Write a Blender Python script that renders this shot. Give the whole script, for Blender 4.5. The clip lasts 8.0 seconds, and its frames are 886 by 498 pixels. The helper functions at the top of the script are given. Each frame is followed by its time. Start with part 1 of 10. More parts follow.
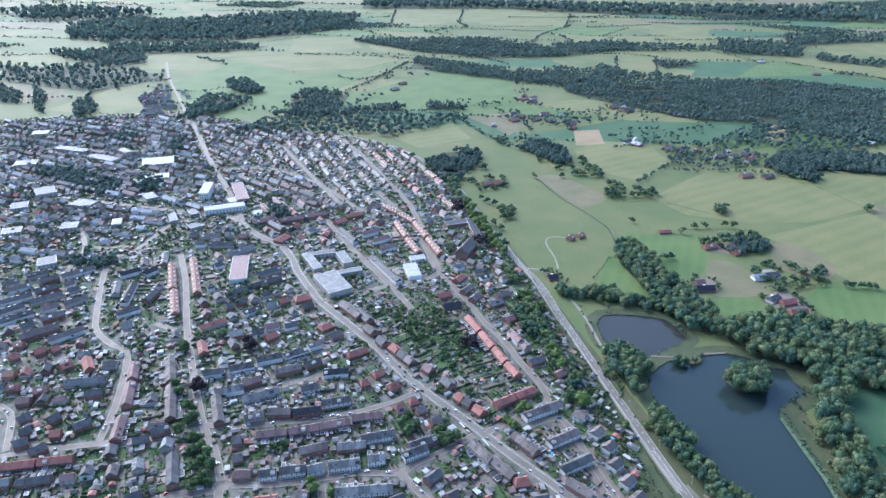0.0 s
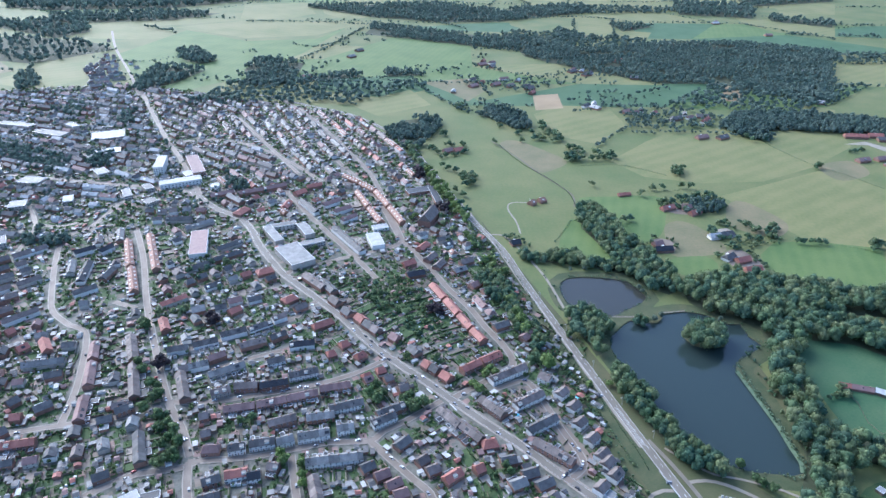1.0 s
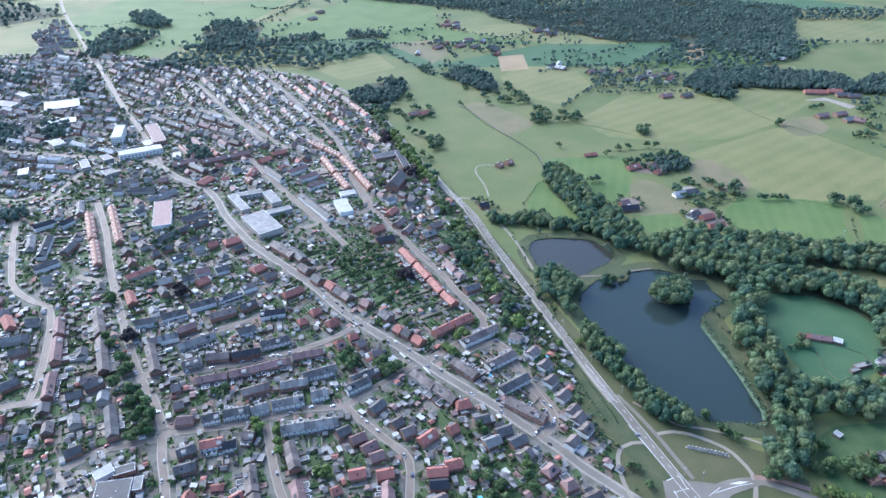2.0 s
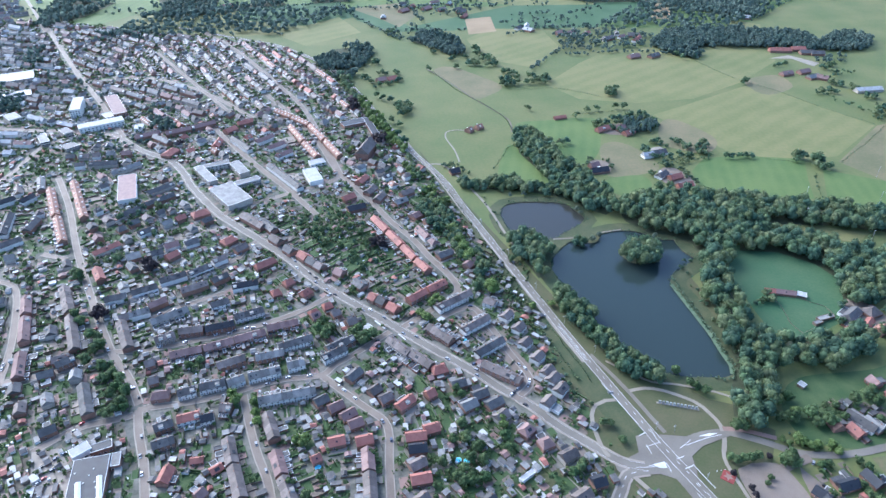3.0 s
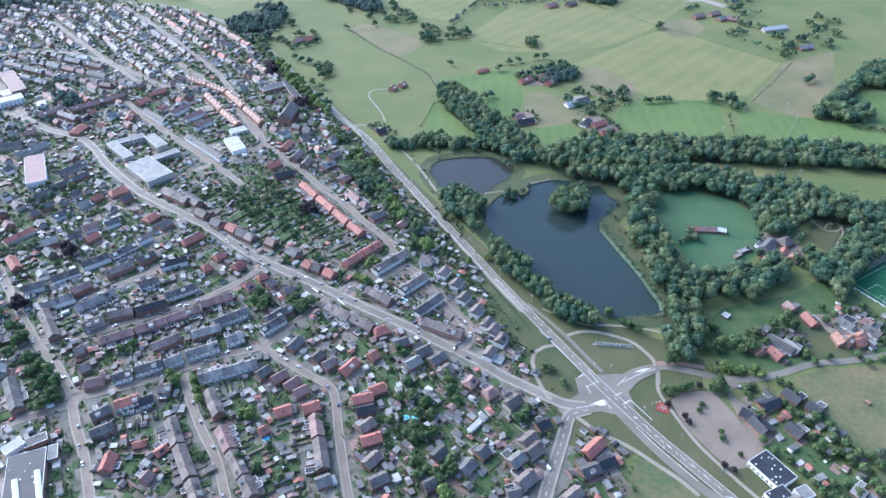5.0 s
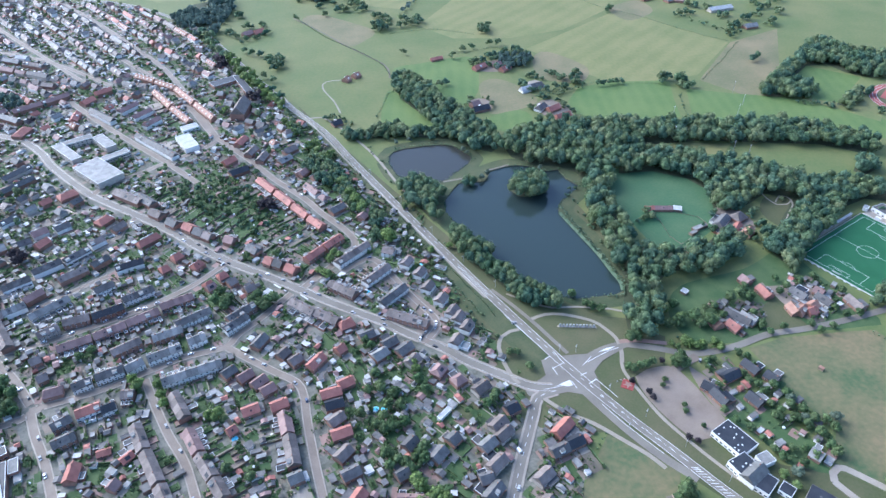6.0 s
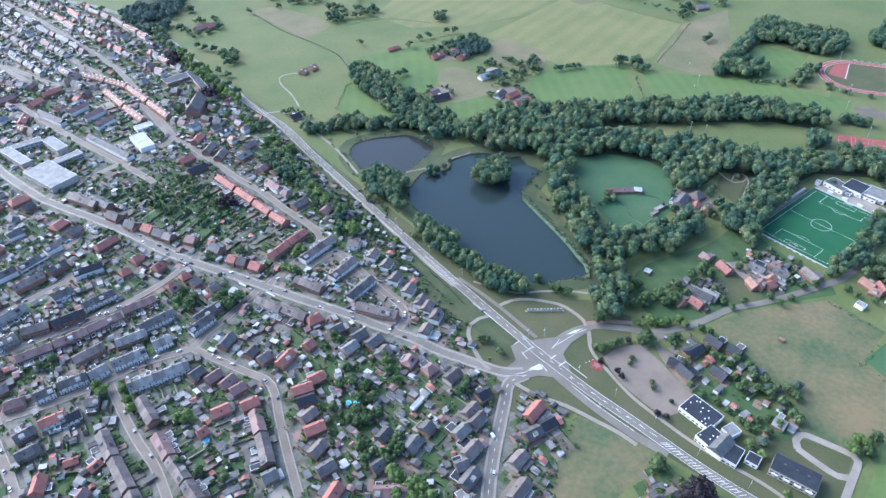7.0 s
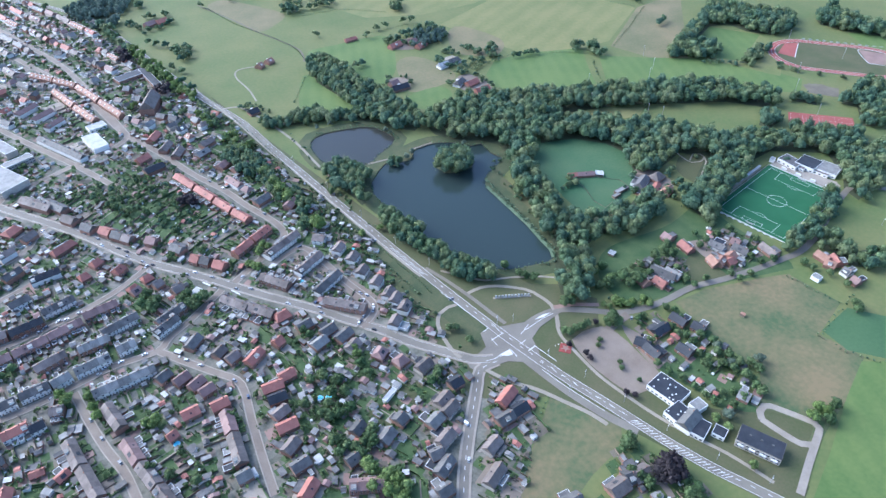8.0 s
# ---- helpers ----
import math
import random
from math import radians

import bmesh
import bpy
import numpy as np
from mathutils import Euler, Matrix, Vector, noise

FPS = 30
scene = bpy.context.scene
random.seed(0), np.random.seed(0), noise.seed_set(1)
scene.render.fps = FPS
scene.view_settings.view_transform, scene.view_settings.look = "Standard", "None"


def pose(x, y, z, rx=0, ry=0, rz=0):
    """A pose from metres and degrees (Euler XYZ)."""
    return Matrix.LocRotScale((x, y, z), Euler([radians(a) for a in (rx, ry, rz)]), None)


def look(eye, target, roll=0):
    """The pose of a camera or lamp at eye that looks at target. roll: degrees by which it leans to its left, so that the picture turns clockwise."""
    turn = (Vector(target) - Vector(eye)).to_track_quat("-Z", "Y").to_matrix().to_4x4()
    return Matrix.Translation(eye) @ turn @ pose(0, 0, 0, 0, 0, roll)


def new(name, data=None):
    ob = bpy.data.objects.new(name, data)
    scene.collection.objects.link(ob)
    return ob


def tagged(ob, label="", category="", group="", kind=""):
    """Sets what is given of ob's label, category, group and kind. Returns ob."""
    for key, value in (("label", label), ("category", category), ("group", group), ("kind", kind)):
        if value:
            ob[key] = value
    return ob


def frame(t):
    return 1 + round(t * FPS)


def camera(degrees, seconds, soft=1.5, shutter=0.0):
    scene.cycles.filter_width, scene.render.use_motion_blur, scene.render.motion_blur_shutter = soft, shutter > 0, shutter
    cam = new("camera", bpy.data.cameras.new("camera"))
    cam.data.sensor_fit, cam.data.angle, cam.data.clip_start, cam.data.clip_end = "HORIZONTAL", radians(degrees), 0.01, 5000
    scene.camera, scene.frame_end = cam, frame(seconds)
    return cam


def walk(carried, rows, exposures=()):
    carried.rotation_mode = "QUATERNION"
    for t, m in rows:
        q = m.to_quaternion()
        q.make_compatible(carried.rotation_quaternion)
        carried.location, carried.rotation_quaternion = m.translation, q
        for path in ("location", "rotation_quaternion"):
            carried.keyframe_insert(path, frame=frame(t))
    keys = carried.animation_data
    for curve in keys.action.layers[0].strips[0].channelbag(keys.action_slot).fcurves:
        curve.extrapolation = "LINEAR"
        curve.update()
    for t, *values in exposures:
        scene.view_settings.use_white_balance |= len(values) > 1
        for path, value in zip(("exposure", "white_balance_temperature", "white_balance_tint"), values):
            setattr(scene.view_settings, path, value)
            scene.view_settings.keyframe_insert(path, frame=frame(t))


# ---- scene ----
# The drone hangs still, high over the town's edge, and turns and tips its lens.
cam = camera(66.23, 8.0, soft=1.45)
EYE = (0.0, 0.0, 390.0)
TURNS = [
    (0.0, 64.57, -0.36, 0.00), (0.5, 63.21, -0.32, -1.81), (1.0, 61.89, -0.27, -3.54), (1.5, 60.41, -0.25, -5.12),
    (3.0, 56.08, -0.08, -9.39), (3.5, 54.90, -0.05, -10.97), (4.0, 54.02, -0.01, -12.62), (4.5, 53.25, 0.02, -14.36),
    (6.0, 51.75, 0.20, -20.48), (6.5, 51.30, 0.26, -22.38), (7.0, 50.88, 0.30, -24.25), (7.5, 50.45, 0.30, -26.10),
    (8.0, 50.01, 0.33, -27.98),
]
walk(cam, [(t, pose(*EYE, rx, ry, rz)) for t, rx, ry, rz in TURNS], [(0.0, 1.42, 5020.0, 10.0), (3.0, 1.58, 5080.0, 10.0), (8.0, 1.62, 5080.0, 10.0)])

# ---- light: a hazy low sun ahead and to the west, under a pale sky ----
SUN_AZIMUTH, SUN_HEIGHT = 320.0, 34.0   # compass degrees from +y, degrees over the horizon
world = bpy.data.worlds.new("sky")
scene.world = world
world.use_nodes = True
wn = world.node_tree.nodes
sky = wn.new("ShaderNodeTexSky")
sky.sky_type, sky.sun_disc = "NISHITA", False
sky.sun_elevation, sky.sun_rotation = radians(SUN_HEIGHT), radians(SUN_AZIMUTH)
sky.air_density, sky.dust_density, sky.ozone_density = 1.0, 3.0, 1.5
wn["Background"].inputs["Strength"].default_value = 0.15
world.node_tree.links.new(sky.outputs[0], wn["Background"].inputs["Color"])
sun = new("sun", bpy.data.lights.new("sun", "SUN"))
sun.data.energy, sun.data.angle, sun.data.color = 1.5, radians(50), (1.0, 0.95, 0.86)
az, el = radians(SUN_AZIMUTH), radians(SUN_HEIGHT)
sun.matrix_world = look((0, 0, 900), (-math.sin(az) * math.cos(el), -math.cos(az) * math.cos(el), 900 - math.sin(el)))
from mathutils.geometry import tessellate_polygon, delaunay_2d_cdt


# ---- materials ----
def material(name, c1, c2, scale=0.2, rough=0.85, fine=3.0, bump=0.15, per_thing=0.0, per_piece=0.0, spec=0.3, metal=0.0, stripes=None):
    """Two colours mixed by a broad and a fine noise, with fine relief; per_thing and per_piece vary the brightness."""
    m = bpy.data.materials.new(name)
    m.use_nodes = True
    nt = m.node_tree
    n, l = nt.nodes, nt.links
    b = n["Principled BSDF"]
    b.inputs["Roughness"].default_value, b.inputs["Metallic"].default_value = rough, metal
    b.inputs["Specular IOR Level"].default_value = spec
    tc = n.new("ShaderNodeTexCoord")
    big, small = n.new("ShaderNodeTexNoise"), n.new("ShaderNodeTexNoise")
    big.inputs["Scale"].default_value, small.inputs["Scale"].default_value = scale, fine
    big.inputs["Detail"].default_value, small.inputs["Detail"].default_value = 6.0, 4.0
    co = tc.outputs["Object"]
    if per_thing:
        info = n.new("ShaderNodeObjectInfo")
        shift = n.new("ShaderNodeVectorMath")
        shift.operation = "ADD"
        l.new(tc.outputs["Object"], shift.inputs[0])
        l.new(info.outputs["Location"], shift.inputs[1])
        co = shift.outputs[0]
    l.new(co, big.inputs["Vector"])
    l.new(co, small.inputs["Vector"])
    add = n.new("ShaderNodeMath")
    add.operation = "MULTIPLY_ADD"
    add.inputs[1].default_value = 0.45
    l.new(small.outputs["Fac"], add.inputs[0])
    l.new(big.outputs["Fac"], add.inputs[2])
    ramp = n.new("ShaderNodeMapRange")
    ramp.inputs["From Min"].default_value, ramp.inputs["From Max"].default_value = 0.52, 0.93
    l.new(add.outputs[0], ramp.inputs["Value"])
    fac = ramp.outputs["Result"]
    if stripes:
        wave = n.new("ShaderNodeTexWave")
        wave.inputs["Scale"].default_value, wave.inputs["Distortion"].default_value = stripes[0], 1.5
        wave.inputs["Detail"].default_value = 1.0
        turn = n.new("ShaderNodeMapping")
        turn.inputs["Rotation"].default_value = (0, 0, radians(stripes[1]))
        l.new(co, turn.inputs["Vector"])
        l.new(turn.outputs[0], wave.inputs["Vector"])
        mixs = n.new("ShaderNodeMath")
        mixs.operation = "MULTIPLY_ADD"
        mixs.inputs[1].default_value = stripes[2]
        l.new(wave.outputs["Fac"], mixs.inputs[0])
        l.new(fac, mixs.inputs[2])
        fac = mixs.outputs[0]
    mix = n.new("ShaderNodeMix")
    mix.data_type = "RGBA"
    mix.inputs["A"].default_value, mix.inputs["B"].default_value = (*c1, 1), (*c2, 1)
    l.new(fac, mix.inputs["Factor"])
    col = mix.outputs["Result"]
    for amount, kind in ((per_thing, "thing"), (per_piece, "piece")):
        if amount:
            src = n.new("ShaderNodeObjectInfo").outputs["Random"] if kind == "thing" else n.new("ShaderNodeNewGeometry").outputs["Random Per Island"]
            mr = n.new("ShaderNodeMapRange")
            mr.inputs["To Min"].default_value, mr.inputs["To Max"].default_value = 1 - amount, 1 + amount
            l.new(src, mr.inputs["Value"])
            hsv = n.new("ShaderNodeHueSaturation")
            l.new(mr.outputs["Result"], hsv.inputs["Value"])
            l.new(col, hsv.inputs["Color"])
            col = hsv.outputs["Color"]
    l.new(col, b.inputs["Base Color"])
    if "leaf" in name:
        thin, both = n.new("ShaderNodeBsdfTranslucent"), n.new("ShaderNodeMixShader")
        both.inputs[0].default_value = 0.35
        l.new(col, thin.inputs["Color"])
        l.new(b.outputs[0], both.inputs[1])
        l.new(thin.outputs[0], both.inputs[2])
        l.new(both.outputs[0], n["Material Output"].inputs["Surface"])
    if bump:
        bp = n.new("ShaderNodeBump")
        bp.inputs["Strength"].default_value, bp.inputs["Distance"].default_value = bump, 0.15
        l.new(small.outputs["Fac"], bp.inputs["Height"])
        l.new(bp.outputs["Normal"], b.inputs["Normal"])
    return m


M = {}
for key, args in {
    "pasture": dict(c1=(0.076, 0.104, 0.03), c2=(0.13, 0.13, 0.046), scale=0.012, fine=0.25, bump=0.3, rough=0.8, spec=0.3),
    "pasture_green": dict(c1=(0.062, 0.106, 0.026), c2=(0.1, 0.136, 0.038), scale=0.015, fine=0.3, bump=0.3, stripes=(0.02, 20, 0.25), rough=0.8, spec=0.3),
    "pasture_dry": dict(c1=(0.102, 0.104, 0.046), c2=(0.172, 0.138, 0.072), scale=0.02, fine=0.3, bump=0.3, rough=0.8, spec=0.3),
    "pasture_pale": dict(c1=(0.1, 0.118, 0.036), c2=(0.158, 0.15, 0.056), scale=0.010, fine=0.2, bump=0.3, stripes=(0.012, 60, 0.3), rough=0.8, spec=0.3),
    "crop": dict(c1=(0.038, 0.082, 0.03), c2=(0.058, 0.104, 0.042), scale=0.02, fine=0.4, bump=0.3, rough=0.8, spec=0.3),
    "meadow": dict(c1=(0.030, 0.082, 0.034), c2=(0.068, 0.108, 0.048), scale=0.02, fine=0.4, bump=0.3),
    "paddock": dict(c1=(0.052, 0.082, 0.032), c2=(0.158, 0.122, 0.062), scale=0.022, fine=0.25, bump=0.3),
    "stubble": dict(c1=(0.216, 0.158, 0.086), c2=(0.274, 0.202, 0.115), scale=0.02, fine=0.4, bump=0.3),
    "verge": dict(c1=(0.051, 0.063, 0.022), c2=(0.087, 0.081, 0.039), scale=0.03, fine=0.6, bump=0.3),
    "ditch_grass": dict(c1=(0.034, 0.052, 0.020), c2=(0.078, 0.080, 0.036), scale=0.06, fine=0.7, bump=0.3),
    "lawn": dict(c1=(0.036, 0.07, 0.022), c2=(0.07, 0.098, 0.036), scale=0.08, fine=1.0, bump=0.3),
    "turf": dict(c1=(0.014, 0.072, 0.026), c2=(0.02, 0.088, 0.034), scale=0.05, fine=2.0, bump=0.1),
    "reed": dict(c1=(0.07, 0.11, 0.058), c2=(0.12, 0.156, 0.092), scale=0.2, fine=1.5, bump=0.5),
    "soil": dict(c1=(0.094, 0.079, 0.058), c2=(0.151, 0.130, 0.094), scale=0.05, fine=1.0, bump=0.3),
    "yard": dict(c1=(0.06, 0.064, 0.044), c2=(0.17, 0.158, 0.13), scale=0.09, fine=0.5, bump=0.3, rough=0.8, spec=0.3),
    "forest_floor": dict(c1=(0.030, 0.040, 0.018), c2=(0.055, 0.060, 0.030), scale=0.1, fine=1.0, bump=0.3),
    "asphalt": dict(c1=(0.124, 0.108, 0.086), c2=(0.182, 0.161, 0.131), scale=0.04, fine=1.5, rough=0.6, bump=0.1, spec=0.2),
    "street": dict(c1=(0.138, 0.109, 0.083), c2=(0.200, 0.163, 0.128), scale=0.06, fine=1.2, rough=0.6, bump=0.1, spec=0.2),
    "paving": dict(c1=(0.205, 0.175, 0.140), c2=(0.285, 0.248, 0.200), scale=0.08, fine=1.5, rough=0.65, bump=0.1, spec=0.2),
    "red_paving": dict(c1=(0.177, 0.115, 0.094), c2=(0.244, 0.162, 0.133), scale=0.08, fine=1.5, rough=0.65, bump=0.1, spec=0.2),
    "path": dict(c1=(0.195, 0.168, 0.129), c2=(0.260, 0.228, 0.180), scale=0.06, fine=1.0, rough=0.65, bump=0.1, spec=0.2),
    "gravel": dict(c1=(0.155, 0.123, 0.095), c2=(0.205, 0.168, 0.135), scale=0.05, fine=1.4, rough=0.9, bump=0.2, spec=0.12),
    "marking": dict(c1=(0.42, 0.42, 0.405), c2=(0.58, 0.58, 0.56), scale=0.3, fine=2.0, rough=0.7, bump=0.0),
    "tartan": dict(c1=(0.2, 0.055, 0.045), c2=(0.265, 0.082, 0.065), scale=0.04, fine=1.0, rough=0.8, bump=0.1),
    "leaf": dict(c1=(0.052, 0.094, 0.034), c2=(0.124, 0.162, 0.068), scale=0.12, fine=0.8, rough=0.75, bump=0.0, per_piece=0.35, per_thing=0.2, spec=0.25),
    "leaf_light": dict(c1=(0.1, 0.15, 0.04), c2=(0.17, 0.22, 0.076), scale=0.12, fine=0.8, rough=0.75, bump=0.0, per_piece=0.3, per_thing=0.15, spec=0.25),
    "leaf_dark": dict(c1=(0.026, 0.024, 0.026), c2=(0.050, 0.038, 0.042), scale=0.12, fine=0.8, rough=0.75, bump=0.0, per_piece=0.3, per_thing=0.1, spec=0.25),
    "leaf_grey": dict(c1=(0.095, 0.125, 0.085), c2=(0.150, 0.185, 0.130), scale=0.12, fine=0.8, rough=0.75, bump=0.0, per_piece=0.3, per_thing=0.1, spec=0.25),
    "wood_leaf": dict(c1=(0.06, 0.106, 0.05), c2=(0.14, 0.186, 0.09), scale=0.055, fine=0.5, rough=0.75, bump=0.0, per_piece=0.35, spec=0.25),
    "wood_leaf_olive": dict(c1=(0.088, 0.124, 0.05), c2=(0.172, 0.2, 0.1), scale=0.055, fine=0.5, rough=0.75, bump=0.0, per_piece=0.3, spec=0.25),
    "wood_leaf_deep": dict(c1=(0.046, 0.092, 0.056), c2=(0.098, 0.15, 0.088), scale=0.055, fine=0.5, rough=0.75, bump=0.0, per_piece=0.3, spec=0.25),
    # distant foliage: aerial haze is put into this paler, bluer leaf colour
    "far_haze_leaf": dict(c1=(0.07, 0.108, 0.086), c2=(0.12, 0.156, 0.124), scale=0.02, fine=0.2, rough=0.8, bump=0.0, per_piece=0.25, spec=0.2),
    "bark": dict(c1=(0.080, 0.065, 0.050), c2=(0.140, 0.115, 0.090), scale=0.8, fine=6.0, bump=0.4),
    "roof_dark": dict(c1=(0.054, 0.051, 0.049), c2=(0.108, 0.102, 0.097), scale=0.25, fine=2.5, rough=0.65, bump=0.3, per_thing=0.3, spec=0.35),
    "roof_brown": dict(c1=(0.092, 0.074, 0.065), c2=(0.165, 0.134, 0.118), scale=0.25, fine=2.5, rough=0.65, bump=0.3, per_thing=0.3, spec=0.35),
    "roof_red": dict(c1=(0.216, 0.080, 0.060), c2=(0.296, 0.124, 0.092), scale=0.25, fine=2.5, rough=0.65, bump=0.3, per_thing=0.15, spec=0.35),
    "roof_maroon": dict(c1=(0.15, 0.092, 0.082), c2=(0.214, 0.136, 0.12), scale=0.25, fine=2.5, rough=0.65, bump=0.3, per_thing=0.2, spec=0.35),
    "roof_orange": dict(c1=(0.205, 0.105, 0.07), c2=(0.295, 0.165, 0.115), scale=0.25, fine=2.5, rough=0.65, bump=0.3, per_thing=0.12, spec=0.35),
    "roof_navy": dict(c1=(0.016, 0.018, 0.023), c2=(0.034, 0.036, 0.042), scale=0.15, fine=2.0, rough=0.55, bump=0.1),
    "roof_flat": dict(c1=(0.11, 0.106, 0.098), c2=(0.205, 0.198, 0.185), scale=0.2, fine=1.5, rough=0.65, bump=0.2, per_thing=0.35, spec=0.35),
    "roof_pale": dict(c1=(0.27, 0.265, 0.25), c2=(0.38, 0.375, 0.36), scale=0.2, fine=1.5, rough=0.65, bump=0.1, per_thing=0.2, spec=0.35),
    "brick": dict(c1=(0.176, 0.096, 0.068), c2=(0.256, 0.148, 0.108), scale=0.4, fine=4.0, bump=0.3, per_thing=0.25),
    "brick_pale": dict(c1=(0.320, 0.280, 0.232), c2=(0.416, 0.372, 0.316), scale=0.4, fine=4.0, bump=0.3, per_thing=0.2),
    "plaster": dict(c1=(0.545, 0.525, 0.48), c2=(0.645, 0.625, 0.58), scale=0.3, fine=3.0, bump=0.1, per_thing=0.08),
    "white_paint": dict(c1=(0.480, 0.480, 0.472), c2=(0.576, 0.576, 0.568), scale=0.4, fine=3.0, rough=0.5, bump=0.0),
    "timber": dict(c1=(0.120, 0.090, 0.065), c2=(0.220, 0.170, 0.125), scale=0.5, fine=5.0, bump=0.3, per_thing=0.3, per_piece=0.25),
    "steel": dict(c1=(0.300, 0.310, 0.320), c2=(0.420, 0.430, 0.440), scale=0.5, fine=3.0, rough=0.45, bump=0.0, metal=0.6),
    "rubber": dict(c1=(0.018, 0.018, 0.018), c2=(0.030, 0.030, 0.030), scale=1.0, fine=5.0, rough=0.8, bump=0.0),
    "pool": dict(c1=(0.120, 0.430, 0.560), c2=(0.180, 0.520, 0.640), scale=0.5, fine=2.0, rough=0.15, bump=0.05),
    "flowers": dict(c1=(0.16, 0.03, 0.025), c2=(0.24, 0.06, 0.05), scale=0.6, fine=4.0, bump=0.4),
}.items():
    M[key] = material(key, **args)


def glass_like(name, colour, rough):
    m = bpy.data.materials.new(name)
    m.use_nodes = True
    b = m.node_tree.nodes["Principled BSDF"]
    b.inputs["Base Color"].default_value = (*colour, 1)
    b.inputs["Roughness"].default_value, b.inputs["IOR"].default_value = rough, 1.45
    return m


M["window"] = glass_like("window_glass", (0.03, 0.035, 0.04), 0.08)


def water_material(colour):
    m = glass_like("water", colour, 0.03)
    m.node_tree.nodes["Principled BSDF"].inputs["IOR"].default_value = 1.33
    n, l = m.node_tree.nodes, m.node_tree.links
    tc, ns, bp = n.new("ShaderNodeTexCoord"), n.new("ShaderNodeTexNoise"), n.new("ShaderNodeBump")
    ns.inputs["Scale"].default_value, ns.inputs["Detail"].default_value = 0.6, 3.0
    bp.inputs["Strength"].default_value, bp.inputs["Distance"].default_value = 0.03, 0.03
    l.new(tc.outputs["Object"], ns.inputs["Vector"])
    l.new(ns.outputs["Fac"], bp.inputs["Height"])
    l.new(bp.outputs["Normal"], n["Principled BSDF"].inputs["Normal"])
    return m


M["water"], M["pond_water"] = water_material((0.023, 0.034, 0.031)), water_material((0.032, 0.033, 0.027))


def paint(name, colour):
    m = glass_like(name, colour, 0.3)
    return m


CAR_PAINTS = [paint("car_paint", c) for c in ((0.75, 0.75, 0.75), (0.04, 0.04, 0.045), (0.25, 0.26, 0.28), (0.08, 0.10, 0.16), (0.45, 0.46, 0.47), (0.30, 0.03, 0.03))]


# ---- building blocks ----
def mesh_of(name, verts, faces, mats, index=None, smooth=False):
    me = bpy.data.meshes.new(name)
    me.from_pydata([tuple(v) for v in verts], [], [tuple(f) for f in faces])
    for m in mats if isinstance(mats, (list, tuple)) else (mats,):
        me.materials.append(m)
    if index is not None:
        me.polygons.foreach_set("material_index", index)
    if smooth:
        me.polygons.foreach_set("use_smooth", [True] * len(me.polygons))
    me.update()
    return me


def part(name, mesh, parent, m=None, label=""):
    """Links a mesh as one object under a thing or a part."""
    ob = new(name, mesh)
    ob.parent = parent
    if m is not None:
        ob.matrix_basis = m
    return tagged(ob, label)


def thing(name, m, label, category, group="", kind=""):
    ob = new(name)
    ob.empty_display_size = 0.5
    ob.matrix_basis = m
    return tagged(ob, label, category, group, kind)


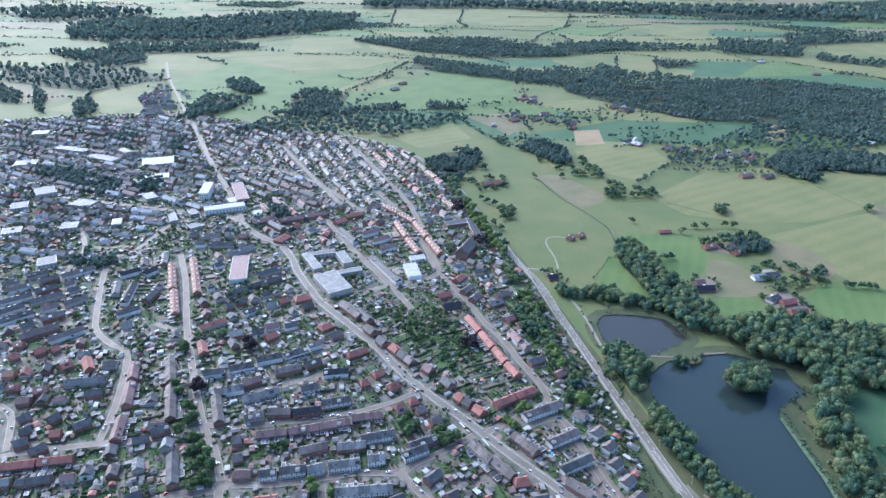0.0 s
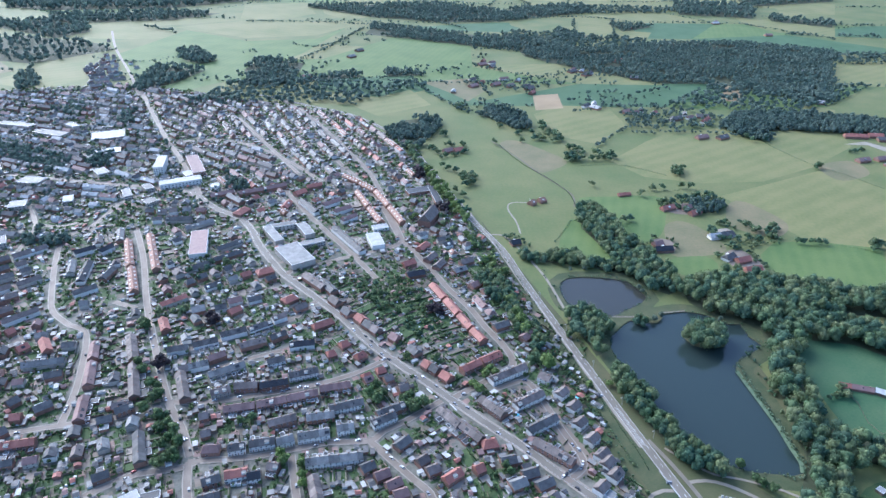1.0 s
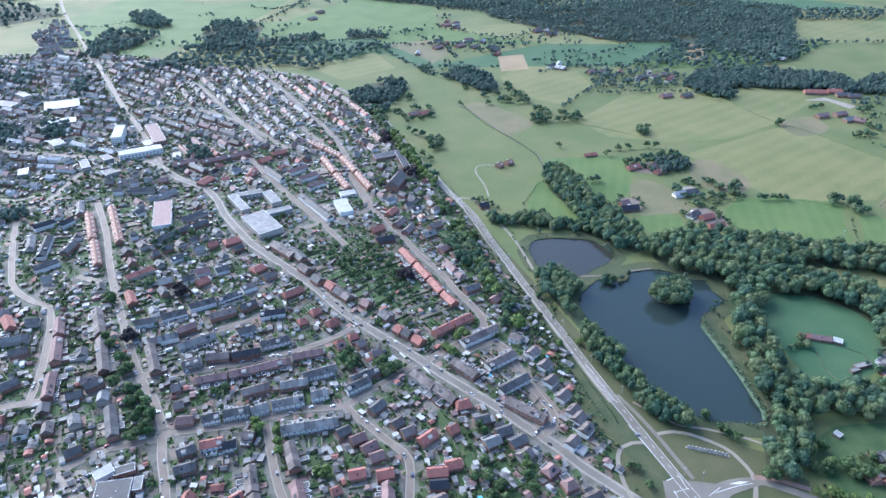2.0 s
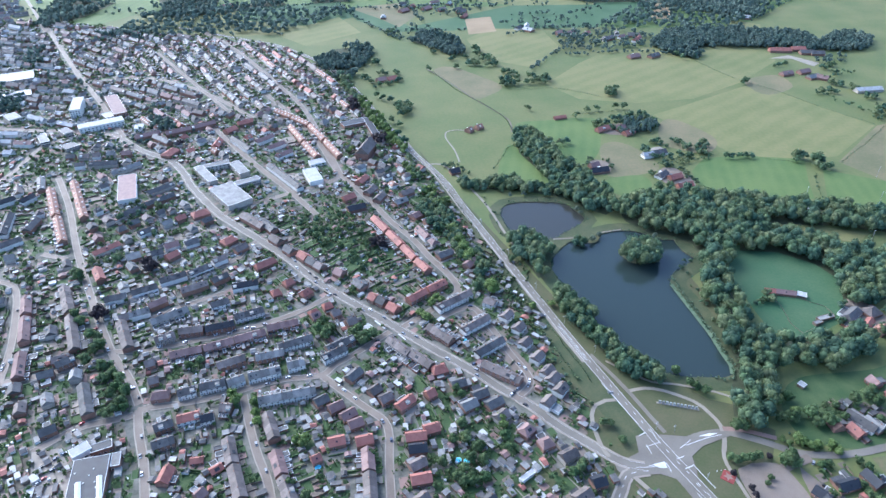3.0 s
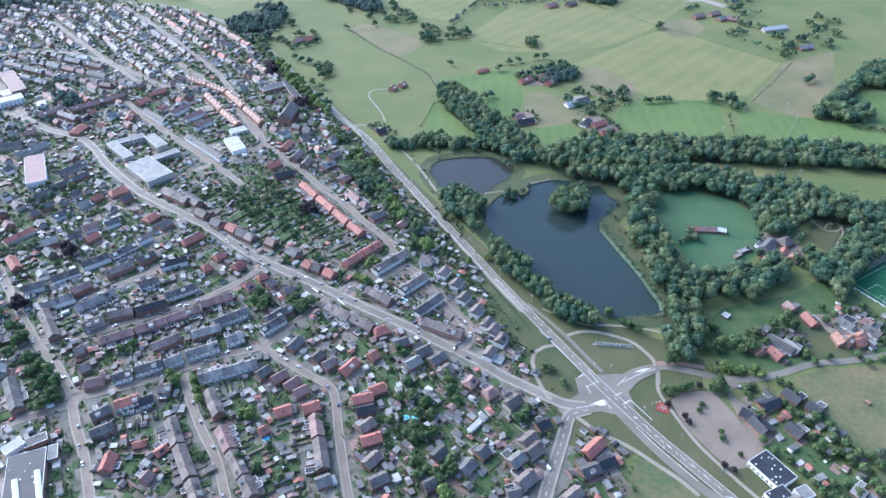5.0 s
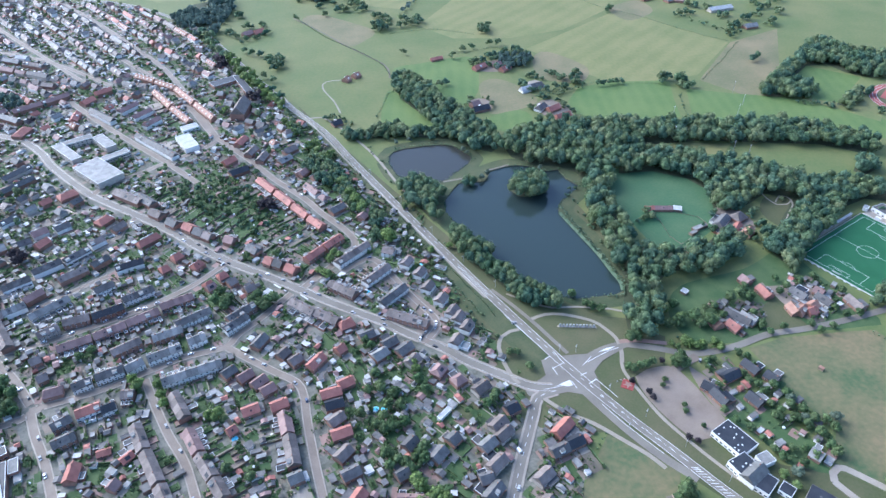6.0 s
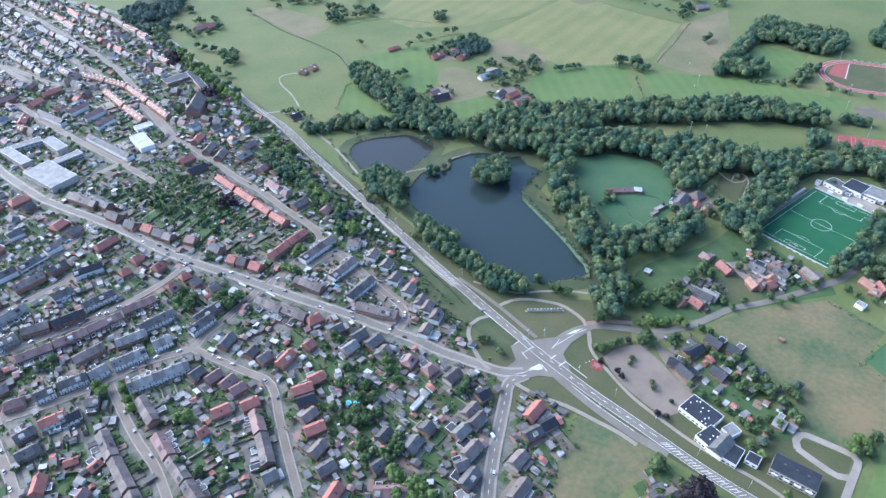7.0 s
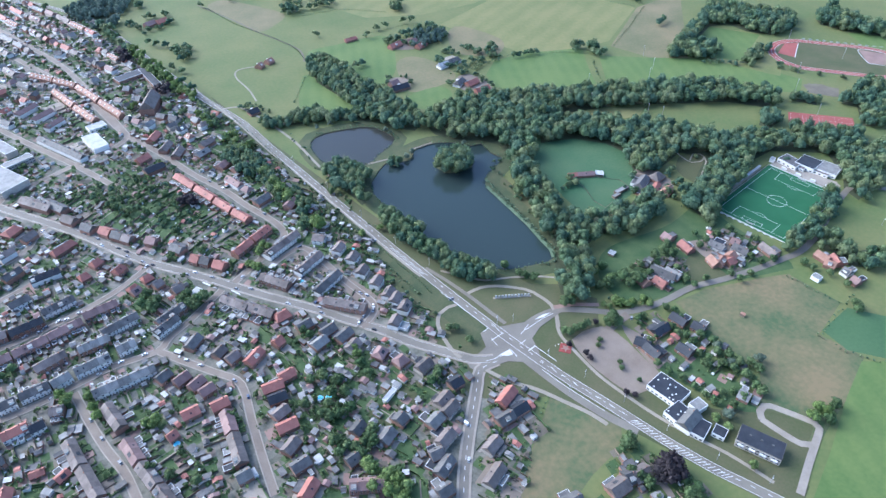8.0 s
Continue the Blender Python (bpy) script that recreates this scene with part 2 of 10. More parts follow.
class Soup:
    """Collects boxes, prisms and sheets for one mesh."""
    def __init__(self):
        self.v, self.f, self.i = [], [], []

    def add(self, verts, faces, mat=0):
        k = len(self.v)
        self.v += [tuple(p) for p in verts]
        self.f += [tuple(k + j for j in f) for f in faces]
        self.i += [mat] * len(faces)

    def box(self, m, x0, x1, y0, y1, z0, z1, mat=0):
        p = [m @ Vector(c) for c in ((x0, y0, z0), (x1, y0, z0), (x1, y1, z0), (x0, y1, z0), (x0, y0, z1), (x1, y0, z1), (x1, y1, z1), (x0, y1, z1))]
        self.add(p, ((0, 3, 2, 1), (4, 5, 6, 7), (0, 1, 5, 4), (1, 2, 6, 5), (2, 3, 7, 6), (3, 0, 4, 7)), mat)

    def sheet(self, m, x0, x1, y0, y1, z, mat=0):
        self.add([m @ Vector(c) for c in ((x0, y0, z), (x1, y0, z), (x1, y1, z), (x0, y1, z))], ((0, 1, 2, 3),), mat)

    def gable(self, m, length, depth, eave, rise, wall=0, roof=1, over=0.35, hip=0.0):
        """A house body with a ridge along x: closed walls, a roof with thickness; hip pulls in the ridge ends."""
        l, d = length / 2, depth / 2
        if not hip:
            p = [(-l, -d, 0), (l, -d, 0), (l, d, 0), (-l, d, 0), (-l, -d, eave), (l, -d, eave), (l, d, eave), (-l, d, eave), (-l, 0, eave + rise), (l, 0, eave + rise)]
            self.add([m @ Vector(c) for c in p], ((0, 1, 5, 4), (2, 3, 7, 6), (1, 2, 6, 9, 5), (3, 0, 4, 8, 7)), wall)
        else:
            p = [(-l, -d, 0), (l, -d, 0), (l, d, 0), (-l, d, 0), (-l, -d, eave), (l, -d, eave), (l, d, eave), (-l, d, eave)]
            self.add([m @ Vector(c) for c in p], ((0, 1, 5, 4), (2, 3, 7, 6), (1, 2, 6, 5), (3, 0, 4, 7)), wall)
        s, k = rise / d, 0.22
        L, D, low = l + over * 0.6, d + over, eave - over * rise / d
        top = eave + rise
        q = [(-L, -D, low), (L, -D, low), (L, D, low), (-L, D, low), (-L + hip, 0, top), (L - hip, 0, top)]
        up = [(x, y, z + k) for x, y, z in q]
        self.add([m @ Vector(c) for c in q + up], ((6, 7, 11, 10), (8, 9, 10, 11), (7, 8, 11), (9, 6, 10), (0, 4, 5, 1), (2, 5, 4, 3),
                 (0, 1, 7, 6), (2, 3, 9, 8), (1, 5, 11, 7), (5, 2, 8, 11), (3, 4, 10, 9), (4, 0, 6, 10)) if not hip else
                 ((6, 7, 11, 10), (8, 9, 10, 11), (7, 8, 11), (9, 6, 10), (0, 1, 7, 6), (1, 2, 8, 7), (2, 3, 9, 8), (3, 0, 6, 9)), roof)

    def mesh(self, name, mats):
        return mesh_of(name, self.v, self.f, mats, self.i)


def smooth_line(pts, step=6.0, closed=False):
    """A rounded line through the points, at even small steps."""
    p = [Vector((x, y, 0)) for x, y in pts]
    n, out = len(p), []
    for i in range(n if closed else n - 1):
        a, b, c, d = (p[(i + k) % n] if closed else p[min(max(i + k, 0), n - 1)] for k in (-1, 0, 1, 2))
        m = max(1, int((c - b).length / step))
        for j in range(m):
            t = j / m
            out.append(0.5 * ((2 * b) + (c - a) * t + (2 * a - 5 * b + 4 * c - d) * t * t + (3 * b - a - 3 * c + d) * t ** 3))
    if not closed:
        out.append(p[-1])
    return out


def sides(line):
    out = []
    for i, q in enumerate(line):
        d = line[min(i + 1, len(line) - 1)] - line[max(i - 1, 0)]
        d.normalize()
        out.append(Vector((-d.y, d.x, 0)))
    return out


LAYER = [0.02]
FIELDS, WOODS = [], []


def lift(step=0.0015):
    LAYER[0] += step
    return LAYER[0]


def area(name, pts, mat, label, category, rounded=False, z=None, kind="structure"):
    """A flat patch of ground of its own."""
    line = smooth_line(pts, 8.0, True) if rounded else [Vector((x, y, 0)) for x, y in pts]
    h = lift() if z is None else z
    tris = tessellate_polygon([line])
    if name == "field":
        FIELDS.append([(p.x, p.y) for p in line])
    ob = new(name, mesh_of(name, [(p.x, p.y, h) for p in line], [t if (line[t[1]] - line[t[0]]).cross(line[t[2]] - line[t[0]]).z > 0 else t[::-1] for t in tris], M[mat]))
    return tagged(ob, label, category, kind=kind)


ROADS = []
MARKS = [0.0]


def ribbon(line, w0, w1, h, skip=None):
    """Verts and faces of a strip between two offsets beside a line."""
    sd = sides(line)
    v, f = [], []
    for p, s in zip(line, sd):
        a, b = p + s * w0, p + s * w1
        v += [(a.x, a.y, h), (b.x, b.y, h)]
    for i in range(len(line) - 1):
        if skip and skip((line[i] + line[i + 1]) / 2 + (sd[i] + sd[i + 1]) * (w0 + w1) / 4):
            continue
        f.append((2 * i, 2 * i + 2, 2 * i + 3, 2 * i + 1) if w0 < w1 else (2 * i, 2 * i + 1, 2 * i + 3, 2 * i + 2))
    return v, f


def up(verts, faces):
    """Turns faces so that they look up."""
    out = []
    for f in faces:
        a, b, c = (Vector(verts[k]) for k in f[:3])
        out.append(f if (b - a).cross(c - a).z > 0 else tuple(reversed(f)))
    return out


def road(pts, width, mat="street", label="grey paved residential street", walk_w=0.0, name="road", dashes=None):
    line = smooth_line(pts, 5.0)
    h = 0.40 + len(ROADS) * 0.0006
    v, f = ribbon(line, -width / 2, width / 2, h)
    ob = tagged(new(name, mesh_of(name, v, up(v, f), M[mat])), label, "road", kind="structure")
    ROADS.append((line, width, walk_w, ob))
    return ob


def near_road(p, margin=0.0, but=None):
    for line, w, _, ob in ROADS:
        if ob is but:
            continue
        r = (w / 2 + margin) ** 2
        for q in line:
            if (q.x - p.x) ** 2 + (q.y - p.y) ** 2 < r:
                return True
    return False


def pavements():
    """Raised kerb strips along both sides of the streets that have them, left out where streets meet."""
    for line, w, k, ob in ROADS:
        if not k:
            continue
        for s in (-1, 1):
            dense = [line[0]]
            for a, b in zip(line, line[1:]):
                dense += [a.lerp(b, 0.5), b]
            V, F = [], []
            v, f = ribbon(dense, s * w / 2, s * (w / 2 + k), 0.52, lambda p: near_road(p, 0.8, ob))
            V, F = v, up(v, f)
            sd = sides(dense)
            kerb_v, kerb_f = [], []
            for p, q in zip(dense, sd):
                a = p + q * s * w / 2
                kerb_v += [(a.x, a.y, 0.2), (a.x, a.y, 0.52)]
            used = {tuple(sorted(x // 2 for x in g))[0] for g in F}
            base = len(V)
            F = list(F) + [(base + 2 * i, base + 2 * i + 2, base + 2 * i + 3, base + 2 * i + 1) for i in used]
            tagged(new("pavement", mesh_of("pavement", V + kerb_v, F, M["paving"])), "pale concrete pavement with a raised kerb beside the street", "pavement", kind="structure")


def marks(pts, width, dash, gap, offset=0.0, parent=None, z=0.46, name="lane_marking"):
    """White dashes along a line (gap 0: a solid line)."""
    line = smooth_line(pts, 1.5)
    sd = sides(line)
    v, f, run = [], [], 0.0
    MARKS[0] += 0.0008
    z += MARKS[0]
    for i in range(len(line) - 1):
        step = (line[i + 1] - line[i]).length
        if not gap or run % (dash + gap) < dash:
            q = [line[i] + sd[i] * (offset - width / 2), line[i] + sd[i] * (offset + width / 2), line[i + 1] + sd[i + 1] * (offset + width / 2), line[i + 1] + sd[i + 1] * (offset - width / 2)]
            k = len(v)
            v += [(p.x, p.y, z) for p in q]
            f.append((k, k + 3, k + 2, k + 1))
        run += step
    ob = new(name, mesh_of(name, v, up(v, f), M["marking"]))
    if parent:
        ob.parent = parent
    else:
        tagged(ob, "white painted road marking", "marking", kind="structure")
    return ob


def inside(p, poly):
    x, y, c = p[0], p[1], False
    for (ax, ay), (bx, by) in zip(poly, poly[1:] + poly[:1]):
        if (ay > y) != (by > y) and x < (bx - ax) * (y - ay) / (by - ay) + ax:
            c = not c
    return c


# ---- trees ----
ICO_V = np.array([(0, 0, 1)] + [(0.894 * math.cos(a), 0.894 * math.sin(a), 0.447) for a in np.arange(5) * 2 * math.pi / 5]
                 + [(0.894 * math.cos(a), 0.894 * math.sin(a), -0.447) for a in (np.arange(5) + 0.5) * 2 * math.pi / 5] + [(0, 0, -1)])
ICO_F = [(0, 1 + i, 1 + (i + 1) % 5) for i in range(5)] + [(1 + i, 6 + i, 1 + (i + 1) % 5) for i in range(5)] \
    + [(6 + i, 6 + (i + 1) % 5, 1 + (i + 1) % 5) for i in range(5)] + [(11, 6 + (i + 1) % 5, 6 + i) for i in range(5)]


def crown_arrays(seed, lobes=7, leaves=260, leaf=0.17, tall=1.0, spread=1.0):
    """A crown about one unit in radius: uneven lobes, each a rough core under many small leaf clumps that stand off it. Verts, tris."""
    r = np.random.RandomState(seed)
    v, f = [], []
    centre = []
    for i in range(lobes):
        a = i * 2.4 + r.rand()
        d = 0.0 if i == 0 else (0.3 + 0.32 * r.rand()) * spread
        centre.append((d * math.cos(a), d * math.sin(a), (1.05 * tall if i == 0 else (0.4 + 0.6 * r.rand()) * tall), 0.38 + 0.2 * r.rand() + 0.4 * (1 - spread)))
    k = 0
    for cx, cy, cz, cr in centre:
        p = ICO_V * (cr * 0.9) * (0.75 + 0.4 * r.rand(12, 1)) * (1, 1, 0.95) + (cx, cy, cz)
        v.append(p)
        f += [(a + k, b + k, c + k) for a, b, c in ICO_F[:15]]
        k += 12
    for j in range(leaves):
        cx, cy, cz, cr = centre[r.randint(lobes)]
        d = r.normal(size=3)
        d[2] = abs(d[2]) * 0.9 - 0.3 if r.rand() < 0.8 else d[2]
        d /= np.linalg.norm(d)
        c = np.array((cx, cy, cz)) + d * cr * (0.82 + 0.36 * r.rand()) * (1, 1, 0.95)
        n = d + r.normal(size=3) * 0.55
        n /= np.linalg.norm(n)
        t = np.cross(n, r.normal(size=3))
        t /= np.linalg.norm(t)
        b = np.cross(n, t)
        s = leaf * (0.55 + 0.9 * r.rand())
        v.append(np.array((c + t * s, c + b * s * 0.8 - n * s * 0.25, c - t * s, c - b * s * 0.8 - n * s * 0.25)))
        f += [(k, k + 1, k + 2), (k, k + 2, k + 3)]
        k += 4
    return np.vstack(v), np.array(f)


CROWNS = [crown_arrays(i, 8 + i % 3, 340, 0.125, 0.9 + 0.1 * (i % 4)) for i in range(8)]
WOOD_CROWNS = [crown_arrays(20 + i, 6 + i % 3, 190, 0.115, 1.0 + 0.12 * (i % 3), 0.86) for i in range(8)]
FAR_CROWNS = [crown_arrays(40 + i, 4, 30, 0.27, 0.85) for i in range(6)]
SHRUBS = [crown_arrays(60 + i, 1, 9, 0.36, 0.6) for i in range(6)]
TINY_CROWNS = [crown_arrays(80 + i, 1 + i % 2, 5, 0.4, 0.7) for i in range(6)]


def merged(name, arrays, places, mat, label, category, kind="stuff"):
    """One mesh from many small forms: places are (x, y, z, radius, height scale, turn). Woods mix three kinds of trees."""
    V, F, k, I = [], [], 0, []
    mats = ("wood_leaf", "wood_leaf_olive", "wood_leaf_deep") if mat == "wood_leaf" else (mat,)
    for i, (x, y, z, r, hs, a) in enumerate(places):
        v, f = arrays[i % len(arrays)]
        c, s = math.cos(a), math.sin(a)
        V.append(np.c_[(v[:, 0] * c - v[:, 1] * s) * r + x, (v[:, 0] * s + v[:, 1] * c) * r + y, v[:, 2] * r * hs + z])
        F.append(f + k)
        k += len(v)
        I.append(np.full(len(f), (i * 7 // 3 + int(abs(x))) % len(mats), dtype=np.int32))
    if not V:
        return None
    V, F = np.vstack(V).astype(np.float32), np.vstack(F).astype(np.int32)
    me = bpy.data.meshes.new(name)
    me.vertices.add(len(V))
    me.vertices.foreach_set("co", V.ravel())
    me.loops.add(F.size)
    me.loops.foreach_set("vertex_index", F.ravel())
    me.polygons.add(len(F))
    me.polygons.foreach_set("loop_start", np.arange(0, F.size, 3, dtype=np.int32))
    for q in mats:
        me.materials.append(M[q])
    me.polygons.foreach_set("material_index", np.concatenate(I))
    me.polygons.foreach_set("use_smooth", np.ones(len(F), dtype=bool))
    me.update(calc_edges=True)
    me.validate()
    return tagged(new(name, me), label, category, kind=kind)


def scatter(poly, gap, rng, clear=None):
    """Points all over a polygon, on a shaken grid."""
    xs, ys = [p[0] for p in poly], [p[1] for p in poly]
    out = []
    y = min(ys)
    row = 0
    while y < max(ys):
        x = min(xs) + (row % 2) * gap / 2
        while x < max(xs):
            p = (x + rng.uniform(-0.38, 0.38) * gap, y + rng.uniform(-0.38, 0.38) * gap)
            if inside(p, poly) and not (clear and clear(p)):
                out.append(p)
            x += gap
        y += gap * 0.87
        row += 1
    return out


def wood(poly, gap=8.5, radius=5.0, height=15.0, seed=1, far=False, label="dense dark green deciduous wood with closed crowns", floor=True, mat="wood_leaf"):
    rng = random.Random(seed)
    places = []
    WOODS.append(poly)
    for x, y in scatter(poly, gap, rng):
        if far and noise.noise((x / 70, y / 70, seed * 3.7)) > 0.42:
            continue
        r = radius * rng.uniform(0.8, 1.3)
        h = height * rng.uniform(0.82, 1.12)
        places.append((x, y, max(0.0, h - 1.5 * r * 1.3), r, 1.3, rng.uniform(0, 6.28)))
    if floor:
        mx, my = sum(p[0] for p in poly) / len(poly), sum(p[1] for p in poly) / len(poly)
        poly = [(x + (mx - x) * 5 / max(20, math.hypot(mx - x, my - y)), y + (my - y) * 5 / max(20, math.hypot(mx - x, my - y)) + 3) for x, y in poly]
        area("woodland_floor", poly, "forest_floor", "dark leaf-strewn woodland floor under the trees", "ground")
    # far woods take the leaf colour with haze mixed in
    return merged("wood", (TINY_CROWNS if poly[0][1] > 1300 else FAR_CROWNS) if far else WOOD_CROWNS, places, "far_haze_leaf" if far else mat, label, "wood")


def hedge(pts, gap=4.0, radius=2.2, height=5.0, seed=1, label="uneven green hedgerow of shrubs and small trees", wide=1.5, far=True, mat="wood_leaf", name="hedgerow"):
    rng = random.Random(seed)
    places = []
    for p in smooth_line(pts, gap):
        r = radius * rng.uniform(0.6, 1.35)
        h = height * rng.uniform(0.6, 1.2)
        places.append((p.x + rng.uniform(-wide, wide), p.y + rng.uniform(-wide, wide), max(0.0, h - 1.6 * r), r, 1.0, rng.uniform(0, 6.28)))
    return merged(name, TINY_CROWNS if far else WOOD_CROWNS, places, mat, label, "hedge")


def copse(points, spread, n, r, seed, label="clump of far trees round a farmyard", far=True):
    """Loose clumps of trees round the given spots."""
    rng = random.Random(seed)
    places = []
    for x, y in points:
        for i in range(n):
            a, d = rng.uniform(0, 6.28), spread * math.sqrt(rng.random())
            q = r * rng.uniform(0.6, 1.3)
            places.append((x + d * math.cos(a), y + d * math.sin(a), 0.25 * q, q, 1.05, a))
    # far clumps carry the haze-tinted leaf colour
    return merged("tree_clump", TINY_CROWNS if far else FAR_CROWNS, places, "far_haze_leaf" if far else "wood_leaf", label, "trees")


def far_country(x0, x1, y0, y1, wide, deep, turn, seed):
    """The patchwork of fields, tree lines and small woods towards the horizon."""
    rng = random.Random(seed)
    a = radians(turn)
    nx, ny = int((x1 - x0) / wide), int((y1 - y0) / deep)
    grid = {}
    for i in range(nx + 1):
        for j in range(ny + 1):
            x, y = x0 + (i + rng.uniform(-0.3, 0.3) + 0.5 * (j % 2)) * wide, y0 + (j + rng.uniform(-0.25, 0.25)) * deep
            grid[i, j] = (x * math.cos(a) - y * math.sin(a), x * math.sin(a) + y * math.cos(a))
    kinds = ("pasture", "pasture_pale", "pasture_green", "crop", "pasture_dry", "pasture_pale")
    soups = {k: Soup() for k in kinds}
    places = []
    busy = FIELDS + WOODS + [TOWN_EDGE]

    def clear(p):
        return not any(inside(p, q) for q in busy)
    for i in range(nx):
        for j in range(ny):
            q = [grid[i, j], grid[i + 1, j], grid[i + 1, j + 1], grid[i, j + 1]]
            c = (sum(p[0] for p in q) / 4, sum(p[1] for p in q) / 4)
            if not -0.72 * c[1] - 60 < c[0] < 0.95 * c[1] + 60 or c[0] > 0.7 * c[1] + 120 and c[1] > 1500:
                continue
            if clear(c):
                z = 0.006 + 0.001 * ((i + 2 * j) % 4)
                soups[rng.choice(kinds)].add([(*p, z) for p in q], [(0, 1, 2, 3)])
                if rng.random() < 0.13:
                    for x, y in scatter(q, 18, rng):
                        places.append((x, y, 0.0, rng.uniform(7, 12), rng.uniform(0.8, 1.1), rng.uniform(0, 6)))
            for p, r in ((q[0], q[1]), (q[0], q[3])):
                if rng.random() < 0.52:
                    n = int(math.dist(p, r) / 12)
                    thick = rng.choice((0.8, 1.1, 1.3, 1.8))
                    for k in range(n):
                        t = k / max(1, n)
                        s = (p[0] + (r[0] - p[0]) * t + rng.uniform(-4, 4), p[1] + (r[1] - p[1]) * t + rng.uniform(-4, 4))
                        if rng.random() < 0.85 and clear(s):
                            places.append((*s, 0.0, rng.uniform(2.5, 6.5) * thick, rng.uniform(0.8, 1.2), rng.uniform(0, 6)))
    for k, s in soups.items():
        if s.v:
            tagged(new("far_field", mesh_of("far_field", s.v, up(s.v, s.f), M[k])), "patchwork of far green and tan fields", "field", kind="stuff")
    # haze over these tree lines is in their leaf colour
    merged("far_hedgerow", TINY_CROWNS, places, "far_haze_leaf", "far tree lines and small woods between fields", "hedge")


def trunk_mesh():
    """A tapered trunk with limbs that fork into the crown, one unit in crown radius."""
    s = Soup()

    def limb(a, b, ra, rb):
        d = (b - a).normalized()
        u = d.orthogonal().normalized()
        w = d.cross(u)
        ring = [a + (u * math.cos(i * 1.257) + w * math.sin(i * 1.257)) * ra for i in range(5)] + [b + (u * math.cos(i * 1.257) + w * math.sin(i * 1.257)) * rb for i in range(5)]
        s.add(ring, [(i, (i + 1) % 5, 5 + (i + 1) % 5, 5 + i) for i in range(5)])
    top = Vector((0, 0, 1.1))
    limb(Vector((0, 0, 0)), top, 0.085, 0.055)
    for i in range(5):
        a = i * 1.3
        limb(Vector((0, 0, 0.5 + 0.1 * i)), Vector((0.55 * math.cos(a), 0.55 * math.sin(a), 1.1 + 0.1 * i)), 0.04, 0.015)
    return s.mesh("trunk", M["bark"])


TRUNK = trunk_mesh()
CROWN_MESH, FAR_TREES = {}, {}


def tree(x, y, r=4.5, kind="leaf", label="", group=""):
    """One tree: tapered trunk with limbs and a crown of leaf clumps."""
    if math.hypot(x, y) > 640:
        FAR_TREES.setdefault(kind, []).append((x, y, 0.35 * r, r, 1.05, (x * 0.37 + y * 0.71) % 6.28))
        return None
    i = int(abs(x * 3 + y * 7)) % 8
    if (i, kind) not in CROWN_MESH:
        v, f = CROWNS[i]
        CROWN_MESH[i, kind] = mesh_of("crown", v + (0, 0, 0.35), f, M[kind], None, True)
    a = (x * 0.37 + y * 0.71) % 6.28
    words = {"leaf": "round full green deciduous tree", "leaf_light": "fresh yellow-green deciduous tree", "leaf_dark": "dark purple-leaved copper beech tree", "leaf_grey": "grey-green willow-like tree"}[kind]
    t = thing("tree", Matrix.LocRotScale((x, y, 0), Euler((0, 0, a)), (r, r, r * 1.05)), label or words + " with a short trunk on grass", "tree", group)
    part("trunk", TRUNK, t)
    part("crown", CROWN_MESH[i, kind], t)
    return t


# ---- ground and water ----
def ground_sheet():
    """One sheet of grassland to the horizon; ponds are real hollows in it."""
    far = 9000.0
    verts = [(-far, -far), (far, -far), (far, far), (-far, far)]
    faces_in, edges = [], [(0, 1), (1, 2), (2, 3), (3, 0)]
    rims = [smooth_line(p, 8.0, True) for p in (LAKE, POND)]
    for rim in rims:
        k = len(verts)
        verts += [(p.x, p.y) for p in rim]
        edges += [(k + i, k + (i + 1) % len(rim)) for i in range(len(rim))]
    v, e, f, *_ = delaunay_2d_cdt([Vector(p) for p in verts], edges, [], 1, 0.001)
    polys = [[(p.x, p.y) for p in rim] for rim in rims]
    keep = []
    for t in f:
        c = sum((v[i] for i in t), Vector((0, 0))) / len(t)
        if not any(inside(c, q) for q in polys):
            keep.append(t)
    vs = [(p.x, p.y, 0.0) for p in v]
    ob = new("ground", mesh_of("ground", vs, up(vs, keep), M["pasture"]))
    tagged(ob, "flat green grassland reaching the horizon", "ground", kind="structure")


def water(name, pts, label):
    rim = smooth_line(pts, 8.0, True)
    n = len(rim)
    tris = tessellate_polygon([rim])
    vs = [(p.x, p.y, -0.6) for p in rim]
    tagged(new(name, mesh_of(name, vs, up(vs, tris), M["water" if name == "lake" else "pond_water"])), label, "water", kind="structure")
    v = [(p.x, p.y, z) for z in (0.0, -1.2) for p in rim]
    tagged(new("bank", mesh_of("bank", v, [(i, (i + 1) % n, n + (i + 1) % n, n + i) for i in range(n)], M["soil"])), "low earth bank round the water", "bank", kind="structure")


# ---- houses ----
def window_mesh(w, h):
    s = Soup()
    i = Matrix.Identity(4)
    s.box(i, -w / 2, w / 2, -0.05, 0.04, 0, h, 0)
    s.box(i, -w / 2 + 0.1, w / 2 - 0.1, -0.07, -0.04, 0.1, h - 0.1, 1)
    return s.mesh("window", [M["white_paint"], M["window"]])


def box_mesh(name, sx, sy, sz, mat):
    """A box on its base."""
    s = Soup()
    s.box(Matrix.Identity(4), -sx / 2, sx / 2, -sy / 2, sy / 2, 0, sz)
    return s.mesh(name, mat)


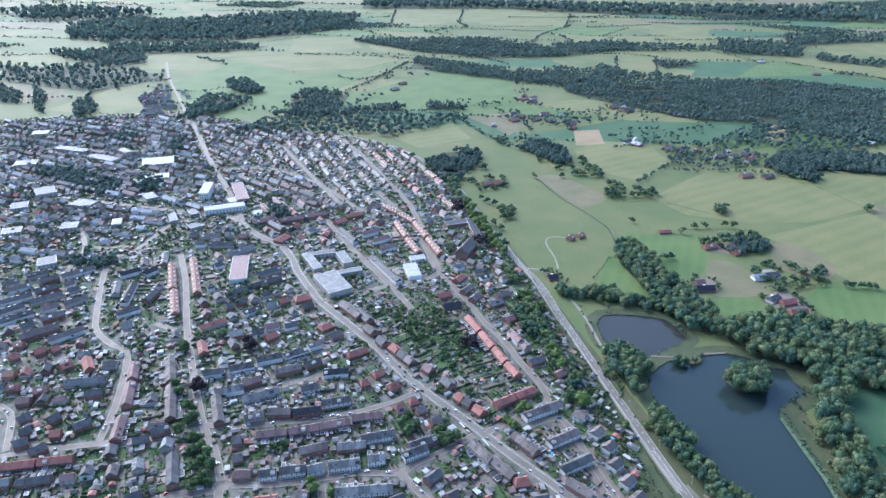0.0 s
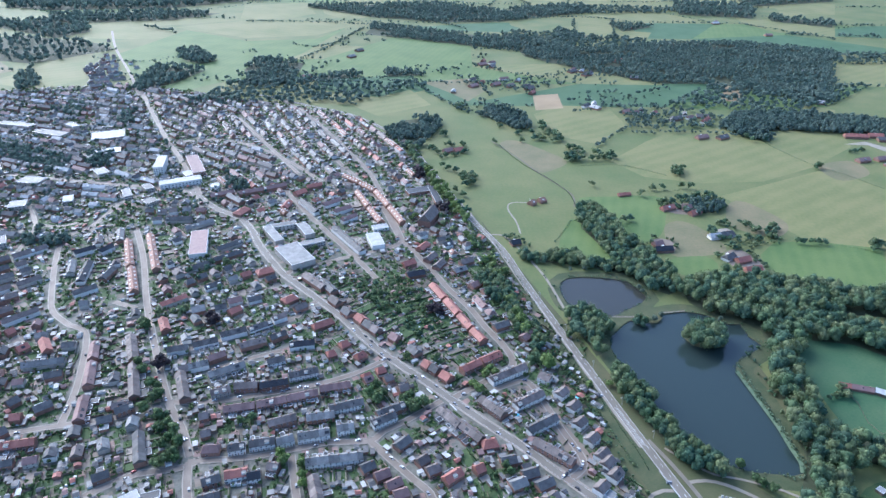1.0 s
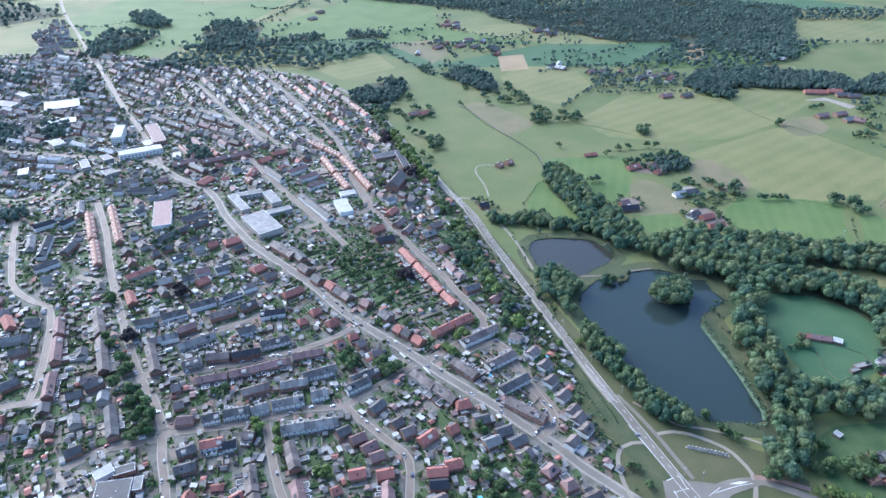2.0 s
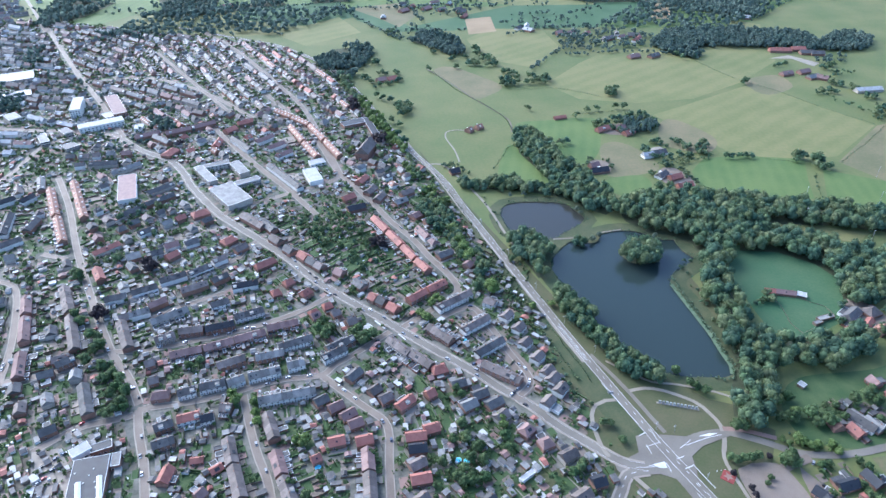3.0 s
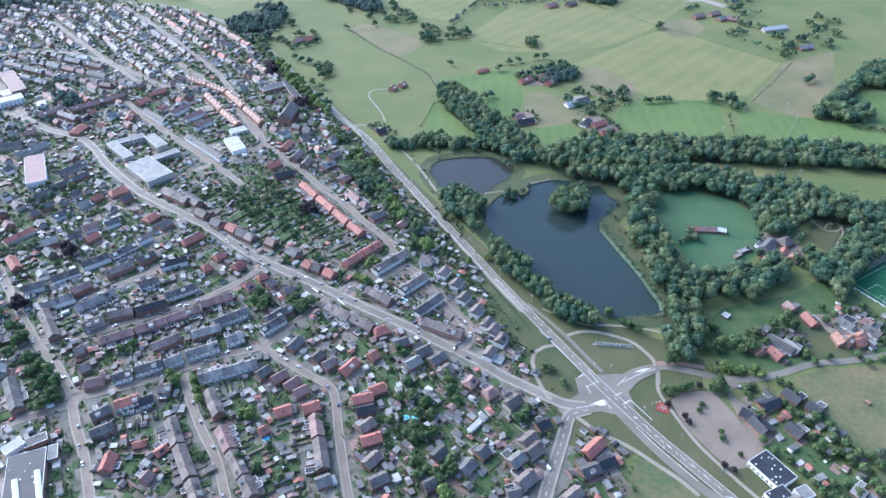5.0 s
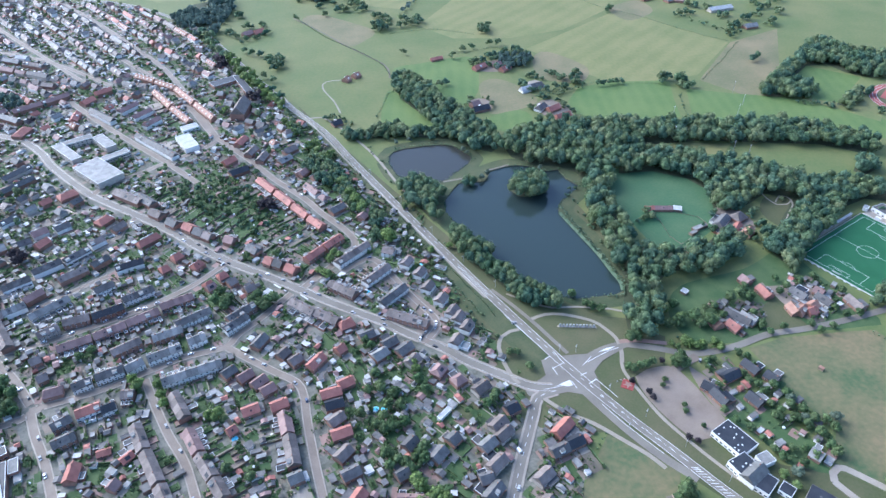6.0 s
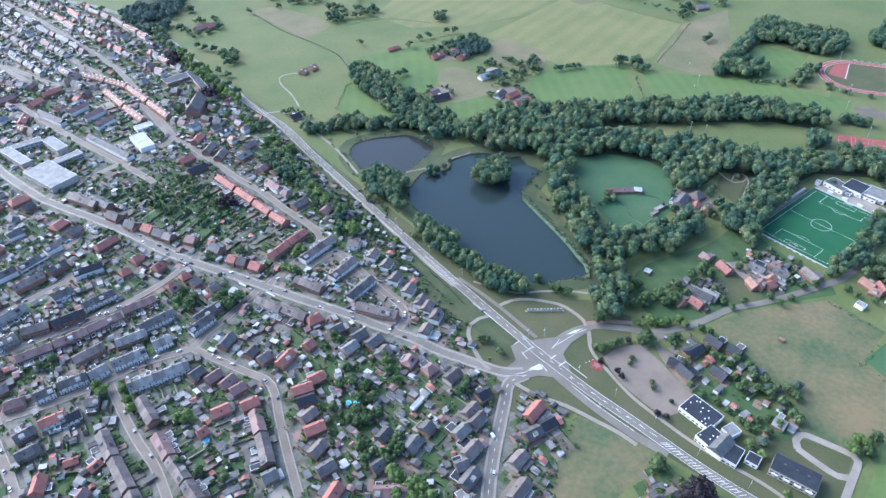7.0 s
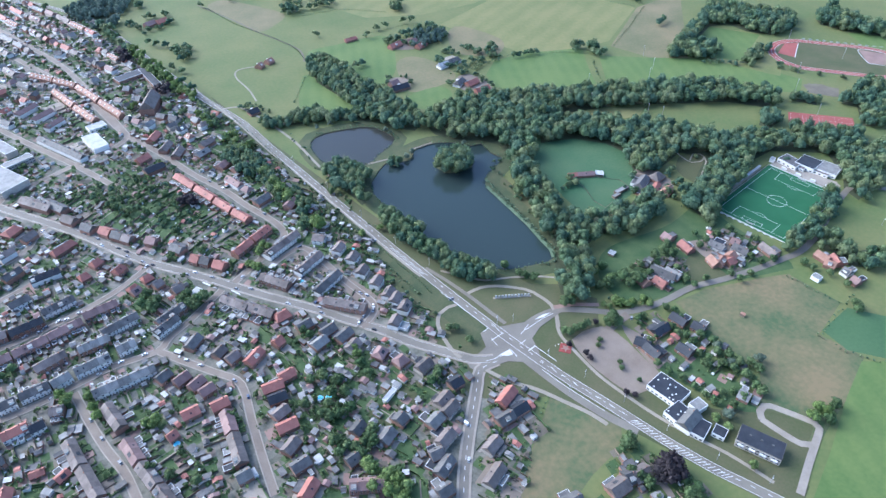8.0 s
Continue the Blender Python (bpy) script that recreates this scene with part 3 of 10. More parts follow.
def ring_mesh(name, sx, sy, h, wide, mat):
    """A closed raised edge round a flat roof."""
    o = [(-sx / 2, -sy / 2), (sx / 2, -sy / 2), (sx / 2, sy / 2), (-sx / 2, sy / 2)]
    n = [(-sx / 2 + wide, -sy / 2 + wide), (sx / 2 - wide, -sy / 2 + wide), (sx / 2 - wide, sy / 2 - wide), (-sx / 2 + wide, sy / 2 - wide)]
    v = [(x, y, z) for z in (0, h) for x, y in o] + [(x, y, z) for z in (0, h) for x, y in n]
    f = []
    for i in range(4):
        j = (i + 1) % 4
        f += [(i, j, 4 + j, 4 + i), (4 + i, 4 + j, 12 + j, 12 + i), (8 + j, 8 + i, 12 + i, 12 + j)]
    return mesh_of(name, v, f, mat)


def annex_mesh(sx, sy, h, wall, edge, lid):
    """A flat-roofed extension: walls, a raised roof edge and the sunken roof in one skin."""
    k = 0.3
    o, n = ((-sx / 2, -sy / 2), (sx / 2, -sy / 2), (sx / 2, sy / 2), (-sx / 2, sy / 2)), ((-sx / 2 + k, -sy / 2 + k), (sx / 2 - k, -sy / 2 + k), (sx / 2 - k, sy / 2 - k), (-sx / 2 + k, sy / 2 - k))
    v = [(*p, 0) for p in o] + [(*p, h - 0.25) for p in o] + [(*p, h) for p in o] + [(*p, h) for p in n] + [(*p, h - 0.2) for p in n]
    f, i = [(16, 17, 18, 19)], [1]
    for a in range(4):
        b = (a + 1) % 4
        f += [(a, b, 4 + b, 4 + a), (4 + a, 4 + b, 8 + b, 8 + a), (8 + a, 8 + b, 12 + b, 12 + a), (12 + a, 12 + b, 16 + b, 16 + a)]
        i += [0, 2, 2, 2]
    return mesh_of("annex", v, f, [M[wall], M[lid], M[edge]], i)


def flat_roof(parent, sx, sy, h, roof, edge):
    part("roof", box_mesh("roof", sx - 0.5, sy - 0.5, 0.12, M[roof]), parent, pose(0, 0, h))
    part("roof_edge", ring_mesh("roof_edge", sx + 0.16, sy + 0.16, 0.35, 0.34, M[edge]), parent, pose(0, 0, h - 0.04))


WINDOW, WIDE_WINDOW = window_mesh(1.2, 1.35), window_mesh(2.2, 1.5)
DOOR = box_mesh("door", 1.0, 0.1, 2.1, M["timber"])
CHIMNEY = box_mesh("chimney", 0.8, 0.6, 1.9, M["brick"])
SKYLIGHT = box_mesh("skylight", 1.1, 1.3, 0.12, M["window"])
PANEL = box_mesh("solar_panel", 3.4, 2.4, 0.12, M["roof_navy"])
DORMER = box_mesh("dormer", 3.2, 2.6, 1.7, M["plaster"])
DORMER_ROOF = box_mesh("dormer_roof", 3.5, 2.9, 0.15, M["roof_flat"])

TAKEN = {}      # footprints on a 3 m raster, with the direction of the house there
HOUSES = []     # centres and directions, for the plots between them
SPLIT = 680.0   # houses nearer than this are things of their own with parts; past it they form the far estates
FAR_TOWN = Soup()
FAR_KINDS = ["brick", "brick_pale", "plaster", "roof_dark", "roof_brown", "roof_red", "roof_maroon", "roof_orange", "roof_flat", "roof_pale", "roof_navy"]


STREET = set()  # street ground on the raster
GARDENS = []    # every house with its size and number of dwellings


def street_cells():
    street = set()
    for line, w, k, ob in ROADS:
        reach = w / 2 + k + 0.8
        for p in line:
            i = -reach
            while i <= reach:
                j = -reach
                while j <= reach:
                    street.add((int((p.x + i) // 3), int((p.y + j) // 3)))
                    j += 2.5
                i += 2.5
    return street


def within(x, y, hx, hy, a, l, d):
    """Whether a spot lies on a house's footprint."""
    c, s, u, v = math.cos(a), math.sin(a), x - hx, y - hy
    return abs(u * c + v * s) < l * 0.45 and abs(v * c - u * s) < d * 0.45


def claim(x, y, a, l, d):
    c, s = math.cos(a), math.sin(a)
    i = -l / 2
    while i <= l / 2:
        j = -d / 2
        while j <= d / 2:
            TAKEN[int((x + i * c - j * s) // 3), int((y + i * s + j * c) // 3)] = a
            j += 1.5
        i += 1.5
    HOUSES.append((x, y, a))


def free(x, y, a, l, d):
    c, s = math.cos(a), math.sin(a)
    for i in (-0.5, -0.25, 0, 0.25, 0.5):
        for j in (-0.5, 0, 0.5):
            if (int((x + i * l * c - j * d * s) // 3), int((y + i * l * s + j * d * c) // 3)) in TAKEN:
                return False
    return True


ROOF_WORDS = {"roof_dark": "dark grey tiled", "roof_brown": "brown tiled", "roof_red": "bright red tiled", "roof_maroon": "dull red tiled", "roof_orange": "orange tiled", "roof_flat": "grey", "roof_navy": "blue-black", "roof_pale": "pale grey"}
WALL_WORDS = {"brick": "red brick", "brick_pale": "pale brick", "plaster": "white rendered"}


def house(x, y, a, l=9.0, d=8.0, eave=4.2, rise=3.4, roof="roof_brown", wall="brick", hip=0.0, annex=0, units=1, seed=0, name="house", back=1):
    """A pitched-roof house or terrace with its ridge along the direction a: walls, roof, chimneys, windows, doors, dormers, annex."""
    rng = random.Random(int(x * 13 + y * 7) + seed)
    for hx, hy, ha, hl, hd, *_ in GARDENS:
        if abs(hx - x) < 40 and abs(hy - y) < 40 and (within(x, y, hx, hy, ha, hl, hd) or within(hx, hy, x, y, a, l, d)):
            return None
    c, sn = math.cos(a), math.sin(a)
    if not STREET:
        STREET.update(street_cells())
    front = {k: any((int((x + i * c - k * (d / 2 + e) * sn) // 3), int((y + i * sn + k * (d / 2 + e) * c) // 3)) in STREET for i in (-l / 3, 0, l / 3) for e in (3.0, 6.0, 9.0)) for k in (-1, 1)}
    if front[1] != front[-1]:
        back = -1 if front[1] else 1
    GARDENS.append((x, y, a, l, d, units, back))
    claim(x, y, a, l, d)
    if math.hypot(x, y) > SPLIT:
        FAR_TOWN.gable(pose(x, y, 0, 0, 0, math.degrees(a)), l, d, eave, rise, FAR_KINDS.index(wall), FAR_KINDS.index(roof), 0.4, hip)
        m = pose(x, y, 0, 0, 0, math.degrees(a))
        for u in range(units):
            cx = -l / 2 + (u + 0.5) * l / units
            if rng.random() < 0.7:
                FAR_TOWN.box(m, cx - 0.4, cx + 0.4, -0.4, 0.4, eave + rise - 0.6, eave + rise + 1.0, 0)
            if roof == "roof_orange":
                for side in (-1, 1):
                    FAR_TOWN.box(m, cx - 0.7, cx + 0.7, side * d * 0.3 - 1.0, side * d * 0.3 + 1.0, eave, eave + rise * 0.66, 2)
            elif rng.random() < 0.35:
                side = rng.choice((-1, 1))
                FAR_TOWN.box(m, cx - 1.5, cx + 1.5, side * d * 0.28 - 1.3, side * d * 0.28 + 1.3, eave, eave + rise * 0.75, rng.choice((2, 8, 9)))
            if rng.random() < 0.5:
                FAR_TOWN.box(m, cx - 2, cx + 2, back * d / 2, back * (d / 2 + 3.5), 0, 2.9, rng.choice((8, 8, 9, 3)))
        return None
    words = "%s %s with a %s %s" % (WALL_WORDS[wall], "terrace of %d dwellings" % units if units > 1 else "detached house", ROOF_WORDS[roof], "hipped roof" if hip else "roof")
    t = thing("terrace" if units > 1 else name, pose(x, y, 0, 0, 0, math.degrees(a)), words, "terrace" if units > 1 else "house", "houses of the town")
    s = Soup()
    s.gable(Matrix.Identity(4), l, d, eave, rise, 0, 1, 0.35, hip if units == 1 else 0.0)
    w, r = Soup(), Soup()
    for f, k in zip(s.f, s.i):
        (w if k == 0 else r).add([s.v[j] for j in f], [tuple(range(len(f)))])
    part("wall", w.mesh("wall", M[wall]), t)
    if units == 1:
        part("roof", r.mesh("roof", M[roof]), t)
    for u in range(units if units > 1 else 0):
        one, every = Soup(), Soup()
        k = rng.uniform(-0.05, 0.09)
        one.gable(pose(-l / 2 + (u + 0.5) * l / units, 0, k), l / units, d, eave, rise, 0, 1, 0.3, 0.0)
        for f, i in zip(one.f, one.i):
            if i == 1:
                every.add([one.v[j] for j in f], [tuple(range(len(f)))])
        # neighbours butt at the party wall
        cut = (-l / 2 + u * l / units, -l / 2 + (u + 1) * l / units)
        every.v = [(min(max(q[0], cut[0] - (0.2 if u == 0 else -0.01)), cut[1] + (0.2 if u == units - 1 else -0.01)), q[1], q[2]) for q in every.v]
        part("roof", every.mesh("roof", M[roof]), t)
    slope = math.degrees(math.atan2(rise, d / 2))
    if hip < 2:
        for k in range(max(1, units * 2 // 3)):
            cx = -l / 2 + (k + 0.5) * l / max(1, units * 2 // 3) + (l * 0.3 if units == 1 else 0)
            part("chimney", CHIMNEY, t, pose(cx, rng.uniform(-0.6, 0.6), eave + rise - 0.9))
    for u in range(units):
        cx = -l / 2 + (u + 0.5) * l / units
        ul = l / units
        for side in (-1, 1) if math.hypot(x, y) < 440 else (-1,) if math.hypot(x, y) < 540 else ():
            turn = 0 if side < 0 else 180
            for z in (0.9, 3.3) if eave > 4.6 else (0.9,):
                wide = z < 1 and side == back
                part("window", WIDE_WINDOW if wide else WINDOW, t, pose(cx - ul * 0.2, side * (d / 2 + 0.03), z, 0, 0, turn))
                if z > 1 and ul > 5.2:
                    part("window", WINDOW, t, pose(cx + ul * 0.24, side * (d / 2 + 0.03), z, 0, 0, turn))
            if side == -back:
                part("door", DOOR, t, pose(cx + ul * 0.25, side * (d / 2 + 0.03), 0, 0, 0, turn))
        q = rng.random()
        side = rng.choice((-1, 1))
        at = 0.55
        if q < 0.22:
            part("skylight", SKYLIGHT, t, pose(cx, side * d / 2 * at, eave + rise * (1 - at) + 0.27, -side * slope))
        elif q < (0.8 if roof == "roof_orange" else 0.36) and rise > 2.8:
            do = part("dormer", DORMER, t, pose(cx, side * d / 2 * 0.62, eave + rise * 0.32, 0, 0, 0))
            part("dormer_roof", DORMER_ROOF, do, pose(0, 0, 1.7))
        elif q < 0.44:
            part("solar_panel", PANEL, t, pose(cx, side * d / 2 * at, eave + rise * (1 - at) + 0.3, -side * slope))
    c, sn = math.cos(a), math.sin(a)
    spots = [rng.uniform(-0.2, 0.2) * l] if annex else []
    if units > 1:
        spots += [-l / 2 + (u + 0.5) * l / units for u in range(units) if rng.random() < 0.85]
    for cx in spots:
        al = l * rng.uniform(0.4, 0.7) if units == 1 else l / units * rng.uniform(0.6, 0.95)
        ad = rng.choice((rng.uniform(2.8, 4.5), rng.uniform(4.5, 7.5)))
        part("annex", annex_mesh(al, ad, rng.uniform(2.7, 3.1), wall, "white_paint" if rng.random() < 0.55 else "roof_dark", rng.choice(("roof_dark", "roof_dark", "roof_flat", "roof_navy"))), t, pose(cx, back * (d / 2 + ad / 2 + 0.02), 0), "flat-roofed annex")
        e = back * (d / 2 + ad / 2)
        claim(x + cx * c - e * sn, y + cx * sn + e * c, a, al, ad)
    return t


def terrace(p, q, n, roof="roof_brown", wall="brick", d=9.0, eave=5.2, rise=3.2, back=1, hip=0.0, annex=0):
    """A row of n dwellings under one roof, its ridge from p to q."""
    l = math.dist(p, q)
    house((p[0] + q[0]) / 2, (p[1] + q[1]) / 2, math.atan2(q[1] - p[1], q[0] - p[0]), l, d, eave, rise, roof, wall, hip, annex, max(2, n), 0, "terrace", back)


def flat_block(x, y, a, l, d, h, roof="roof_flat", wall="brick_pale", edge="white_paint", label="", name="building", windows=0, category="building", storeys=1):
    """A flat-roofed building with a raised white roof edge and bands of windows."""
    claim(x, y, a, l, d)
    t = thing(name, pose(x, y, 0, 0, 0, math.degrees(a)), label or "flat-roofed %s building with a %s roof" % (WALL_WORDS.get(wall, "brick"), ROOF_WORDS.get(roof, "grey")), category)
    part("wall", box_mesh("wall", l, d, h, M[wall]), t)
    flat_roof(t, l, d, h, roof, edge)
    if windows:
        for side in (-1, 1):
            for st in range(storeys):
                for k in range(windows):
                    part("window", WIDE_WINDOW, t, pose(-l / 2 + (k + 0.5) * l / windows, side * (d / 2 + 0.05), 1.0 + st * 3.0, 0, 0, 0 if side < 0 else 180))
    return t


def estate(poly, a, gap=24.0, seed=1, roofs=("roof_dark", "roof_brown", "roof_maroon"), mix=0.4, walls=("brick", "brick_pale", "plaster")):
    """Rows of houses and short terraces filling a quarter, side by side with its streets."""
    rng = random.Random(seed)
    a = radians(a)
    c, s = math.cos(a), math.sin(a)
    us = [x * c + y * s for x, y in poly]
    vs = [-x * s + y * c for x, y in poly]
    v = min(vs) + gap / 2
    while v < max(vs):
        u = min(us) + rng.uniform(0, 10)
        while u < max(us):
            lone = rng.random() < mix
            n = 1 if lone else rng.choice((2, 2, 3, 4, 5, 6))
            l = rng.uniform(8, 12) if lone else n * rng.uniform(5.4, 6.2)
            uc, vc = u + l / 2, v + rng.uniform(-2, 2)
            x, y = uc * c - vc * s, uc * s + vc * c
            d = rng.uniform(7.5, 9.5)
            if inside((x, y), poly) and free(x, y, a, l + 3, d + 3) and not any(near_road(Vector((x + k * l * c, y + k * l * s, 0)), d / 2 + 1.5) for k in (-0.5, -0.2, 0.2, 0.5)):
                house(x, y, a + (math.pi / 2 if lone and rng.random() < 0.4 else 0) + rng.uniform(-0.04, 0.04), l, d, rng.uniform(4.0, 5.6), rng.uniform(2.8, 3.8), rng.choice(roofs), rng.choice(walls),
                      2.5 if lone and rng.random() < 0.25 else 0.0, 0, n)
            u += l + rng.uniform(3, 9)
        v += gap


LONG_GARDENS = [(-60, 690), (20, 690), (95, 545), (95, 515), (55, 470), (-75, 585)]   # a block of long green plots between two streets
GREEN = set()   # garden ground already laid out, on the same raster
PATCH = ["lawn", "paving", "soil", "street", "red_paving", "path"]
SHED = ["timber", "brick", "plaster", "roof_flat", "roof_dark", "roof_pale", "roof_maroon", "roof_red"]


def shed_into(s, rng, m, w, l, h):
    """One garden shed: walls and a flat lid with an overhang, or a small pitched roof."""
    k = rng.choice((0, 0, 1, 2, 2))
    if rng.random() < 0.65:
        s.box(m, -w, w, -l, l, 0, h, k)
        s.box(m, -w - 0.14, w + 0.14, -l - 0.14, l + 0.14, h, h + 0.16, rng.choice((3, 3, 4, 4, 4, 5, 3)))
        if rng.random() < 0.3:
            s.box(m, -w - 0.16, w + 0.16, -l - 0.16, -l + 0.1, h - 0.1, h + 0.22, 5)
    else:
        s.gable(m, w * 2.0, l * 2.0, h - 0.3, 1.1, k, rng.choice((4, 4, 4, 3, 6, 7)), 0.2)


def gardens(street):
    """Narrow plots behind and before every dwelling: a terrace at the wall, a lawn or beds, fences or hedges between, a shed at the end."""
    rng = random.Random(77)
    patches, sheds, fences, clutter, shrubs, bushes = Soup(), Soup(), Soup(), Soup(), [], []
    lone = 0

    def depth(m, cx, side, d, reach, ul):
        """How far free ground goes on from a wall."""
        deep = 0.0
        while deep < reach:
            cells = [(int(p.x // 3), int(p.y // 3)) for p in (m @ Vector((cx + k * ul, side * (d / 2 + deep + 1.6), 0)) for k in (-0.3, 0.3))]
            if any(k in street or deep > 4 and (k in TAKEN or k in GREEN) for k in cells):
                break
            deep += 1.5
        return deep
    for x, y, a, l, d, units, back in GARDENS:
        if not inside((x, y), TOWN_EDGE):
            continue
        far = math.hypot(x, y) > SPLIT
        m = pose(x, y, 0, 0, 0, math.degrees(a))
        room = {side: sum(depth(m, k * l / 3, side, d, 22.0, 2.0) for k in (-1, 0, 1)) for side in (-1, 1)}
        if abs(room[1] - room[-1]) > 9:
            back = 1 if room[1] > room[-1] else -1
        for side in (back, -back):
            long = inside((x, y), LONG_GARDENS)
            reach = rng.uniform(26, 38) if long and side == back else rng.uniform(12, 22) if side == back else rng.uniform(4, 7)
            for u in range(units):
                ul = l / units if units > 1 else l + 2.5
                cx = -l / 2 + (u + 0.5) * l / units
                deep = depth(m, cx, side, d, reach, ul)
                if deep < 2.5:
                    continue
                y0, y1 = side * d / 2, side * (d / 2 + deep)
                n = m @ pose(cx, 0, 0)
                z = 0.22 + rng.random() * 0.06
                lo, hi = min(y0, y1), max(y0, y1)
                base = rng.choice((0, 0, 0, 0, 0, 2, 1, 3) if side == back else (0, 0, 1, 3, 4))
                patches.sheet(n, -ul / 2 + 0.1, ul / 2 - 0.1, lo, hi, z, base)
                if side == back:
                    t = y0 + side * min(deep * 0.45, rng.uniform(2.5, 5.0))
                    patches.sheet(n, -ul / 2 + 0.15, ul / 2 - 0.15, min(y0, t), max(y0, t), z + 0.08, rng.choice((1, 1, 3, 4, 5)))
                    if rng.random() < 0.6:
                        e = rng.uniform(-0.35, 0.3) * ul
                        patches.sheet(n, e, e + 0.8, lo, hi, z + 0.13, rng.choice((5, 5, 1, 3)))
                elif rng.random() < 0.5:
                    fences.box(n, -ul / 2, ul / 2, y1 - 0.3, y1 + 0.3, 0, 1.0, 1)
                if not far or rng.random() < 0.4:
                    if rng.random() < 0.6:
                        fences.box(n, ul / 2 - 0.06, ul / 2 + 0.06, lo, hi, 0, 1.75 if side == back else 0.9, 0)
                    else:
                        fences.box(n, ul / 2 - 0.4, ul / 2 + 0.4, lo, hi, 0, 1.6 if side == back else 0.9, 1)
                for e in np.arange(lo, hi, 2.0):
                    for k in (-0.35, 0.0, 0.35):
                        p = n @ Vector((k * ul, e, 0))
                        GREEN.add((int(p.x // 3), int(p.y // 3)))
                if side == back and deep > 5 and rng.random() < (0.45 if long else 0.75):
                    w, sl, h = min(ul / 2 - 0.3, rng.uniform(1.2, 2.2)), rng.uniform(1.3, 2.6), rng.uniform(2.2, 2.7)
                    at = n @ pose(rng.choice((-1, 1)) * (ul / 2 - w - 0.3), y1 - side * (sl + 0.4), 0)
                    if (at.translation.x ** 2 + at.translation.y ** 2) < 400 ** 2 and lone < 230:
                        one = Soup()
                        shed_into(one, rng, Matrix.Identity(4), w, sl, h)
                        ob = new("shed", one.mesh("shed", [M[k] for k in SHED]))
                        ob.matrix_basis = at
                        tagged(ob, "small garden shed at the end of a back garden", "shed", "sheds in the back gardens")
                        lone += 1
                    else:
                        shed_into(sheds, rng, at, w, sl, h)
                if rng.random() < 0.35:
                    clutter.box(n @ pose(rng.uniform(-0.3, 0.3) * ul, rng.uniform(lo, hi), 0, 0, 0, rng.uniform(0, 90)), -0.7, 0.7, -0.8, 0.8, 0, rng.uniform(0.5, 1.6), rng.choice((0, 0, 1, 2)))
                for k in range(int(deep * ul / (40 if far else 16)) + rng.choice((0, 1))):
                    r = rng.uniform(0.6, 1.5) if rng.random() < 0.82 else rng.uniform(1.8, 3.0)
                    p = n @ Vector((rng.choice((-1, 1)) * (ul / 2 - 0.6) if rng.random() < 0.6 else rng.uniform(-0.4, 0.4) * ul, rng.uniform(lo, hi), 0))
                    (bushes if rng.random() < 0.1 else shrubs).append((p.x, p.y, 0.0 if r < 1.8 else 1.2, r, rng.uniform(0.8, 1.5), rng.uniform(0, 6)))
    lay_out(patches, sheds, fences, clutter, shrubs, bushes)


def lay_out(patches, sheds, fences, clutter, shrubs, bushes):
    tagged(new("garden_plot", patches.mesh("garden_plot", [M[k] for k in PATCH])), "small lawns, terraces and beds of back gardens", "garden", kind="stuff")
    if sheds.v:
        tagged(new("garden_sheds", sheds.mesh("garden_sheds", [M[k] for k in SHED])), "small sheds and garages in the back gardens", "shed", kind="stuff")
    tagged(new("fence", fences.mesh("fence", [M["timber"], M["leaf"]])), "timber fences and clipped hedges between gardens", "fence", kind="stuff")
    tagged(new("garden_furniture", clutter.mesh("garden_furniture", [M["white_paint"], M["timber"], M["roof_navy"]])), "white and dark tables, awnings and bins in gardens", "furniture", kind="stuff")
    merged("garden_shrub", SHRUBS, shrubs, "leaf", "green shrubs and small trees in the gardens", "shrub")
    merged("garden_shrub", SHRUBS, bushes, "leaf_light", "bright green shrubs in the gardens", "shrub")


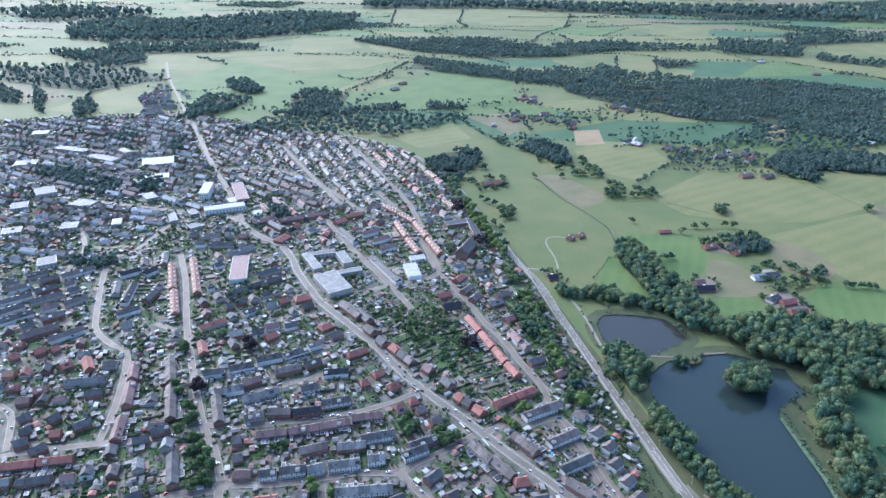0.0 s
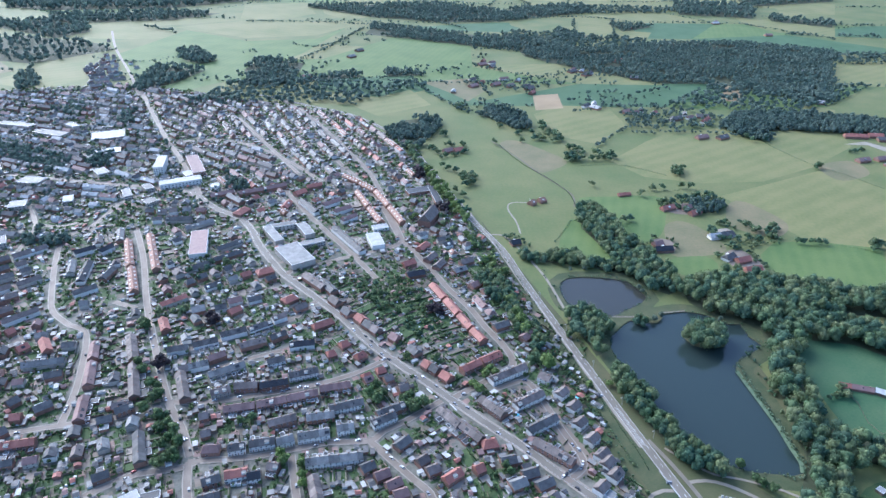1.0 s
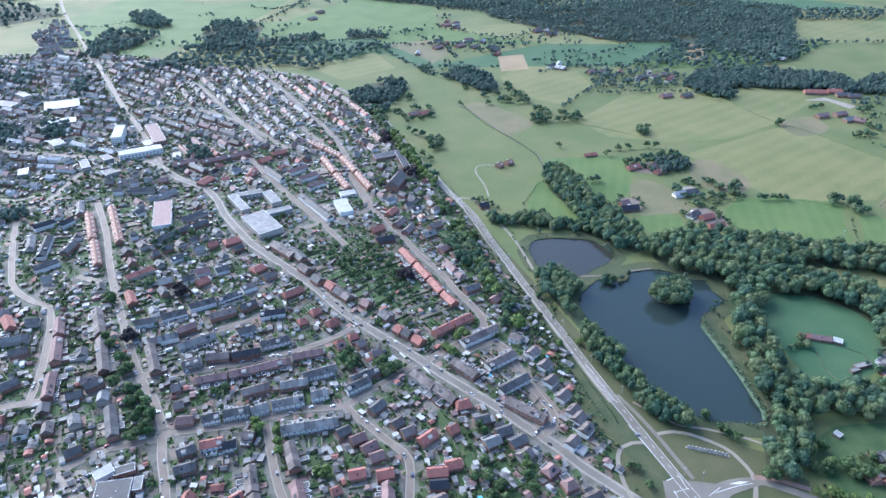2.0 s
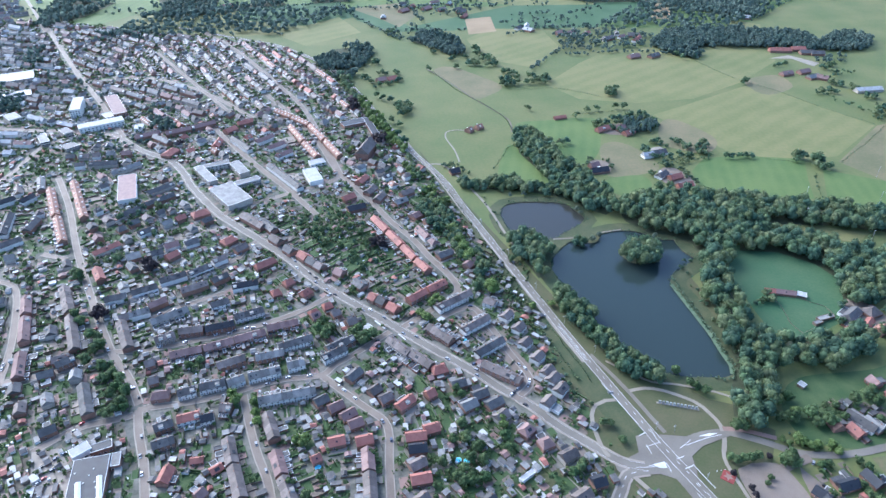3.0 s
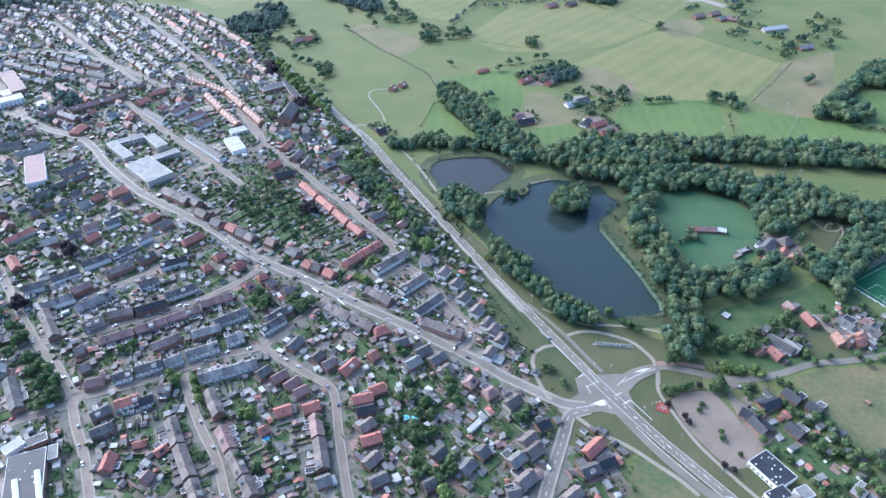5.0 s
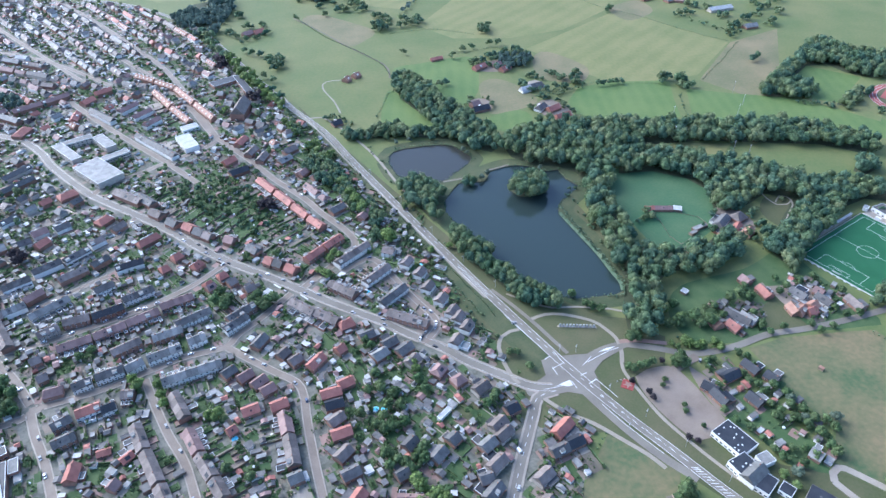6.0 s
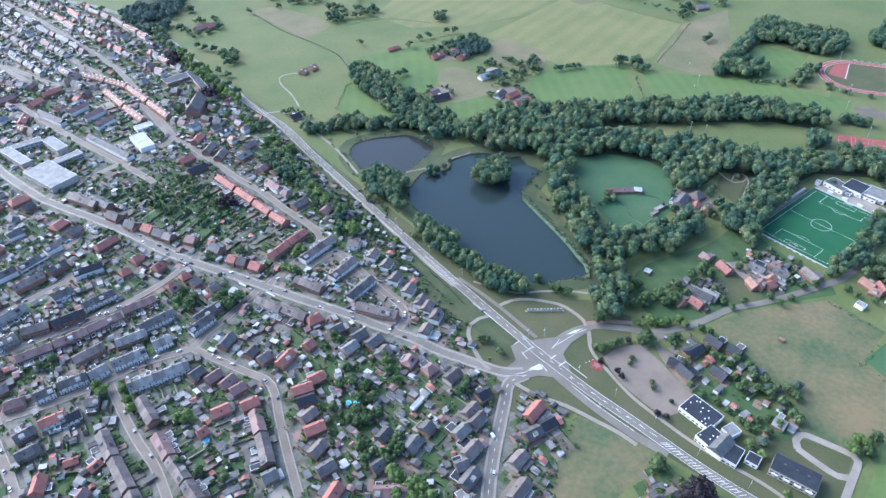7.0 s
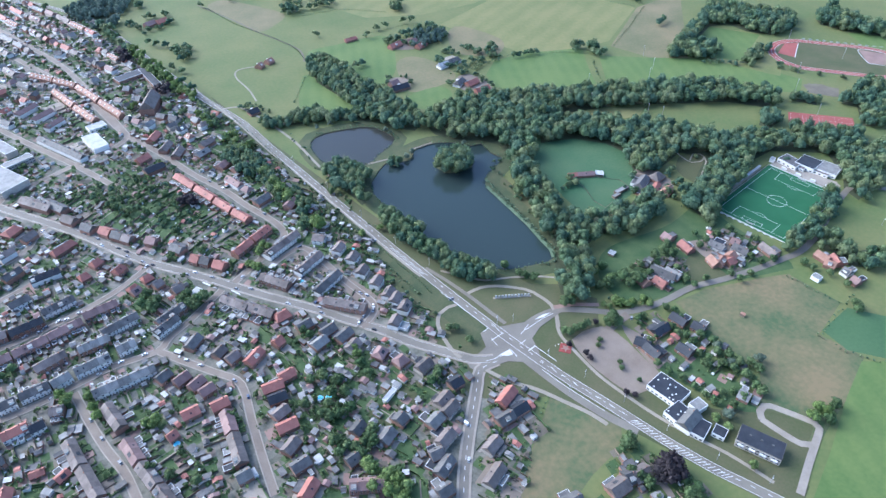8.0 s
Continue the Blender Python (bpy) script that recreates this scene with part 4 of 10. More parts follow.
def plots(poly, street, gap=6.5, seed=1):
    """Beds, sheds, fences and shrubs on the ground that houses, streets and laid-out gardens leave over."""
    rng = random.Random(seed)
    cells = {}
    for x, y, a in HOUSES:
        cells.setdefault((int(x // 40), int(y // 40)), []).append((x, y, a))
    patches, sheds, fences, clutter, shrubs, bushes = Soup(), Soup(), Soup(), Soup(), [], []
    for x, y in scatter(poly, gap, rng):
        k = (int(x // 3), int(y // 3))
        if k in TAKEN or k in street or k in GREEN:
            continue
        best, a = 1e9, 0.0
        cx, cy = int(x // 40), int(y // 40)
        for i in (-1, 0, 1):
            for j in (-1, 0, 1):
                for hx, hy, ha in cells.get((cx + i, cy + j), ()):
                    e = (hx - x) ** 2 + (hy - y) ** 2
                    if e < best:
                        best, a = e, ha
        if best > 5000:
            continue
        far = math.hypot(x, y) > SPLIT
        m = pose(x, y, 0, 0, 0, math.degrees(a))
        q = rng.random()
        sx, sy = rng.uniform(2.0, 3.4), rng.uniform(2.6, 4.5)
        patches.sheet(m, -sx, sx, -sy, sy, 0.1 + rng.random() * 0.1, rng.choice((0, 0, 0, 0, 0, 0, 2, 2, 3, 4)))
        if not far and rng.random() < 0.3:
            fences.box(m, sx, sx + 0.08, -sy, sy, 0, 1.7, rng.choice((0, 1)))
        if rng.random() < 0.12:
            clutter.box(m @ pose(rng.uniform(-3, 3), rng.uniform(-3, 3), 0, 0, 0, rng.uniform(0, 90)), -0.7, 0.7, -0.9, 0.9, 0, rng.uniform(0.5, 2.2), rng.choice((0, 0, 0, 1, 2)))
        if q < (0.08 if inside((x, y), LONG_GARDENS) else 0.24 if far else 0.32):
            shed_into(sheds, rng, m, rng.uniform(1.2, 2.4), rng.uniform(1.6, 3.6), rng.uniform(2.2, 2.9))
        elif q < 0.85:
            for n in range(1 if far else rng.choice((1, 2, 2))):
                r = rng.uniform(0.8, 1.9) if rng.random() < (0.45 if far else 0.65) else rng.uniform(2.0, 4.8 if far else 3.6)
                shrubs.append((x + rng.uniform(-3, 3), y + rng.uniform(-3, 3), 0.0 if r < 2 else 1.2, r, rng.uniform(0.8, 1.3), rng.uniform(0, 6)))
        elif q < 0.9 and not far:
            bushes.append((x, y, 0.0, rng.uniform(0.9, 2.2), 1.0, rng.uniform(0, 6)))
    lay_out(patches, sheds, fences, clutter, shrubs, bushes)


def far_town():
    tagged(new("far_houses", FAR_TOWN.mesh("far_houses", [M[k] for k in FAR_KINDS])), "many far brick houses with grey, brown and red roofs", "houses", kind="stuff")


# ---- sports grounds, road furniture, cars ----
def strip(s, m, x0, y0, x1, y1, w, z, mat=0):
    """A painted straight line in a local plane."""
    a, b = Vector((x0, y0, z)), Vector((x1, y1, z))
    n = Vector((-(b - a).y, (b - a).x, 0)).normalized() * w / 2
    s.add([m @ p for p in (a - n, b - n, b + n, a + n)], [(0, 1, 2, 3)], mat)


def arc(s, m, cx, cy, r, a0, a1, w, z, n=28):
    for i in range(n):
        a, b = radians(a0 + (a1 - a0) * i / n), radians(a0 + (a1 - a0) * (i + 1) / n)
        s.add([m @ Vector((cx + q * math.cos(t), cy + q * math.sin(t), z)) for q, t in ((r - w / 2, a), (r + w / 2, a), (r + w / 2, b), (r - w / 2, b))], [(0, 1, 2, 3)])


def goal(m):
    t = thing("football_goal", m, "white football goal with a net frame on the pitch", "goal", "football goals")
    for x in (-3.66, 3.66):
        part("post", box_mesh("post", 0.16, 0.16, 2.44, M["white_paint"]), t, pose(x, 0, 0))
        part("stay", box_mesh("stay", 0.1, 2.0, 0.1, M["white_paint"]), t, pose(x, 1.0, 0.02))
    part("crossbar", box_mesh("crossbar", 7.5, 0.16, 0.16, M["white_paint"]), t, pose(0, 0, 2.44))
    part("net", box_mesh("net", 7.3, 0.06, 1.6, M["roof_pale"]), t, pose(0, 1.9, 0, -12))


def football_pitch(x, y, turn, w, l):
    """Artificial turf with painted lines, two goals, a fence, dugouts and advertising boards."""
    m = pose(x, y, 0, 0, 0, turn)
    corner = [m @ Vector(p) for p in ((-w / 2 - 4, -l / 2 - 4, 0), (w / 2 + 4, -l / 2 - 4, 0), (w / 2 + 4, l / 2 + 4, 0), (-w / 2 - 4, l / 2 + 4, 0))]
    area("football_pitch", [(p.x, p.y) for p in corner], "turf", "deep green artificial turf football pitch", "pitch", z=0.40)
    s, z, k = Soup(), 0.44, 0.32
    for a in ((-w / 2, -l / 2, w / 2, -l / 2), (-w / 2, l / 2, w / 2, l / 2), (-w / 2, -l / 2, -w / 2, l / 2), (w / 2, -l / 2, w / 2, l / 2), (-w / 2, 0, w / 2, 0)):
        strip(s, m, *a, k, z)
    for g in (-1, 1):
        for half, deep in ((20.16, 16.5), (9.16, 5.5)):
            e = g * l / 2
            strip(s, m, -half, e, -half, e - g * deep, k, z)
            strip(s, m, half, e, half, e - g * deep, k, z)
            strip(s, m, -half, e - g * deep, half, e - g * deep, k, z)
        arc(s, m, 0, g * (l / 2 - 11), 9.15, (217 if g > 0 else 37), (323 if g > 0 else 143), k, z)
        goal(m @ pose(0, g * l / 2, 0.4, 0, 0, 0 if g > 0 else 180))
    arc(s, m, 0, 0, 9.15, 0, 360, k, z, 40)
    tagged(new("pitch_lines", s.mesh("pitch_lines", M["marking"])), "white painted football pitch lines", "marking", kind="structure")
    f = thing("pitch_fence", m, "low white fence with boards round the pitch", "fence")
    for a, b, ln in ((0, -l / 2 - 5, w + 8), (0, l / 2 + 5, w + 8)):
        part("board", box_mesh("board", ln, 0.12, 1.0, M["white_paint"]), f, pose(a, b, 0))
    for a in (-w / 2 - 5, w / 2 + 5):
        part("board", box_mesh("board", 0.12, l + 8, 1.0, M["roof_pale"]), f, pose(a, 0, 0))
    st = thing("spectator_stand", m @ pose(-w / 2 - 8, 6, 0), "long low pale spectator stand beside the pitch", "stand")
    part("platform", box_mesh("platform", 3.0, l * 0.7, 0.8, M["paving"]), st)
    part("canopy", box_mesh("canopy", 2.6, l * 0.5, 0.2, M["roof_pale"]), st, pose(-0.6, 12, 2.8))
    for i in range(6):
        part("post", box_mesh("post", 0.15, 0.15, 2.8, M["steel"]), st, pose(-1.6, -8 + i * 8, 0))
    for i in range(9):
        b = thing("banner_board", m @ pose(-w / 2 + 6 + i * 6.2, -l / 2 - 7, 0), "white upright board behind the goal line", "board", "boards behind the goal")
        part("panel", box_mesh("panel", 2.6, 0.12, 1.8, M["white_paint"]), b, pose(0, 0, 0.4))
        for q in (-1.0, 1.0):
            part("post", box_mesh("post", 0.1, 0.1, 0.5, M["steel"]), b, pose(q, 0, 0))
    for i in range(4):
        b = thing("player_shelter", m @ pose(-w / 2 + 10 + i * 15, l / 2 + 8, 0), "white dugout shelter beside the pitch", "shelter", "shelters by the clubhouse")
        part("body", box_mesh("body", 5.0, 1.8, 2.2, M["white_paint"]), b)


def running_track(x, y, turn, l, w):
    """Red running track round a grass infield."""
    m = pose(x, y, 0, 0, 0, turn)

    def oval(l, w):
        r = w / 2
        k = l / 2 - r
        pts = [(k + r * math.cos(a), r * math.sin(a)) for a in np.linspace(-math.pi / 2, math.pi / 2, 20)] + [(-k + r * math.cos(a), r * math.sin(a)) for a in np.linspace(math.pi / 2, 1.5 * math.pi, 20)]
        return [(q.x, q.y) for q in (m @ Vector((a, b, 0)) for a, b in pts)]
    area("running_track", oval(l, w), "tartan", "red athletics track with white lanes", "track", z=0.40)
    area("infield", oval(l - 20, w - 20), "verge", "dull green grass infield of the running track", "field", z=0.44)
    half = [(q.x, q.y) for q in (m @ Vector(p) for p in ((-l / 2 + 13, -6, 0), (-l / 2 + 34, -14, 0), (-l / 2 + 42, w / 2 - 13, 0), (-l / 2 + 24, w / 2 - 20, 0)))]
    area("jump_area", half, "tartan", "red jumping area inside the track", "track", z=0.48)
    other = [(q.x, q.y) for q in (m @ Vector(p) for p in ((l / 2 - 52, -6, 0), (l / 2 - 13, -6, 0), (l / 2 - 24, w / 2 - 20, 0), (l / 2 - 58, w / 2 - 14, 0)))]
    area("jump_area", other, "red_paving", "dull reddish paved jumping area edged in white", "track", z=0.48)
    for p in (other + other[:1], half[1:3]):
        marks(p, 0.9, 9, 0, 0.0, None, 0.52, "edge_line")
    for k in (0.6, 5.0, 9.4):
        p = oval(l - 2 * k, w - 2 * k)
        marks(p + p[:1], 0.45, 9, 0, 0.0, None, 0.5, "lane_line")
    for i in range(12):
        b = thing("track_board", m @ pose(-l / 2 + 50 + i * 9, w / 2 + 4, 0), "small plain white board beside the running track", "board", "boards along the track")
        part("panel", box_mesh("panel", 4.0, 0.12, 1.0, M["white_paint"]), b)


def tennis_courts(p):
    a, b, c = (Vector((*q, 0)) for q in p)
    d = (c - b) * 1.7
    area("tennis_court", [(q.x, q.y) for q in (a, b, b + d, a + d)], "tartan", "red clay tennis courts with white lines", "court", z=0.40)
    for k in range(4):
        u0, u1 = (k + 0.12) / 4, (k + 0.88) / 4
        s0, s1 = a.lerp(b, u0), a.lerp(b, u1)
        for q, r in ((s0 + d * 0.12, s0 + d * 0.88), (s1 + d * 0.12, s1 + d * 0.88), (s0 + d * 0.12, s1 + d * 0.12), (s0 + d * 0.88, s1 + d * 0.88), (s0 + d * 0.5, s1 + d * 0.5)):
            marks([(q.x, q.y), (r.x, r.y)], 0.12, 9, 0, 0.0, None, 0.46, "court_line")


def hatching(pts, width, gap):
    """White slanting bars between two edge lines on the road."""
    line = smooth_line(pts, gap)
    sd = sides(line)
    s = Soup()
    for p, q, n in zip(line, line[1:], sd):
        f = (q - p).normalized()
        a, b = p - n * width / 2, p + n * width / 2 + f * width * 0.9
        k = f * 0.3
        s.add([(v.x, v.y, 0.48) for v in (a - k, a + k, b + k, b - k)], [(0, 1, 2, 3)])
    ob = new("hatching", mesh_of("hatching", s.v, up(s.v, s.f), M["marking"]))
    ob.parent = bypass


def flower_star(x, y, r):
    t = thing("flower_bed", pose(x, y, 0.1), "red flower bed with a pale star on the verge", "flower bed")
    s = Soup()
    s.box(pose(0, 0, 0, 0, 0, 45), -r * 0.72, r * 0.72, -r * 0.72, r * 0.72, 0, 0.35)
    part("bed", s.mesh("bed", M["flowers"]), t)
    q = [((r * 0.62 if i % 2 == 0 else r * 0.27) * math.sin(i * math.pi / 5), (r * 0.62 if i % 2 == 0 else r * 0.27) * math.cos(i * math.pi / 5), 0.5) for i in range(10)] + [(0, 0, 0.5)]
    part("star", mesh_of("star", q, [(10, (i + 1) % 10, i) for i in range(10)], M["red_paving"]), t, None, "pale pink star of flowers")
    for i in range(3):
        b = thing("bollard", pose(x - r * 0.9 + i * 3, y + r * 0.9, 0), "small white bollard on the grass verge", "bollard", "bollards at the flower bed")
        part("post", box_mesh("post", 0.6, 0.4, 0.9, M["white_paint"]), b)


def letter_sign(p):
    (ax, ay), (bx, by) = p
    a = math.degrees(math.atan2(by - ay, bx - ax))
    l = math.dist(*p)
    t = thing("letter_sign", pose((ax + bx) / 2, (ay + by) / 2, 0, 0, 0, a), "row of pale upright sign blocks on the grass", "sign")
    part("plinth", box_mesh("plinth", l + 2, 2.0, 0.3, M["paving"]), t)
    for i in range(11):
        part("block", box_mesh("block", l / 11 * 0.62, 0.8, 2.6, M["roof_pale"]), t, pose(-l / 2 + (i + 0.5) * l / 11, 0, 0.3))


LAMP_POLE, LAMP_ARM = box_mesh("pole", 0.22, 0.22, 9.0, M["steel"]), box_mesh("arm", 2.2, 0.15, 0.15, M["steel"])
LAMP_HEAD, MAST = box_mesh("lamp_head", 0.9, 0.4, 0.18, M["white_paint"]), box_mesh("mast", 0.35, 0.35, 15.0, M["roof_pale"])
MAST_LIGHT = box_mesh("floodlight", 1.6, 0.5, 0.6, M["white_paint"])


def street_lamp(x, y):
    t = thing("street_lamp", pose(x, y, 0, 0, 0, 215), "tall grey steel street lamp on the road verge", "street lamp", "lamps along the bypass")
    part("pole", LAMP_POLE, t)
    part("arm", LAMP_ARM, t, pose(1.0, 0, 8.9))
    part("lamp_head", LAMP_HEAD, t, pose(2.2, 0, 8.85))


def light_mast(x, y):
    t = thing("light_mast", pose(x, y, 0, 0, 0, 30), "tall pale floodlight mast beside the sports field", "light mast", "floodlight masts")
    part("mast", MAST, t)
    part("floodlight", MAST_LIGHT, t, pose(0, 0, 14.6))


def disc(r, z0, z1, mat, name, n=20):
    v = [(r * math.cos(i * 2 * math.pi / n), r * math.sin(i * 2 * math.pi / n), z) for z in (z0, z1) for i in range(n)]
    return mesh_of(name, v, [(i, (i + 1) % n, n + (i + 1) % n, n + i) for i in range(n)] + [tuple(range(n, 2 * n))], mat)


def pool(x, y):
    t = thing("garden_pool", pose(x, y, 0), "round bright blue garden pool in a back garden", "pool", "garden pools")
    part("rim", disc(2.4, 0, 0.95, M["roof_pale"], "rim"), t)
    part("water", disc(2.2, 0.9, 1.0, M["pool"], "water"), t)


def foot_bridge(p):
    (ax, ay), (bx, by) = p
    l = math.dist(*p)
    t = thing("foot_bridge", pose((ax + bx) / 2, (ay + by) / 2, 0, 0, 0, math.degrees(math.atan2(by - ay, bx - ax))), "low timber foot bridge over the water", "bridge", "foot bridges")
    part("deck", box_mesh("deck", l, 2.2, 0.25, M["path"]), t, pose(0, 0, 0.1))
    for y in (-1.05, 1.05):
        part("rail", box_mesh("rail", l, 0.1, 0.12, M["timber"]), t, pose(0, y, 1.2))
        for i in range(5):
            part("post", box_mesh("post", 0.14, 0.14, 1.9, M["timber"]), t, pose(-l / 2 + (i + 0.5) * l / 5, y, -0.7))


def paddock_fence(pts):
    t = thing("paddock_fence", pose(*pts[0], 0), "weathered timber paddock fence on the meadow", "fence", "paddock fences")
    for (ax, ay), (bx, by) in zip(pts, pts[1:]):
        l = math.dist((ax, ay), (bx, by))
        a = math.degrees(math.atan2(by - ay, bx - ax))
        m = pose((ax + bx) / 2 - pts[0][0], (ay + by) / 2 - pts[0][1], 0, 0, 0, a)
        part("rail", box_mesh("rail", l, 0.12, 0.4, M["timber"]), t, m @ pose(0, 0, 0.7))
        for i in range(max(2, int(l / 6))):
            part("post", box_mesh("post", 0.2, 0.2, 1.3, M["timber"]), t, m @ pose(-l / 2 + i * 6, 0, 0))


def car_meshes(paint_mat, van):
    body, cabin = Soup(), Soup()
    l, w = (5.2, 2.0) if van else (4.3, 1.78)
    h = 1.0 if van else 0.72
    prof = [(-l / 2, 0.28), (-l / 2 + 0.08, h), (l / 2 - 0.5, h - 0.06), (l / 2, h - 0.2), (l / 2, 0.28)]
    n = len(prof)
    body.add([(x, s * w / 2, z) for s in (-1, 1) for x, z in prof], [tuple(range(n)), tuple(reversed(range(n, 2 * n)))] + [((i + 1) % n, i, n + i, n + (i + 1) % n) for i in range(n)])
    x0, x1, x2, x3, top = (-l / 2 + 0.1, -l / 2 + 0.15, l / 2 - 1.6, l / 2 - 1.0, 2.15) if van else (-l / 2 + 0.3, -l / 2 + 0.85, 0.45, 1.15, 1.45)
    k = 0.14
    q = [(x0, -w / 2 + .04, h), (x3, -w / 2 + .04, h), (x3, w / 2 - .04, h), (x0, w / 2 - .04, h), (x1, -w / 2 + k, top - .06), (x2, -w / 2 + k, top - .06), (x2, w / 2 - k, top - .06), (x1, w / 2 - k, top - .06)]
    cabin.add(q, [(0, 1, 5, 4), (1, 2, 6, 5), (2, 3, 7, 6), (3, 0, 4, 7)])
    roof = Soup()
    roof.box(Matrix.Identity(4), x1 - .03, x2 + .03, -w / 2 + k - .02, w / 2 - k + .02, top - 0.06, top)
    return body.mesh("body", paint_mat), cabin.mesh("window_band", paint_mat if van else M["window"]), roof.mesh("roof", paint_mat)


def wheel_mesh():
    v = [(0.32 * math.cos(i * math.pi / 6), s * 0.11, 0.32 * math.sin(i * math.pi / 6)) for s in (-1, 1) for i in range(12)]
    return mesh_of("wheel", v, [(i, (i + 1) % 12, 12 + (i + 1) % 12, 12 + i) for i in range(12)] + [tuple(reversed(range(12))), tuple(range(12, 24))], M["rubber"])


WHEEL = wheel_mesh()
CAR_KIT = {}
CAR_WORDS = ["white", "black", "grey", "dark blue", "silver", "red"]


def car(x, y, a, colour, van=False):
    if (colour, van) not in CAR_KIT:
        CAR_KIT[colour, van] = car_meshes(CAR_PAINTS[colour], van)
    t = thing("van" if van else "car", pose(x, y, 0.43, 0, 0, math.degrees(a)), "%s %s standing on the street" % (CAR_WORDS[colour], "delivery van" if van else "parked passenger car"), "van" if van else "car", "" if van else "cars in the streets")
    for name, me in zip(("body", "window_band", "roof"), CAR_KIT[colour, van]):
        part(name, me, t)
    for wx in (-1.3, 1.35):
        for wy in (-0.8, 0.8):
            part("wheel", WHEEL, t, pose(wx, wy, 0.32))


def parked_cars(reach, most):
    """Cars along the kerbs of the residential streets."""
    rng = random.Random(5)
    made = 0
    for line, w, k, ob in ROADS:
        if not k:
            continue
        sd = sides(line)
        for i in range(2, len(line) - 2):
            p = line[i]
            if made >= most or p.length > reach or rng.random() > 0.22 or math.dist((p.x, p.y), (185, 280)) < 75:
                continue
            s = rng.choice((-1, 1))
            q = p + sd[i] * s * (w / 2 - 1.1)
            if near_road(q, 1.0, ob):
                continue
            d = line[i + 1] - line[i - 1]
            car(q.x, q.y, math.atan2(d.y, d.x) + (math.pi if s > 0 else 0), rng.choice((0, 0, 1, 2, 2, 2, 3, 4, 4)), False)
            made += 1


def roof_lights(p):
    """Long white roof lights on the supermarket."""
    for (ax, ay), (bx, by) in (p[:2], p[2:]):
        t = thing("roof_light", pose((ax + bx) / 2, (ay + by) / 2, 6.0, 0, 0, math.degrees(math.atan2(by - ay, bx - ax))), "long white roof light on the dark supermarket roof", "roof light", "roof lights")
        s = Soup()
        s.gable(pose(0, 0, -0.15), math.dist((ax, ay), (bx, by)), 3.6, 0.6, 0.8, 0, 0, 0.05)
        part("glazing", s.mesh("glazing", M["white_paint"]), t)


def balconies(t):
    """White balcony fronts along the road side of an apartment block, and small roof hoods."""
    wall = [c for c in t.children if c.name.startswith("wall")][0]
    l, d = wall.dimensions.x, wall.dimensions.y
    panel = box_mesh("balcony", l / 7, 1.3, 1.0, M["white_paint"])
    hood = box_mesh("roof_hood", 1.4, 1.0, 0.7, M["roof_dark"])
    for k in range(4):
        part("balcony", panel, t, pose(-l / 2 + (k + 0.55) * l / 4.1, -d / 2 - 0.66, 3.3))
    for k in range(3):
        part("roof_hood", hood, t, pose(-l / 4 + k * l / 4, 1.0, 6.6))



def roof_vents(t, n, seed):
    """Small white vents and roof lights scattered over a flat roof."""
    rng = random.Random(seed)
    wall = [c for c in t.children if c.name.startswith("wall")][0]
    xs, ys, zs = ([v.co[k] for v in wall.data.vertices] for k in range(3))
    vent = box_mesh("roof_vent", 0.9, 0.9, 0.5, M["white_paint"])
    for i in range(n):
        part("roof_vent", vent, t, pose(max(xs) * rng.uniform(-0.8, 0.8), max(ys) * rng.uniform(-0.8, 0.8), max(zs) + 0.1))


# ---- the ground, one sheet to the horizon, with the ponds cut out of it ----
LAKE = [(198.2, 532.8), (214, 552), (228.3, 563.8), (240.7, 559.5), (255.8, 569), (273.6, 574.9), (290.9, 576.2), (310.6, 568.3), (326.1, 551.7), (337.7, 550.8), (336.8, 530.1), (342.7, 515.4), (322.4, 500.5), (307.2, 490.9), (300, 478.8), (301.7, 448.2), (303.2, 414.5), (301, 385.8), (301.3, 369.2), (296.8, 354.9), (287.6, 353), (273, 355.8), (250.1, 361.5), (232.8, 379.2), (219.1, 400.3), (209.5, 429.8), (207.3, 449.7), (201.4, 480.6), (195.5, 510)]
POND = [(169.8, 631.4), (180.4, 650), (196, 652.7), (211.2, 651.5), (236, 646.6), (248.5, 639.9), (259.5, 605.6), (248.6, 593.9), (230.2, 582.9), (213.1, 572), (196, 573.9), (183, 581), (171.1, 596)]
ISLAND = [(272.2, 539.9), (287.7, 551.6), (301.6, 551.9), (312.3, 543.5), (314.1, 527.2), (305.4, 514.5), (290.4, 513), (275, 521.3)]
ISLET = [(231, 569.8), (246.1, 576.8), (264.5, 579.9), (263.2, 567.5), (254.1, 557.2), (238.6, 560.6)]
ground_sheet()
water("lake", LAKE, "still dark grey-blue lake water mirroring the sky and trees")
water("pond", POND, "still grey pond water beside the lake")
area("island_ground", ISLAND, "verge", "low grassy island in the lake", "ground", True, 0.05)
area("island_ground", ISLET, "verge", "small grassy islet between pond and lake", "ground", True, 0.05)

# ---- fields and greens ----
area("field", [(80, 1184), (259, 1276), (460, 1306), (678, 1258), (784, 1090), (792, 966), (752, 782), (635, 702), (504, 731), (471, 794), (458, 858), (382, 886), (301, 904), (240, 836), (202, 725), (145, 722.8), (113.5, 784.7), (81, 872), (63, 1002)], "pasture", "wide pale green pasture with faint mowing tracks", "field", True)
area("field", [(454, 869), (523, 899), (651, 957), (691, 922), (748, 782), (634, 702), (586, 701), (507, 722)], "pasture_pale", "large pale yellow-green hay meadow", "field")
area("field", [(425, 1107), (485, 1156), (666, 1185), (801, 1155), (767, 1061), (649, 971), (542, 918), (448, 916), (368, 945), (335, 1015)], "pasture_pale", "pale yellow-green hay meadow under a far farm", "field")
